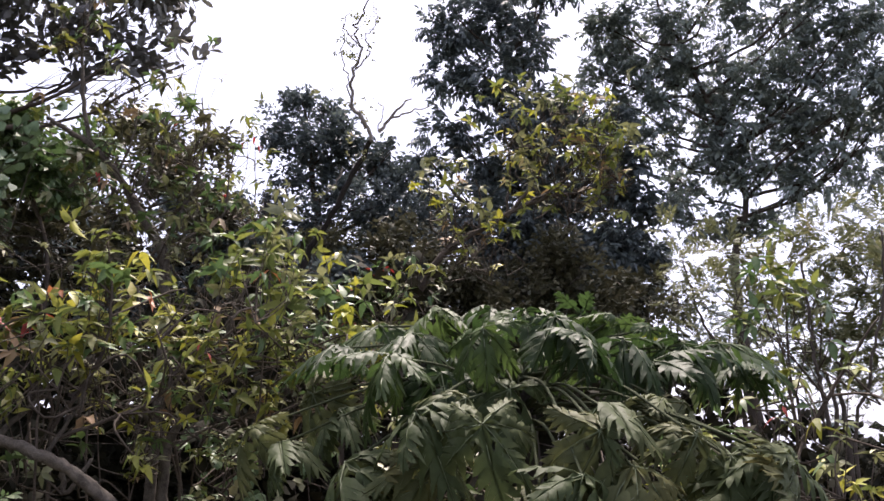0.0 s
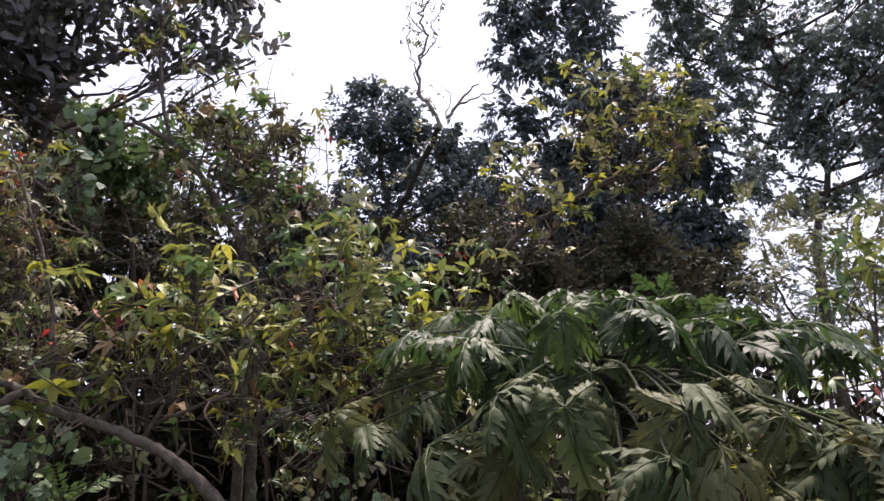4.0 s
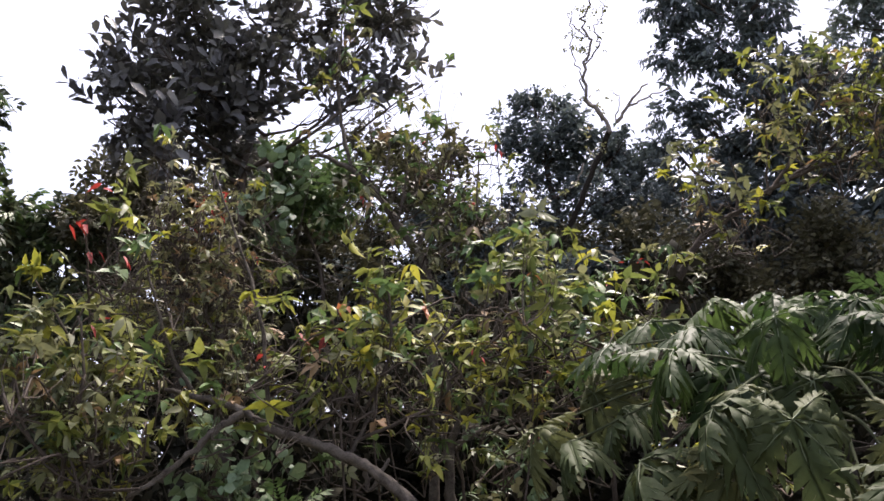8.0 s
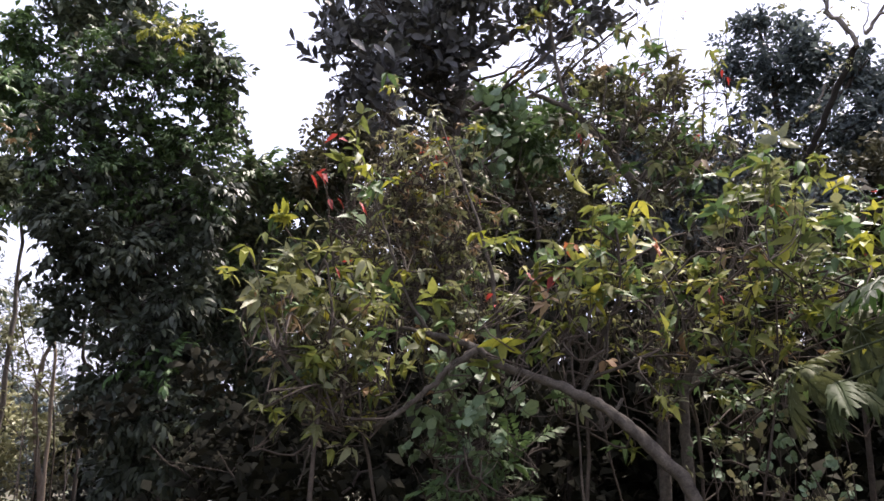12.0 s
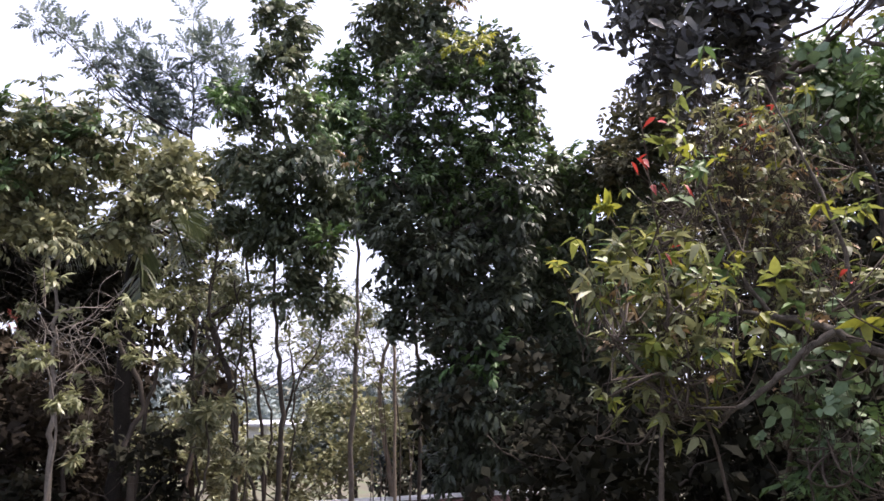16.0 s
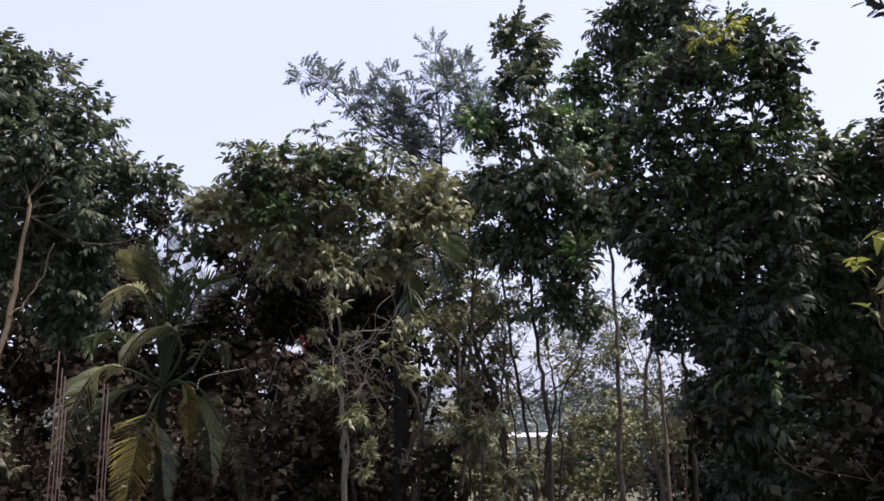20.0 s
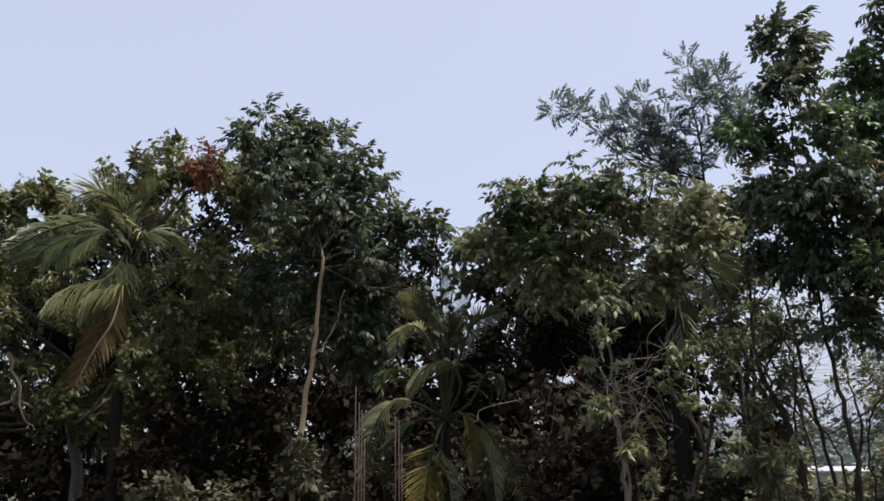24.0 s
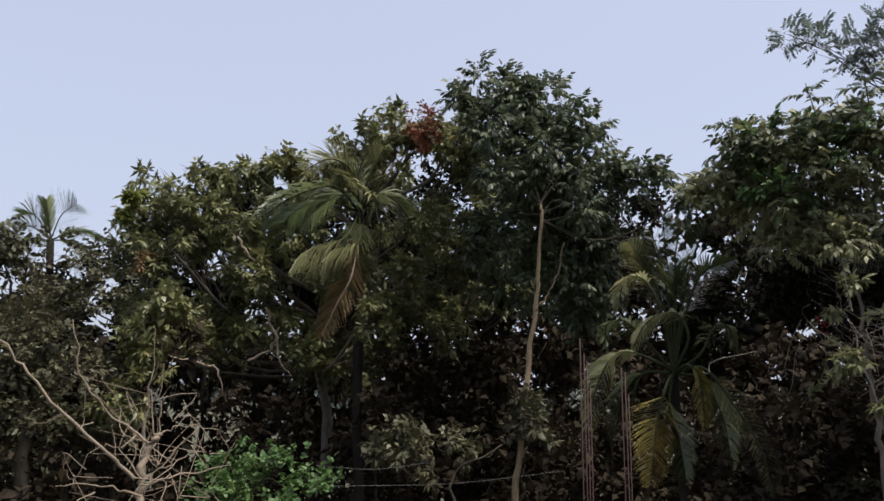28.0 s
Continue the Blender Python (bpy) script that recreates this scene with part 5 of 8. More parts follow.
trunk(t, [(-11.41, -2.71, 5.85), (-11.43, -2.52, 6.05), (-11.42, -2.35, 6.39), (-11.36, -2.26, 6.79)], 0.013, 0.006, BARK_PALE, "limb")
LOBES = [(-13.08, -5.63, 9.44, 0.63, 0.42), (-13.00, -6.04, 9.19, 0.63, 0.42), (-12.83, -6.63, 8.87, 0.63, 0.42), (-12.40, -7.55, 8.62, 0.63, 0.37), (-11.78, -8.66, 8.29, 0.63, 0.37), (-13.55, -4.47, 9.31, 0.63, 0.63), (-13.32, -5.06, 9.40, 0.58, 0.53), (-12.97, -6.25, 8.98, 0.51, 0.42), (-12.60, -7.20, 8.64, 0.58, 0.37), (-12.01, -8.24, 8.47, 0.51, 0.29), (-11.50, -9.14, 8.00, 0.79, 0.44), (-11.23, -9.61, 7.57, 0.47, 0.47), (-11.61, -9.28, 7.12, 1.05, 0.63), (-12.10, -8.48, 7.57, 0.95, 0.63), (-12.56, -8.03, 6.80, 1.05, 0.63), (-13.74, -5.19, 7.80, 0.84, 0.63), (-13.87, -5.34, 6.87, 0.84, 0.53), (-14.14, -4.88, 5.93, 0.84, 0.53), (-13.79, -5.86, 5.82, 0.63, 0.53), (-13.58, -6.44, 5.09, 0.53, 0.63), (-13.37, -6.60, 6.64, 0.84, 0.74), (-12.08, -8.93, 5.66, 0.95, 0.63), (-12.73, -7.96, 5.68, 1.05, 0.63), (-12.81, -7.28, 7.74, 0.95, 0.63), (-13.92, -4.15, 8.41, 0.84, 0.84), (-14.25, -4.14, 6.87, 0.95, 0.84), (-13.34, -5.34, 9.06, 0.47, 0.42), (-13.78, -4.22, 8.86, 0.47, 0.47), (-13.20, -7.17, 5.39, 0.95, 0.74), (-11.41, -9.66, 6.51, 0.84, 0.63), (-13.65, -7.52, 8.50, 0.79, 0.56), (-14.01, -6.72, 8.64, 0.79, 0.56), (-14.19, -6.08, 8.97, 0.68, 0.56), (-13.30, -8.30, 8.13, 0.90, 0.56), (-12.12, -4.61, 7.24, 0.65, 0.46), (-11.79, -5.43, 5.85, 0.54, 0.54), (-12.09, -5.08, 6.42, 0.46, 0.37)]
t = tree("spreading_tree", "wide spreading tree with olive green leaf clusters", below((-14.28, -7.19, 3.51)), (-14.07, -7.64, 5.66), LOBES, "bunch", 46, 0.175, LEAF_MOSS, BARK_GREY, 0.16, ragged=0.5, clump=9)
crown("young_growth", t, "bunch", [(-10.33, -9.24, 7.57, 0.20, 0.20), (-10.41, -9.10, 7.74, 0.16, 0.14)], 90, 0.2, LEAF_FRESH, "fresh light green leaves")
crown("light_leafage", t, "bunch", [(-10.76, -8.66, 7.79, 0.69, 0.39), (-11.36, -7.97, 7.49, 0.69, 0.49), (-10.91, -8.72, 6.97, 0.79, 0.49), (-11.80, -7.55, 6.67, 0.69, 0.49), (-12.75, -6.06, 5.46, 0.39, 0.39), (-12.97, -4.91, 7.32, 0.59, 0.39), (-12.95, -5.32, 6.54, 0.49, 0.39), (-13.30, -4.60, 5.76, 0.59, 0.39), (-11.37, -8.40, 5.51, 0.59, 0.49), (-12.77, -6.05, 4.69, 0.39, 0.39), (-12.25, -6.72, 6.89, 0.59, 0.49), (-13.24, -3.96, 7.51, 0.49, 0.49), (-12.68, -5.65, 7.31, 0.49, 0.39)], 44, 0.18, LEAF_MOSS, up=0.2, ragged=0.5, clump=9)
crown("withered_tuft", t, "bunch", [(-10.70, -9.04, 6.77, 0.16, 0.16)], 70, 0.2, LEAF_DRY, "rusty withered leaves")
for pts in ([(-11.42, -7.17, 6.00), (-11.56, -7.02, 5.50), (-11.63, -6.94, 5.05), (-11.70, -6.82, 4.89)], [(-11.35, -7.40, 5.13), (-11.52, -7.10, 5.32), (-11.57, -6.98, 5.68)], [(-11.02, -7.51, 7.11), (-11.16, -7.37, 6.85), (-11.26, -7.27, 6.72)], [(-10.86, -8.11, 5.12), (-11.09, -7.79, 4.99), (-11.15, -7.71, 4.68)], [(-10.32, -8.77, 5.45), (-10.65, -8.38, 5.20), (-10.88, -8.07, 5.12)]):
    part("limb", mesh_from("limb", *tube(bent(pts, 4, 0.02), 0.025, 0.01, 5), BARK_DEAD, True), t, "bare pale limb")
crown("withered_leafage", t, "tuft", [(-11.70, -4.51, 9.13, 0.14, 0.17), (-11.78, -4.57, 8.85, 0.19, 0.23), (-11.68, -4.40, 8.66, 0.14, 0.14)], 130, 0.24, LEAF_RUST, "rusty withered leaves")
LOBES = [(-8.57, -9.06, 6.20, 1.13, 0.44), (-8.57, -9.15, 5.36, 1.31, 0.70), (-8.97, -8.79, 4.61, 1.31, 0.87), (-8.15, -9.55, 4.61, 1.31, 1.05), (-8.22, -9.31, 6.55, 0.44, 0.22)]
tree("shade_tree", "dark dense small-leaved tree", below((-8.61, -9.05, 3.52)), (-8.64, -9.11, 4.46), LOBES, "tuft", 58, 0.27, LEAF_UMBER, BARK_DARK, 0.15)
LOBES = [(-9.28, -7.69, 5.22, 0.50, 0.58), (-9.17, -7.83, 4.61, 0.50, 0.42), (-9.42, -7.46, 5.69, 0.33, 0.25)]
tree("young_tree", "small tree with pale green whorled leaves", below((-9.31, -7.59, 3.72)), (-9.31, -7.65, 4.46), LOBES, "bunch", 80, 0.14, LEAF_MOSS, BARK_GREY, 0.05)
LOBES = [(-10.78, -3.94, 3.87, 0.88, 0.40), (-10.57, -4.52, 4.02, 0.32, 0.20), (-11.14, -2.75, 4.18, 0.48, 0.48)]
tree("young_tree", "low broad shrub with olive leaves", below((-10.77, -3.77, 3.28)), (-10.80, -3.78, 3.50), LOBES, "bunch", 46, 0.16, LEAF_UMBER, BARK_DARK, 0.04)

# ---- sparse trees between the mixed tree and the tall ones ----
LOBES = [(-14.41, 3.89, 8.32, 0.76, 0.65), (-14.42, 4.47, 7.44, 0.65, 0.65), (-14.67, 3.73, 7.29, 0.87, 0.76), (-14.12, 4.50, 8.67, 0.54, 0.54), (-14.64, 4.29, 6.40, 0.65, 0.54), (-14.62, 3.25, 8.16, 0.65, 0.65)]
tree("gap_tree", "thin grey-green tree seen between the crowns", below((-14.50, 4.65, 2.99)), (-14.64, 4.49, 5.58), LOBES, "tuft", 70, 0.3, LEAF_OLIVE, BARK_DARK, 0.07, ragged=0.6, fill=20, twigs=8)
LOBES = [(-13.58, 4.47, 5.82, 0.56, 0.46), (-13.50, 4.78, 5.06, 0.46, 0.36), (-13.00, 5.93, 5.17, 0.46, 0.36), (-12.77, 6.35, 5.57, 0.36, 0.36), (-13.15, 5.55, 5.66, 0.30, 0.36), (-12.87, 6.21, 4.68, 0.41, 0.30), (-13.35, 5.15, 4.67, 0.41, 0.41)]
tree("gap_tree", "crooked sapling with open twigs and few leaves", below((-13.21, 5.18, 2.90)), (-13.30, 5.26, 4.29), LOBES, "tuft", 17, 0.28, LEAF_OLIVE, BARK_DARK, 0.045, ragged=0.8, fill=0, twigs=14, clump=6)

# ---- palms ----
# the short second yellow frond is a green one, coloured yellow to look lit
palm("coconut palm with arching fronds, one turning yellow", below((-10.90, -0.66, 3.58)), (-10.90, -0.81, 4.92), [
    ([(-10.49, -0.96, 5.04), (-10.47, -1.20, 5.15), (-10.44, -1.44, 5.17), (-10.42, -1.63, 4.97), (-10.40, -1.76, 4.64), (-10.39, -1.85, 4.23)], 0.34, FROND_PALE, 1.0), ([(-10.19, -0.88, 4.75), (-10.19, -0.98, 4.41), (-10.18, -1.04, 4.07), (-10.18, -1.10, 3.62)], 0.36, FROND_YELLOW, 0.35), ([(-10.40, -0.60, 5.01), (-10.41, -0.51, 4.91), (-10.41, -0.47, 4.65), (-10.41, -0.46, 4.29)], 0.19, FROND_YELLOW, 0.8), ([(-10.41, -0.43, 4.97), (-10.41, -0.12, 4.54), (-10.40, 0.13, 4.08), (-10.39, 0.26, 3.52)], 0.2, FROND_PALE, 0.35),
    ([(-10.60, -0.60, 5.39), (-10.60, -0.73, 5.65), (-10.59, -0.95, 5.65), (-10.57, -1.15, 5.48), (-10.56, -1.28, 5.22)], 0.24, FROND_PALE, 1.3), ([(-10.79, -0.96, 5.82), (-10.77, -1.15, 6.14), (-10.76, -1.34, 6.16), (-10.75, -1.43, 5.94), (-10.75, -1.44, 5.63)], 0.24, FROND_PALE, 1.2), ([(-10.71, -0.47, 5.16), (-10.71, -0.27, 5.50), (-10.71, -0.14, 5.50), (-10.70, -0.06, 5.19)], 0.2, FROND_PALE, 1.6), ([(-10.78, -1.07, 5.26), (-10.75, -1.41, 5.60), (-10.73, -1.61, 5.55), (-10.72, -1.64, 5.26)], 0.24, FROND, 1.3),
    ([(-10.99, -0.84, 5.84), (-10.99, -0.92, 6.42), (-10.98, -1.03, 6.82)], 0.34, FROND, 0.2), ([(-11.00, -0.75, 5.85), (-11.00, -0.73, 6.43), (-11.00, -0.63, 6.92)], 0.34, FROND, 0.2), ([(-11.10, -0.79, 5.85), (-11.09, -0.85, 6.52), (-11.09, -0.87, 7.04)], 0.34, FROND, 0.15), ([(-11.00, -0.66, 5.85), (-11.01, -0.50, 6.44), (-11.01, -0.31, 6.86)], 0.34, FROND, 0.3), ([(-11.00, -0.63, 5.70), (-11.01, -0.39, 6.22), (-11.00, -0.00, 6.38)], 0.32, FROND, 0.6), ([(-10.99, -0.90, 5.77), (-10.98, -1.14, 6.41), (-10.96, -1.33, 6.66)], 0.34, FROND_PALE, 0.3),
    ([(-10.77, -1.18, 4.92), (-10.74, -1.47, 4.59), (-10.73, -1.56, 4.14)], 0.3, FROND, 1.0), ([(-10.81, -0.46, 4.85), (-10.81, -0.26, 4.43), (-10.81, -0.17, 3.82)], 0.3, FROND, 1.0), ([(-10.79, -0.87, 4.58), (-10.80, -0.78, 4.11), (-10.80, -0.72, 3.65)], 0.3, FROND, 0.8)], 0.045, 0.34)
palm("coconut palm with drooping older fronds among the trees", below((-12.17, -5.72, 3.52)), (-12.02, -5.80, 7.63), [
    ([(-11.79, -5.83, 8.25), (-11.63, -6.16, 8.47), (-11.42, -6.54, 8.25)], 0.5, FROND_PALE, 0.5), ([(-11.91, -5.58, 8.21), (-12.00, -5.38, 8.67)], 0.42, FROND_PALE, 0.2), ([(-11.92, -5.79, 8.28), (-11.99, -5.63, 8.68)], 0.4, FROND, 0.2), ([(-11.56, -6.06, 7.97), (-11.28, -6.59, 7.80), (-11.00, -7.05, 7.41)], 0.55, FROND, 0.8), ([(-11.54, -5.89, 7.81), (-11.34, -6.27, 7.52), (-11.22, -6.48, 7.24)], 0.5, FROND, 0.8), ([(-11.84, -5.49, 7.85), (-11.89, -5.36, 7.38), (-11.88, -5.38, 6.65)], 0.45, FROND_PALE, 0.9),
    ([(-11.28, -5.74, 7.02), (-11.11, -6.07, 6.88), (-10.95, -6.35, 6.52)], 0.6, FROND_PALE, 2.2), ([(-11.37, -5.54, 6.94), (-11.28, -5.73, 6.84), (-11.17, -5.94, 6.40)], 0.5, FROND_PALE, 1.8), ([(-11.34, -5.61, 6.41), (-11.25, -5.78, 6.02), (-11.15, -5.99, 5.49)], 0.36, LEAF_DRY, 0.7), ([(-11.91, -5.32, 7.86), (-12.07, -4.94, 7.48), (-12.10, -4.85, 6.83)], 0.5, FROND, 0.9), ([(-11.62, -5.71, 6.99), (-11.55, -5.85, 6.45), (-11.49, -5.99, 5.75)], 0.45, FROND, 0.9), ([(-11.38, -6.20, 7.70), (-11.13, -6.64, 7.41), (-11.04, -6.80, 6.95)], 0.5, FROND, 0.8)], 0.07)
palm("distant coconut palm above the trees", below((-18.08, -17.96, 2.90)), (-17.55, -18.11, 8.84), [
    ([(-17.11, -18.36, 9.51), (-16.88, -18.57, 9.51)], 0.7, FROND, 0.4), ([(-17.62, -17.85, 9.59), (-17.82, -17.56, 9.91)], 0.7, FROND, 0.3), ([(-17.37, -18.11, 9.55), (-17.26, -18.11, 9.94)], 0.7, FROND, 0.3), ([(-18.02, -17.57, 9.15), (-18.74, -16.87, 8.90)], 0.8, FROND, 0.7), ([(-17.07, -18.48, 9.18), (-16.72, -18.88, 8.82)], 0.8, FROND, 0.6), ([(-17.97, -17.70, 8.81), (-18.31, -17.52, 8.02)], 0.8, FROND, 0.9), ([(-17.26, -18.42, 8.72), (-17.18, -18.65, 7.91)], 0.8, FROND, 0.9)])
palm("coconut palm half hidden behind the mixed tree", below((-11.68, 2.40, 4.45)), (-11.48, 2.40, 6.88), [
    ([(-11.06, 2.71, 6.98), (-11.08, 3.03, 6.33)], 0.5, FROND, 0.8), ([(-11.04, 2.36, 6.47), (-11.12, 2.45, 5.69)], 0.5, FROND, 0.9), ([(-11.11, 1.81, 6.79), (-11.26, 1.43, 6.32)], 0.5, FROND, 0.8), ([(-11.38, 2.30, 7.45), (-11.40, 1.96, 7.70)], 0.5, FROND, 0.4), ([(-10.84, 2.65, 7.09), (-10.77, 3.11, 6.77)], 0.5, FROND, 0.6)])

# ---- the near thicket ----
FRESH_MIX = [(LEAF_FRESH, 0, 0.56), (LEAF_MID, 0.56, 0.72), (LEAF_OLIVE, 0.72, 0.87), (LEAF_YELLOW, 0.87, 0.965), (LEAF_DRY, 0.965, 1.01)]
OLIVE_MIX = [(LEAF_OLIVE, 0, 0.5), (LEAF_FRESH, 0.5, 0.8), (LEAF_DRY, 0.9, 1.01), (LEAF_MID, 0.8, 0.9)]
DARK_MIX = [(LEAF_MID, 0, 0.6), (LEAF_OLIVE, 0.6, 0.9), (LEAF_FRESH, 0.9, 1.01)]
shrub("old_spreading_shrub", "old shrub with a thick grey mossy branch and yellow-green shoots", [
    ([below((-1.51, 4.45, 4.22)), *[(-1.52, 4.44, 4.26), (-1.73, 4.38, 4.51), (-1.93, 4.31, 4.71), (-2.11, 4.24, 4.81), (-2.31, 4.15, 4.90), (-2.52, 4.04, 4.97), (-2.65, 3.97, 5.07), (-2.78, 3.89, 5.13), (-2.90, 3.81, 5.16)]], 0.04, 0.018),
    ([(-2.63, 3.93, 5.06), (-2.76, 3.85, 4.96), (-2.87, 3.78, 4.83), (-3.00, 3.69, 4.70), (-3.12, 3.60, 4.61)], 0.022, 0.012), ([(-3.22, 3.93, 4.83), (-3.50, 3.71, 4.92), (-3.61, 3.62, 4.99), (-3.65, 3.58, 5.13)], 0.012, 0.004), ([(-3.09, 4.09, 5.19), (-3.29, 3.95, 5.22), (-3.54, 3.75, 5.14), (-3.64, 3.66, 4.78), (-3.64, 3.66, 4.51), (-3.69, 3.61, 4.24)], 0.014, 0.005), ([(-2.06, 4.39, 4.77), (-2.04, 4.40, 4.62), (-1.93, 4.44, 4.79)], 0.018, 0.01),
    ([(-3.14, 4.18, 5.20), (-3.27, 4.09, 5.45), (-3.37, 4.02, 5.79), (-3.45, 3.95, 6.10)], 0.016, 0.005), ([(-2.61, 4.21, 4.98), (-2.64, 4.19, 5.29), (-2.68, 4.17, 5.61), (-2.80, 4.10, 6.05), (-2.97, 3.99, 6.58)], 0.018, 0.005), ([(-3.26, 3.97, 5.18), (-3.49, 3.79, 5.36), (-3.66, 3.64, 5.42), (-3.86, 3.45, 5.37), (-4.00, 3.30, 5.38)], 0.016, 0.005), ([(-2.40, 4.32, 4.91), (-2.24, 4.39, 5.15), (-2.21, 4.40, 5.40)], 0.016, 0.006), ([(-2.18, 4.41, 4.82), (-2.05, 4.47, 5.09), (-2.02, 4.48, 5.29)], 0.014, 0.005), ([(-3.44, 3.83, 5.29), (-3.50, 3.78, 5.61), (-3.57, 3.72, 5.87)], 0.01, 0.004)],
    [(-3.78, 3.32, 5.37, 0.18, 0.09), (-3.67, 3.55, 5.41, 0.18, 0.16), (-3.39, 3.57, 5.16, 0.21, 0.18), (-3.67, 3.48, 5.02, 0.18, 0.11), (-3.28, 3.71, 4.99, 0.18, 0.11), (-3.24, 3.93, 5.29, 0.18, 0.18), (-3.29, 3.65, 5.37, 0.16, 0.16), (-3.47, 3.63, 5.62, 0.14, 0.11), (-3.46, 3.62, 4.82, 0.18, 0.11), (-3.62, 3.55, 4.71, 0.11, 0.09), (-3.82, 3.23, 5.24, 0.07, 0.11), (-2.82, 4.14, 5.29, 0.16, 0.16), (-2.87, 4.01, 5.49, 0.14, 0.18), (-2.54, 4.37, 5.52, 0.18, 0.16), (-2.38, 4.21, 5.18, 0.19, 0.16), (-2.24, 4.41, 5.40, 0.18, 0.16), (-2.08, 4.46, 5.26, 0.18, 0.16), (-2.05, 4.55, 5.09, 0.16, 0.11), (-2.25, 4.33, 5.67, 0.13, 0.09)], 125, 0.14, FRESH_MIX, red=0.02, bark=BARK_LICHEN, whorls=(1, 3), single=200)
shrub("old_spreading_shrub", "shrub with fresh green drooping leaves on upright shoots", [
    ([below((-1.76, 5.25, 4.11)), *[(-1.78, 5.24, 4.25), (-1.80, 5.24, 4.61), (-1.79, 5.24, 4.87), (-1.69, 5.27, 5.13), (-1.54, 5.30, 5.36), (-1.46, 5.32, 5.70), (-1.37, 5.34, 6.04)]], 0.042, 0.012), ([(-1.79, 5.24, 4.87), (-1.97, 5.18, 5.13), (-2.00, 5.18, 5.44), (-2.06, 5.16, 5.92)], 0.02, 0.006), ([(-1.69, 5.27, 5.13), (-1.38, 5.34, 5.20), (-1.07, 5.39, 5.35), (-0.89, 5.41, 5.63)], 0.02, 0.006), ([(-1.54, 5.30, 5.36), (-1.22, 5.37, 5.65), (-1.21, 5.37, 5.95), (-1.22, 5.37, 6.22)], 0.014, 0.005), ([(-1.79, 5.24, 4.87), (-1.49, 5.32, 5.02), (-1.15, 5.38, 5.09)], 0.014, 0.005)],
    [(-2.00, 5.18, 5.44, 0.20, 0.16), (-2.09, 5.26, 6.02, 0.22, 0.16), (-1.88, 5.13, 5.76, 0.20, 0.14), (-1.45, 5.38, 6.06, 0.22, 0.16), (-1.24, 5.32, 6.16, 0.18, 0.16), (-1.24, 5.50, 5.82, 0.22, 0.18), (-1.61, 5.18, 5.65, 0.20, 0.14), (-1.37, 5.36, 5.43, 0.24, 0.18), (-1.07, 5.39, 5.42, 0.22, 0.22), (-0.86, 5.51, 5.72, 0.18, 0.22), (-1.74, 5.18, 5.28, 0.18, 0.14), (-1.50, 5.37, 5.10, 0.22, 0.14), (-1.14, 5.33, 5.13, 0.22, 0.14), (-0.83, 5.53, 5.31, 0.18, 0.18), (-0.96, 5.33, 5.92, 0.16, 0.16), (-0.68, 5.45, 5.55, 0.18, 0.24), (-0.50, 5.44, 5.47, 0.24, 0.24), (-0.54, 5.56, 5.81, 0.24, 0.20)], 130, 0.15, FRESH_MIX, red=0.015, bark=BARK_LICHEN, whorls=(1, 3), single=200)
shrub("thicket_shrub", "half-dry shrub with many thin pale upright twigs", [([below((-3.27, 4.69, 4.04)), *[(-3.28, 4.68, 4.80), (-3.32, 4.66, 5.36), (-3.38, 4.62, 6.03), (-3.41, 4.60, 6.91)]], 0.022, 0.005), ([(-3.30, 4.67, 5.12), (-3.50, 4.54, 5.69), (-3.58, 4.48, 6.19), (-3.66, 4.42, 6.76)], 0.014, 0.004), ([(-3.29, 4.68, 5.00), (-3.15, 4.76, 5.61), (-3.19, 4.74, 6.03), (-3.25, 4.70, 6.60)], 0.012, 0.004)],
    [(-3.41, 4.60, 6.88, 0.08, 0.11), (-3.45, 4.67, 6.48, 0.16, 0.24), (-3.58, 4.41, 6.44, 0.15, 0.24), (-3.53, 4.58, 6.04, 0.20, 0.24), (-3.27, 4.63, 5.94, 0.19, 0.24), (-3.27, 4.78, 6.44, 0.12, 0.19), (-3.66, 4.36, 6.70, 0.11, 0.11), (-3.44, 4.61, 5.61, 0.24, 0.20), (-3.19, 4.74, 5.61, 0.16, 0.20), (-3.75, 4.43, 6.20, 0.12, 0.16)], 260, 0.085, [(LEAF_OLIVE, 0, 0.5), (LEAF_PALE, 0.5, 0.75), (LEAF_DRY, 0.75, 0.92), (LEAF_YELLOW, 0.92, 1.01)], red=0.02, whorls=(1, 4))
shrub("thicket_shrub", "dark shrub with red young leaves at the shoot tips", [([below((-0.89, 7.29, 5.36)), *[(-0.88, 7.26, 5.61), (-0.82, 7.20, 6.08)]], 0.03, 0.012)],
    [(-0.78, 7.17, 6.29, 0.38, 0.21), (-1.06, 7.18, 6.04, 0.38, 0.21), (-0.53, 7.21, 6.17, 0.32, 0.21), (-0.45, 7.26, 5.86, 0.32, 0.21), (-0.93, 7.12, 6.45, 0.21, 0.13)], 90, 0.13, DARK_MIX, red=0.06)
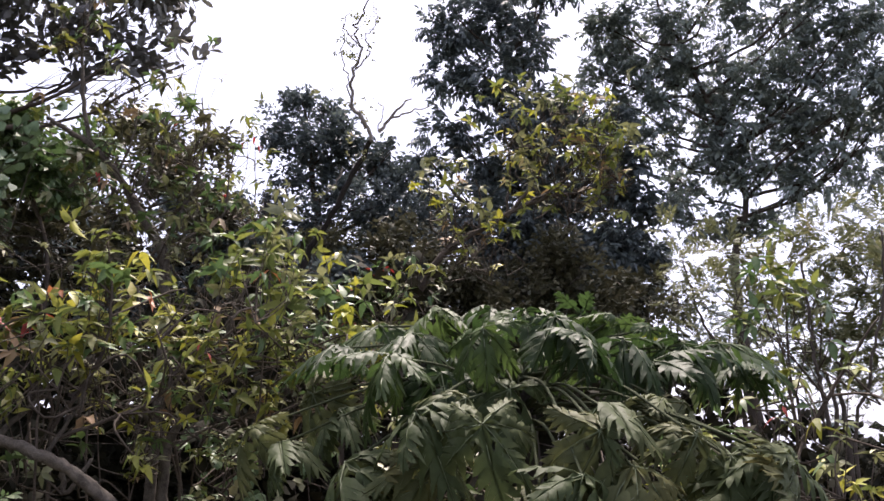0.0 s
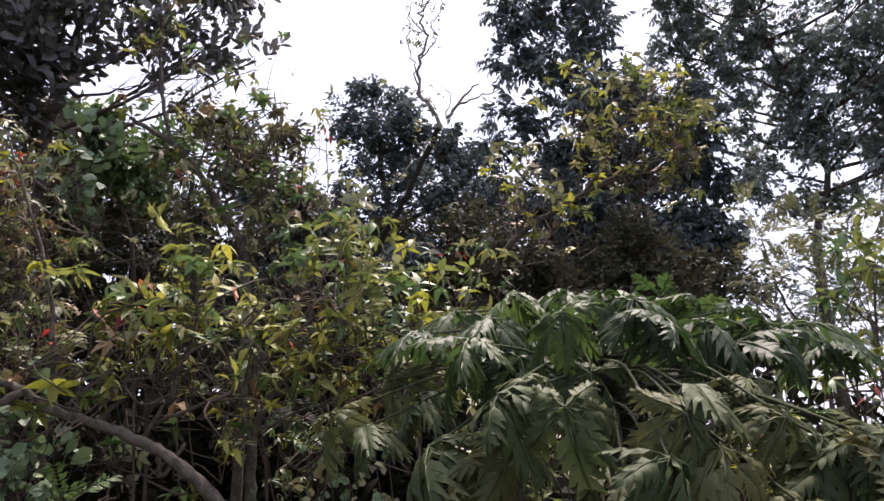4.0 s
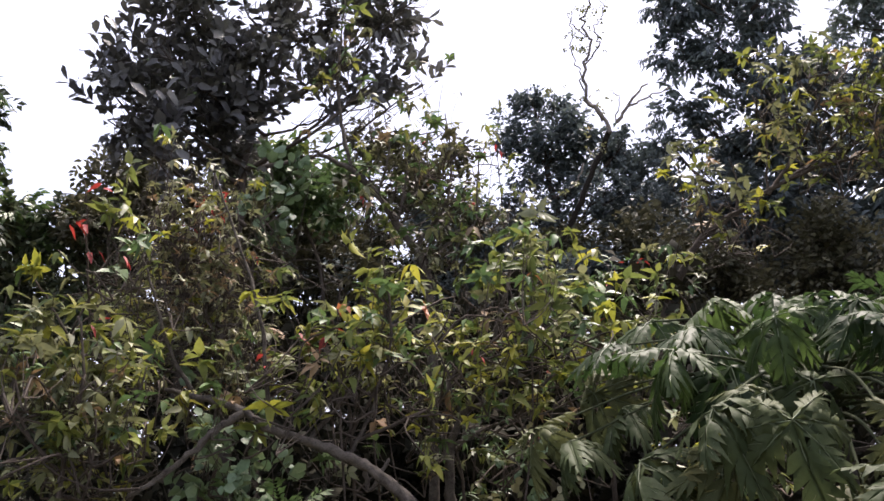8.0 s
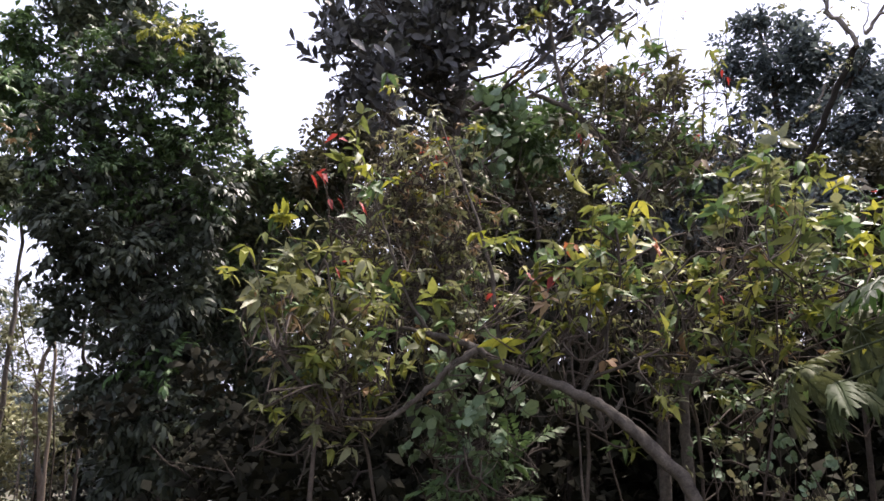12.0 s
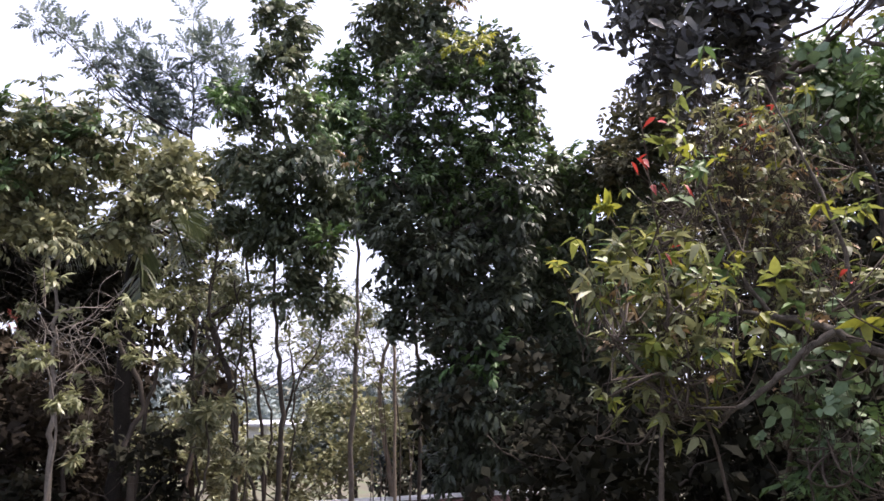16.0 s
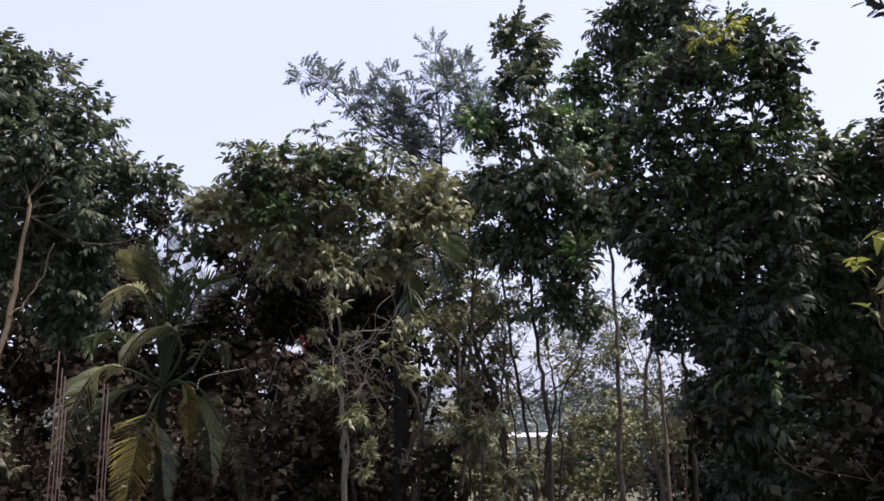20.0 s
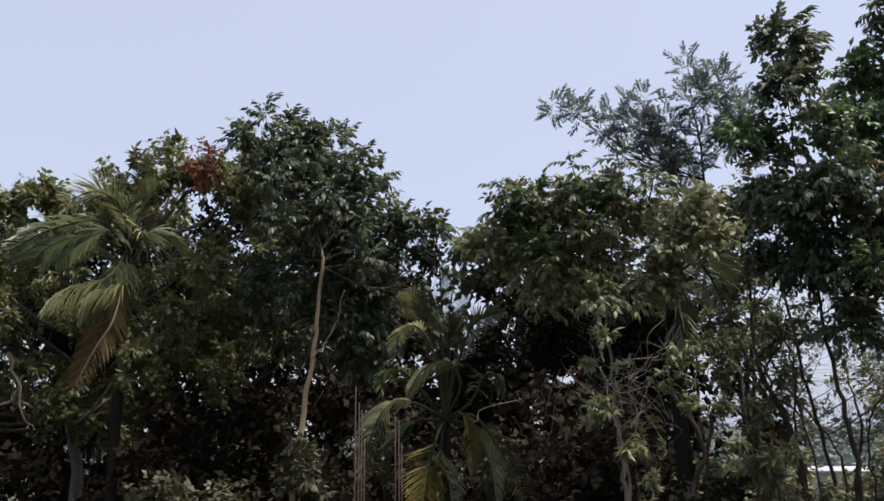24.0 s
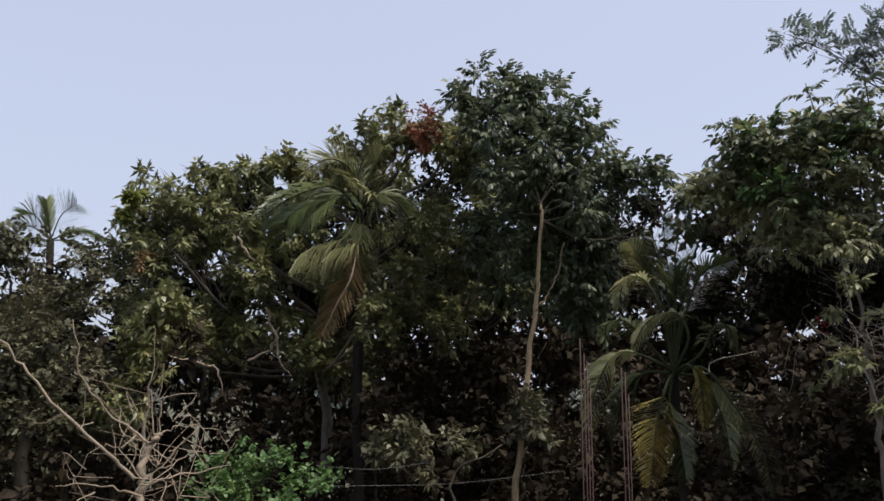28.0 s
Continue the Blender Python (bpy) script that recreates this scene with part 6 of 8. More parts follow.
shrub("thicket_shrub", "low olive shrub with brown leaves in front of the mossy branch", [([below((-3.29, 3.30, 4.57)), *[(-3.29, 3.31, 4.74), (-3.27, 3.33, 4.97), (-3.25, 3.34, 5.26), (-3.29, 3.30, 5.56)]], 0.02, 0.006), ([(-3.28, 3.32, 4.85), (-3.08, 3.49, 5.03), (-3.01, 3.54, 5.30)], 0.012, 0.005), ([(-3.29, 3.31, 4.74), (-3.43, 3.16, 4.97), (-3.49, 3.10, 5.25)], 0.012, 0.005)],
    [(-3.43, 3.17, 5.31, 0.17, 0.13), (-3.37, 3.33, 5.45, 0.15, 0.13), (-3.40, 3.11, 5.07, 0.15, 0.12), (-3.30, 3.36, 5.03, 0.20, 0.13), (-3.11, 3.41, 5.17, 0.15, 0.13), (-3.38, 3.35, 4.85, 0.17, 0.10), (-3.16, 3.35, 5.44, 0.10, 0.12), (-3.04, 3.53, 5.33, 0.10, 0.13), (-3.50, 3.09, 5.36, 0.10, 0.10)], 58, 0.14, OLIVE_MIX, red=0.02, single=120)
shrub("thicket_shrub", "low dense shrub in the shade of the thicket", [([below((-1.91, 5.66, 4.46)), *[(-1.83, 5.69, 4.53), (-1.92, 5.67, 5.02), (-1.99, 5.62, 5.35)]], 0.016, 0.008), ([(-1.88, 5.68, 4.86), (-1.67, 5.74, 5.02), (-1.75, 5.72, 4.73), (-1.51, 5.78, 4.53)], 0.01, 0.005)],
    [(-2.22, 5.87, 5.21, 0.55, 0.23), (-1.49, 6.09, 5.11, 0.55, 0.23), (-2.01, 5.96, 4.82, 0.69, 0.23), (-1.32, 6.13, 4.72, 0.55, 0.23), (-1.13, 6.14, 5.33, 0.37, 0.18)], 36, 0.12, DARK_MIX, red=0.02)
shrub("thicket_shrub", "yellow-green shrub with leaves in layers at the thicket's end", [([below((-2.18, 4.49, 4.60)), *[(-2.19, 4.49, 4.89), (-2.27, 4.45, 5.39), (-2.33, 4.42, 5.71)]], 0.018, 0.006), ([(-2.20, 4.49, 4.95), (-2.00, 4.58, 5.41), (-1.99, 4.58, 5.81), (-2.04, 4.56, 6.09)], 0.014, 0.005), ([(-2.19, 4.49, 4.89), (-1.64, 4.72, 5.22), (-1.73, 4.69, 5.56)], 0.012, 0.005)],
    [(-2.28, 4.44, 5.52, 0.18, 0.13), (-2.36, 4.48, 5.27, 0.15, 0.13), (-2.06, 4.47, 5.96, 0.18, 0.13), (-1.95, 4.65, 5.83, 0.18, 0.15), (-1.97, 4.53, 5.53, 0.22, 0.15), (-1.83, 4.76, 5.60, 0.17, 0.13), (-2.10, 4.42, 5.20, 0.20, 0.13), (-1.83, 4.67, 5.25, 0.20, 0.13), (-2.27, 4.45, 4.95, 0.18, 0.13), (-2.00, 4.70, 4.96, 0.22, 0.13), (-1.28, 4.74, 5.77, 0.22, 0.15), (-1.08, 4.92, 5.96, 0.18, 0.18), (-1.49, 4.71, 5.49, 0.22, 0.15), (-1.19, 4.99, 5.60, 0.22, 0.15), (-1.30, 4.71, 5.22, 0.22, 0.15), (-1.62, 4.74, 4.96, 0.18, 0.11)], 85, 0.145, FRESH_MIX, red=0.02, single=120)
shrub("thicket_shrub", "shrub with narrow green and reddish leaves beside the papaya", [([below((1.85, 4.20, 4.57)), *[(1.86, 4.20, 4.62), (1.87, 4.20, 5.02), (1.82, 4.18, 5.44)]], 0.02, 0.006), ([(1.87, 4.20, 4.85), (2.03, 4.12, 5.13), (2.25, 3.95, 5.52)], 0.015, 0.005)],
    [(1.85, 4.14, 5.56, 0.13, 0.07), (1.99, 4.14, 4.96, 0.20, 0.13), (2.16, 4.06, 4.85, 0.20, 0.13), (2.23, 3.93, 5.64, 0.10, 0.07), (1.76, 4.23, 5.20, 0.13, 0.07), (2.23, 4.01, 5.12, 0.17, 0.13), (1.91, 4.17, 5.17, 0.10, 0.07)], 30, 0.135, FRESH_MIX, red=0.04)
shrub("thicket_shrub", "pale green shrub below the papaya crown", [([below((-0.01, 4.38, 4.41)), *[(-0.01, 4.39, 4.49), (-0.01, 4.40, 4.72)]], 0.02, 0.008)],
    [(-0.07, 4.60, 4.69, 0.30, 0.13), (0.15, 4.60, 4.78, 0.20, 0.13), (1.40, 4.38, 4.73, 0.30, 0.13)], 60, 0.13, FRESH_MIX, red=0.0)
shrub("broad_leaved_shrub", "shrub with broad rounded grey-green leaves", [([below((-2.82, 4.18, 3.97)), *[(-2.86, 4.20, 4.19), (-2.89, 4.21, 4.59)]], 0.016, 0.008)],
    [(-2.84, 4.19, 4.84, 0.14, 0.06), (-2.72, 4.26, 4.65, 0.14, 0.11), (-2.93, 4.13, 4.64, 0.13, 0.09), (-2.95, 4.11, 4.46, 0.13, 0.09)], 66, 0.185, [(LEAF_BROAD, 0, 1.01)], kind="round", whorls=(1, 2), single=100)
shrub("broad_leaved_shrub", "low shrub with small pale rounded leaves in the shade", [([below((-1.19, 5.22, 4.01)), *[(-1.20, 5.23, 4.17), (-1.24, 5.24, 4.33)]], 0.012, 0.005)],
    [(-1.43, 5.21, 4.32, 0.24, 0.10), (-1.12, 5.26, 4.30, 0.22, 0.10), (-0.93, 5.30, 4.44, 0.20, 0.12), (-1.52, 5.20, 4.48, 0.12, 0.10), (-1.23, 5.26, 4.50, 0.16, 0.08)], 44, 0.12, [(LEAF_BROAD, 0, 0.5), (LEAF_PALE, 0.5, 1.01)], kind="round", whorls=(1, 3))
shrub("broad_leaved_shrub", "twigs with broad grey-green leaves rising from the thicket", [([below((-3.69, 6.00, 3.87)), *[(-3.71, 6.01, 5.51), (-3.61, 5.92, 6.31), (-3.54, 5.78, 6.89)]], 0.018, 0.006)],
    [(-3.53, 5.76, 6.94, 0.13, 0.13), (-3.61, 5.92, 6.31, 0.10, 0.13), (-3.41, 5.86, 6.85, 0.10, 0.08)], 14, 0.26, [(LEAF_BROAD, 0, 1.01)], kind="round", whorls=(1, 3))

shrub("dry_spray", "fine half-dry sprays of tiny leaves on thin pale twigs", [([below((-3.23, 4.77, 4.03)), *[(-3.26, 4.81, 4.80), (-3.29, 4.76, 5.37), (-3.29, 4.67, 5.86)]], 0.014, 0.005), ([(-3.28, 4.79, 5.05), (-3.59, 4.53, 5.53), (-3.83, 4.29, 5.84)], 0.008, 0.004), ([(-3.28, 4.79, 5.05), (-2.79, 5.04, 5.38), (-2.29, 5.22, 5.62)], 0.008, 0.004)],
      [(-3.55, 4.34, 5.34, 0.48, 0.20), (-3.11, 4.62, 5.43, 0.28, 0.24), (-3.86, 4.11, 5.17, 0.40, 0.24), (-3.32, 4.41, 5.86, 0.32, 0.32), (-2.87, 4.75, 5.51, 0.32, 0.20), (-3.55, 4.37, 5.03, 0.40, 0.20), (-2.46, 4.98, 5.20, 0.36, 0.20), (-1.88, 5.18, 5.36, 0.48, 0.24)], 70, 0.075, [(LEAF_PALE, 0, 0.5), (LEAF_OLIVE, 0.5, 0.8), (LEAF_DRY, 0.8, 1.01)], whorls=(2, 5), r=0.005)
shrub("dry_spray", "tall thin bare shoots with a few small leaves", [([below((-2.91, 6.57, 4.40)), *[(-2.93, 6.50, 5.76), (-3.04, 6.32, 6.46)]], 0.012, 0.006)],
      [(-3.89, 5.40, 7.05, 0.20, 0.25), (-4.31, 5.20, 6.77, 0.30, 0.25), (-3.42, 5.84, 6.63, 0.30, 0.25), (-2.62, 6.20, 6.72, 0.30, 0.25), (-1.46, 6.57, 6.62, 0.25, 0.20), (-2.22, 6.45, 6.33, 0.41, 0.20), (-4.61, 5.15, 6.12, 0.30, 0.25)], 90, 0.11, [(LEAF_FRESH, 0, 0.6), (LEAF_OLIVE, 0.6, 1.01)], whorls=(1, 3), r=0.005)

t = thing("fern_shrub", "dark green feathery fern-like shrub in the shade", "fern")
trunk(t, [below((-2.68, 4.27, 3.97)), (-2.69, 4.29, 4.13), (-2.73, 4.29, 4.36)], 0.014, 0.006, BARK_TWIG, "stem")
crown("leafage", t, "feather", [(-2.80, 4.26, 4.41, 0.15, 0.08), (-2.64, 4.35, 4.46, 0.13, 0.07), (-2.85, 4.22, 4.29, 0.13, 0.09), (-2.67, 4.32, 4.29, 0.16, 0.09), (-2.72, 4.28, 4.19, 0.18, 0.09)], 75, 0.3, LEAF_MID, up=0.0, ragged=0.5, clump=4)

papaya("papaya_tree", "papaya tree with a wide crown of deeply lobed leaves", below((0.33, 3.54, 4.61)), (0.37, 3.53, 5.08),
       [(-0.02, 3.61, 5.47), (0.17, 3.12, 5.31), (-0.13, 3.43, 5.33), (-0.46, 3.61, 5.30), (-0.21, 3.14, 5.20), (0.39, 3.58, 5.47), (0.39, 4.22, 5.33), (0.47, 3.18, 5.37), (0.57, 3.08, 5.27), (0.83, 3.71, 5.46), (0.76, 3.24, 5.28), (0.97, 3.59, 5.39), (1.02, 3.27, 5.27), (1.29, 3.60, 5.32), (0.88, 3.22, 5.19), (0.10, 3.93, 5.37), (0.53, 4.09, 5.37), (-0.00, 3.25, 5.14), (0.26, 3.99, 5.55), (0.73, 4.03, 5.53), (-0.32, 3.91, 5.45), (1.35, 3.48, 5.21), (0.81, 3.95, 5.28), (0.29, 4.13, 5.29)],
       [(-0.09, 2.86, 4.96), (0.14, 2.66, 4.91), (0.09, 2.96, 5.02), (-0.36, 3.05, 4.78), (-0.44, 3.44, 5.00), (0.52, 2.61, 4.89), (0.44, 2.52, 4.75), (0.62, 2.59, 4.77), (0.87, 2.72, 4.88), (0.97, 2.69, 4.81), (-0.06, 3.27, 4.81), (0.95, 3.11, 5.02), (1.10, 2.64, 4.82), (1.12, 2.63, 4.72), (-0.66, 3.30, 4.86)])
t = thing("prop_pole", "thin pale bamboo pole standing under the papaya", "pole")
part("cane", mesh_from("cane", *tube(bent([below((0.31, 3.25, 4.63)), (0.31, 3.25, 4.71), (0.32, 3.25, 4.89)], 4), 0.009, 0.008, 6), BARK_DEAD, True), t)


def coloured_leaves(parent, points, meshes, size=0.14, each=3):
    """Small tufts of coloured young leaves at shoot tips, each leaf a part."""
    for q in points:
        for k in range(each):
            ob = part("red_leaf" if meshes is RED_LEAVES else "orange_leaf", meshes[k % 3], parent, "bright red young leaf" if meshes is RED_LEAVES else "orange young leaf")
            ob.matrix_basis = pose(*(np.array(q) + rng.normal(0, 0.025, 3)), rng.uniform(-60, 0), rng.uniform(-30, 30), rng.uniform(0, 360)) @ Matrix.Scale(size * rng.uniform(0.8, 1.15), 4)


ORANGE_LEAVES = [mesh_from("orange_leaf", *leaf(1.0, w, d, 0.3, "blade"), LEAF_ORANGE) for w, d in ((0.34, 0.2), (0.4, 0.4), (0.3, 0.1))]
t = shrub("tall_shoot", "tall bare shoot with a few red and green leaves", [([below((-3.48, 3.74, 4.11)), *[(-3.51, 3.76, 5.07), (-3.53, 3.67, 5.56), (-3.52, 3.55, 6.05), (-3.48, 3.44, 6.41)]], 0.014, 0.004), ([(-3.53, 3.72, 5.28), (-3.65, 3.56, 5.59), (-3.76, 3.38, 5.88)], 0.008, 0.004), ([(-3.53, 3.63, 5.74), (-3.43, 3.67, 5.92), (-3.35, 3.68, 6.10)], 0.008, 0.004)],
          [(-3.49, 3.44, 6.37, 0.04, 0.04), (-3.35, 3.68, 6.08, 0.09, 0.07), (-3.51, 3.54, 6.09, 0.05, 0.05), (-3.62, 3.59, 5.59, 0.07, 0.07)], 16, 0.15, FRESH_MIX, whorls=(1, 2))
coloured_leaves(t, [(-3.43, 3.48, 6.41), (-3.51, 3.50, 6.18), (-3.55, 3.47, 6.17), (-3.49, 3.58, 6.04), (-3.37, 3.69, 6.01)], RED_LEAVES, 0.09, 2)
crown("yellow_tuft", t, "whorl", [(-3.76, 3.37, 5.89, 0.06, 0.03)], 300, 0.1, LEAF_YELLOW, "tuft of yellow young leaves", clump=3)
t = shrub("tall_shoot", "thin shoots tipped with red leaves above the thicket", [([below((-0.46, 7.17, 4.39)), *[(-0.48, 7.12, 5.77), (-0.51, 7.05, 6.18), (-0.53, 6.98, 6.49)]], 0.012, 0.004), ([(-0.48, 7.10, 5.87), (-0.74, 7.05, 6.07), (-0.85, 7.00, 6.27)], 0.008, 0.004)],
          [(-0.53, 6.99, 6.43, 0.08, 0.06), (-0.85, 6.99, 6.32, 0.13, 0.10), (-0.33, 7.04, 6.28, 0.16, 0.10)], 14, 0.13, DARK_MIX, whorls=(1, 2))
coloured_leaves(t, [(-0.53, 6.98, 6.50), (-0.49, 6.98, 6.49), (-0.82, 6.99, 6.30), (-0.89, 6.98, 6.31)], RED_LEAVES, 0.08, 2)
t = shrub("tall_shoot", "slender shoots with scattered red leaves", [([below((-1.84, 7.77, 4.35)), *[(-1.87, 7.69, 5.96), (-1.87, 7.44, 7.05), (-1.86, 7.17, 7.82)]], 0.012, 0.004)],
          [(-1.87, 7.20, 7.74, 0.08, 0.12), (-1.93, 7.31, 7.42, 0.17, 0.17), (-1.83, 7.45, 7.06, 0.17, 0.17)], 16, 0.14, FRESH_MIX, whorls=(1, 3))
coloured_leaves(t, [(-1.86, 7.18, 7.81), (-1.94, 7.13, 7.86), (-2.14, 7.28, 7.34)], RED_LEAVES, 0.08, 2)
t = shrub("tall_shoot", "thin shoots with orange and red young leaves", [([below((-2.17, 4.28, 4.37)), *[(-2.18, 4.29, 4.97), (-2.19, 4.25, 5.37), (-2.18, 4.21, 5.69)]], 0.012, 0.004), ([below((-1.20, 5.02, 4.32)), *[(-1.17, 5.04, 4.98), (-1.15, 4.99, 5.56), (-1.12, 4.92, 5.96)]], 0.012, 0.004)],
          [(-2.26, 4.39, 5.70, 0.06, 0.04), (-1.08, 4.74, 5.88, 0.07, 0.05), (-2.49, 4.30, 5.53, 0.07, 0.05), (-2.65, 4.24, 5.39, 0.07, 0.05)], 18, 0.15, FRESH_MIX, whorls=(1, 3))
coloured_leaves(t, [(-2.22, 4.29, 5.73), (-1.06, 4.64, 5.91), (-1.76, 4.49, 5.72)], ORANGE_LEAVES, 0.1)
coloured_leaves(t, [(-2.45, 4.21, 5.54), (-2.61, 4.14, 5.37), (-1.45, 4.63, 5.44)], RED_LEAVES, 0.08, 2)
t = shrub("tall_shoot", "slim stem with bright red leaf beside the papaya", [([below((1.57, 3.88, 4.46)), *[(1.60, 3.88, 4.69), (1.63, 3.87, 5.03)]], 0.008, 0.003)], [(1.62, 3.87, 5.00, 0.04, 0.03), (1.68, 3.85, 4.90, 0.06, 0.04)], 8, 0.14, FRESH_MIX, whorls=(1, 2))
coloured_leaves(t, [(1.62, 3.87, 5.05)], RED_LEAVES, 0.08, 2)

# ---- dead shrub, creeper, rods and wires by the far group ----
t = thing("dead_shrub", "leafless dead shrub with pale bare stems", "shrub")
base = (-6.55, -5.38, 3.64)
trunk(t, [below(base), base, *[(-6.57, -5.41, 3.88), (-6.63, -5.38, 4.19), (-6.68, -5.32, 4.29)]], 0.042, 0.024, BARK_DEAD)
for pts, r in (([(-6.46, -5.39, 3.90), (-6.34, -5.55, 4.08), (-6.09, -5.86, 4.46), (-5.84, -6.11, 4.85), (-5.66, -6.27, 5.14), (-5.43, -6.44, 5.43)], 0.03), ([(-6.64, -5.37, 4.19), (-6.45, -5.61, 4.40), (-6.24, -5.85, 4.76), (-6.13, -5.94, 5.35)], 0.022), ([(-6.73, -5.42, 4.23), (-6.70, -5.48, 4.65), (-6.70, -5.47, 4.98), (-6.69, -5.46, 5.33)], 0.014), ([(-6.67, -5.34, 4.26), (-6.68, -5.35, 4.65), (-6.69, -5.33, 4.97)], 0.012), ([(-6.12, -5.97, 4.48), (-6.00, -6.09, 4.41), (-5.90, -6.19, 4.48)], 0.01),
               ([(-6.24, -5.84, 4.35), (-6.25, -5.84, 4.55), (-6.26, -5.83, 4.71)], 0.008), ([(-6.41, -5.28, 3.86), (-6.65, -4.99, 3.94), (-6.89, -4.66, 4.01)], 0.02), ([(-6.68, -5.32, 4.29), (-6.79, -5.19, 4.36), (-7.00, -4.89, 4.33)], 0.014), ([(-6.41, -5.27, 3.76), (-6.20, -5.53, 3.87), (-5.95, -5.80, 3.89)], 0.016), ([(-6.58, -5.38, 3.78), (-6.76, -5.21, 4.13), (-6.88, -5.06, 4.34)], 0.016), ([(-6.73, -5.25, 4.13), (-6.87, -5.08, 4.28), (-6.90, -5.04, 4.41)], 0.01), ([(-6.43, -5.60, 4.09), (-6.42, -5.65, 4.35), (-6.40, -5.67, 4.47)], 0.008),
               ([(-6.49, -5.35, 3.90), (-6.39, -5.51, 4.15), (-6.26, -5.65, 4.20), (-6.12, -5.77, 3.92)], 0.012), ([(-6.51, -5.49, 3.94), (-6.54, -5.49, 4.24), (-6.44, -5.63, 4.55), (-6.30, -5.79, 4.96)], 0.008), ([(-6.63, -5.34, 3.93), (-6.82, -5.12, 4.08), (-6.94, -4.96, 4.18)], 0.012), ([(-6.19, -5.84, 3.86), (-6.15, -5.91, 4.01), (-6.18, -5.89, 4.15)], 0.008)):
    line = bent(pts, 5, 0.012)
    part("branch", mesh_from("branch", *tube(line, r * 0.62, r * 0.2, 6), BARK_DEAD, True), t)
fine = []
for _ in range(40):
    b = np.array((-6.70, -5.29, 4.13)) + rng.normal(0, 0.28, 3)
    fine.append(tube(bent([b, b + rng.normal(0, 0.15, 3), b + rng.normal(0, 0.3, 3) + np.array([0, 0, 0.12])], 3), 0.006, 0.002, 4))
v, f = joined(fine)
part("twig_mass", mesh_from("twig_mass", v, f, BARK_DEAD), t, kind="stuff")
LOBES = [(-8.06, -5.01, 3.74, 0.72, 0.29), (-7.85, -5.37, 3.87, 0.33, 0.20), (-8.33, -4.53, 3.73, 0.33, 0.20), (-8.11, -4.98, 4.04, 0.39, 0.13), (-7.76, -5.43, 3.58, 0.39, 0.26)]
t = thing("creeper_mound", "mound of bright green creeper with round leaves", "creeper")
crown("leafage", t, "round", LOBES, 260, 0.12, LEAF_CREEPER, up=0.4, clump=5)
limbs(t, [below(LOBES[0]), LOBES[0][:3]], LOBES, 0.015, STEM_GREEN)

# ---- shed with a rusty corrugated roof ----
def rusty_sheet():
    mat, n, l, bsdf = node_material("rusty_sheet_iron")
    co = n.new("ShaderNodeTexCoord")
    mp = n.new("ShaderNodeMapping")
    mp.inputs["Scale"].default_value = (7, 0.7, 1)
    l.new(co.outputs["Object"], mp.inputs[0])
    a = n.new("ShaderNodeTexNoise")
    a.inputs["Scale"].default_value, a.inputs["Detail"].default_value = 1.6, 7
    l.new(mp.outputs[0], a.inputs["Vector"])
    info = n.new("ShaderNodeObjectInfo")
    ad = n.new("ShaderNodeMath")
    ad.operation = "MULTIPLY_ADD"
    ad.inputs[1].default_value, ad.inputs[2].default_value = 0.2, -0.1
    l.new(info.outputs["Random"], ad.inputs[0])
    su = n.new("ShaderNodeMath")
    l.new(a.outputs[0], su.inputs[0])
    l.new(ad.outputs[0], su.inputs[1])
    r = ramp(n, [(0.3, (0.055, 0.027, 0.025)), (0.52, (0.105, 0.048, 0.042)), (0.64, (0.15, 0.085, 0.075)), (0.72, (0.36, 0.34, 0.34))])
    l.new(su.outputs[0], r.inputs[0])
    l.new(r.outputs[0], bsdf.inputs["Base Color"])
    bsdf.inputs["Roughness"].default_value, bsdf.inputs["Metallic"].default_value = 0.6, 0.15
    return mat


def zinc():
    mat, n, l, bsdf = node_material("weathered_zinc")
    a = n.new("ShaderNodeTexNoise")
    a.inputs["Scale"].default_value, a.inputs["Detail"].default_value = 5, 7
    r = ramp(n, [(0.35, (0.3, 0.3, 0.31)), (0.65, (0.52, 0.53, 0.55))])
    l.new(a.outputs[0], r.inputs[0])
    l.new(r.outputs[0], bsdf.inputs["Base Color"])
    bsdf.inputs["Roughness"].default_value, bsdf.inputs["Metallic"].default_value = 0.5, 0.4
    return mat


def plain(name, col, rough=0.8, scale=3.0, spread=0.25):
    mat, n, l, bsdf = node_material(name)
    a = n.new("ShaderNodeTexNoise")
    a.inputs["Scale"].default_value, a.inputs["Detail"].default_value = scale, 8
    r = ramp(n, [(0.3, [c * (1 - spread) for c in col]), (0.7, [min(1, c * (1 + spread)) for c in col])])
    l.new(a.outputs[0], r.inputs[0])
    l.new(r.outputs[0], bsdf.inputs["Base Color"])
    bsdf.inputs["Roughness"].default_value = rough
    return mat


SHEET, ZINC = rusty_sheet(), zinc()
BRICK_WALL = plain("mud_wall", (0.2, 0.15, 0.11))
WHITEWASH = plain("whitewashed_wall", (0.62, 0.62, 0.6), 0.85, 1.5, 0.15)
RUST = plain("rusty_steel", (0.045, 0.022, 0.018), 0.75, 20, 0.4)
WIRE = plain("wire", (0.05, 0.05, 0.05), 0.5)


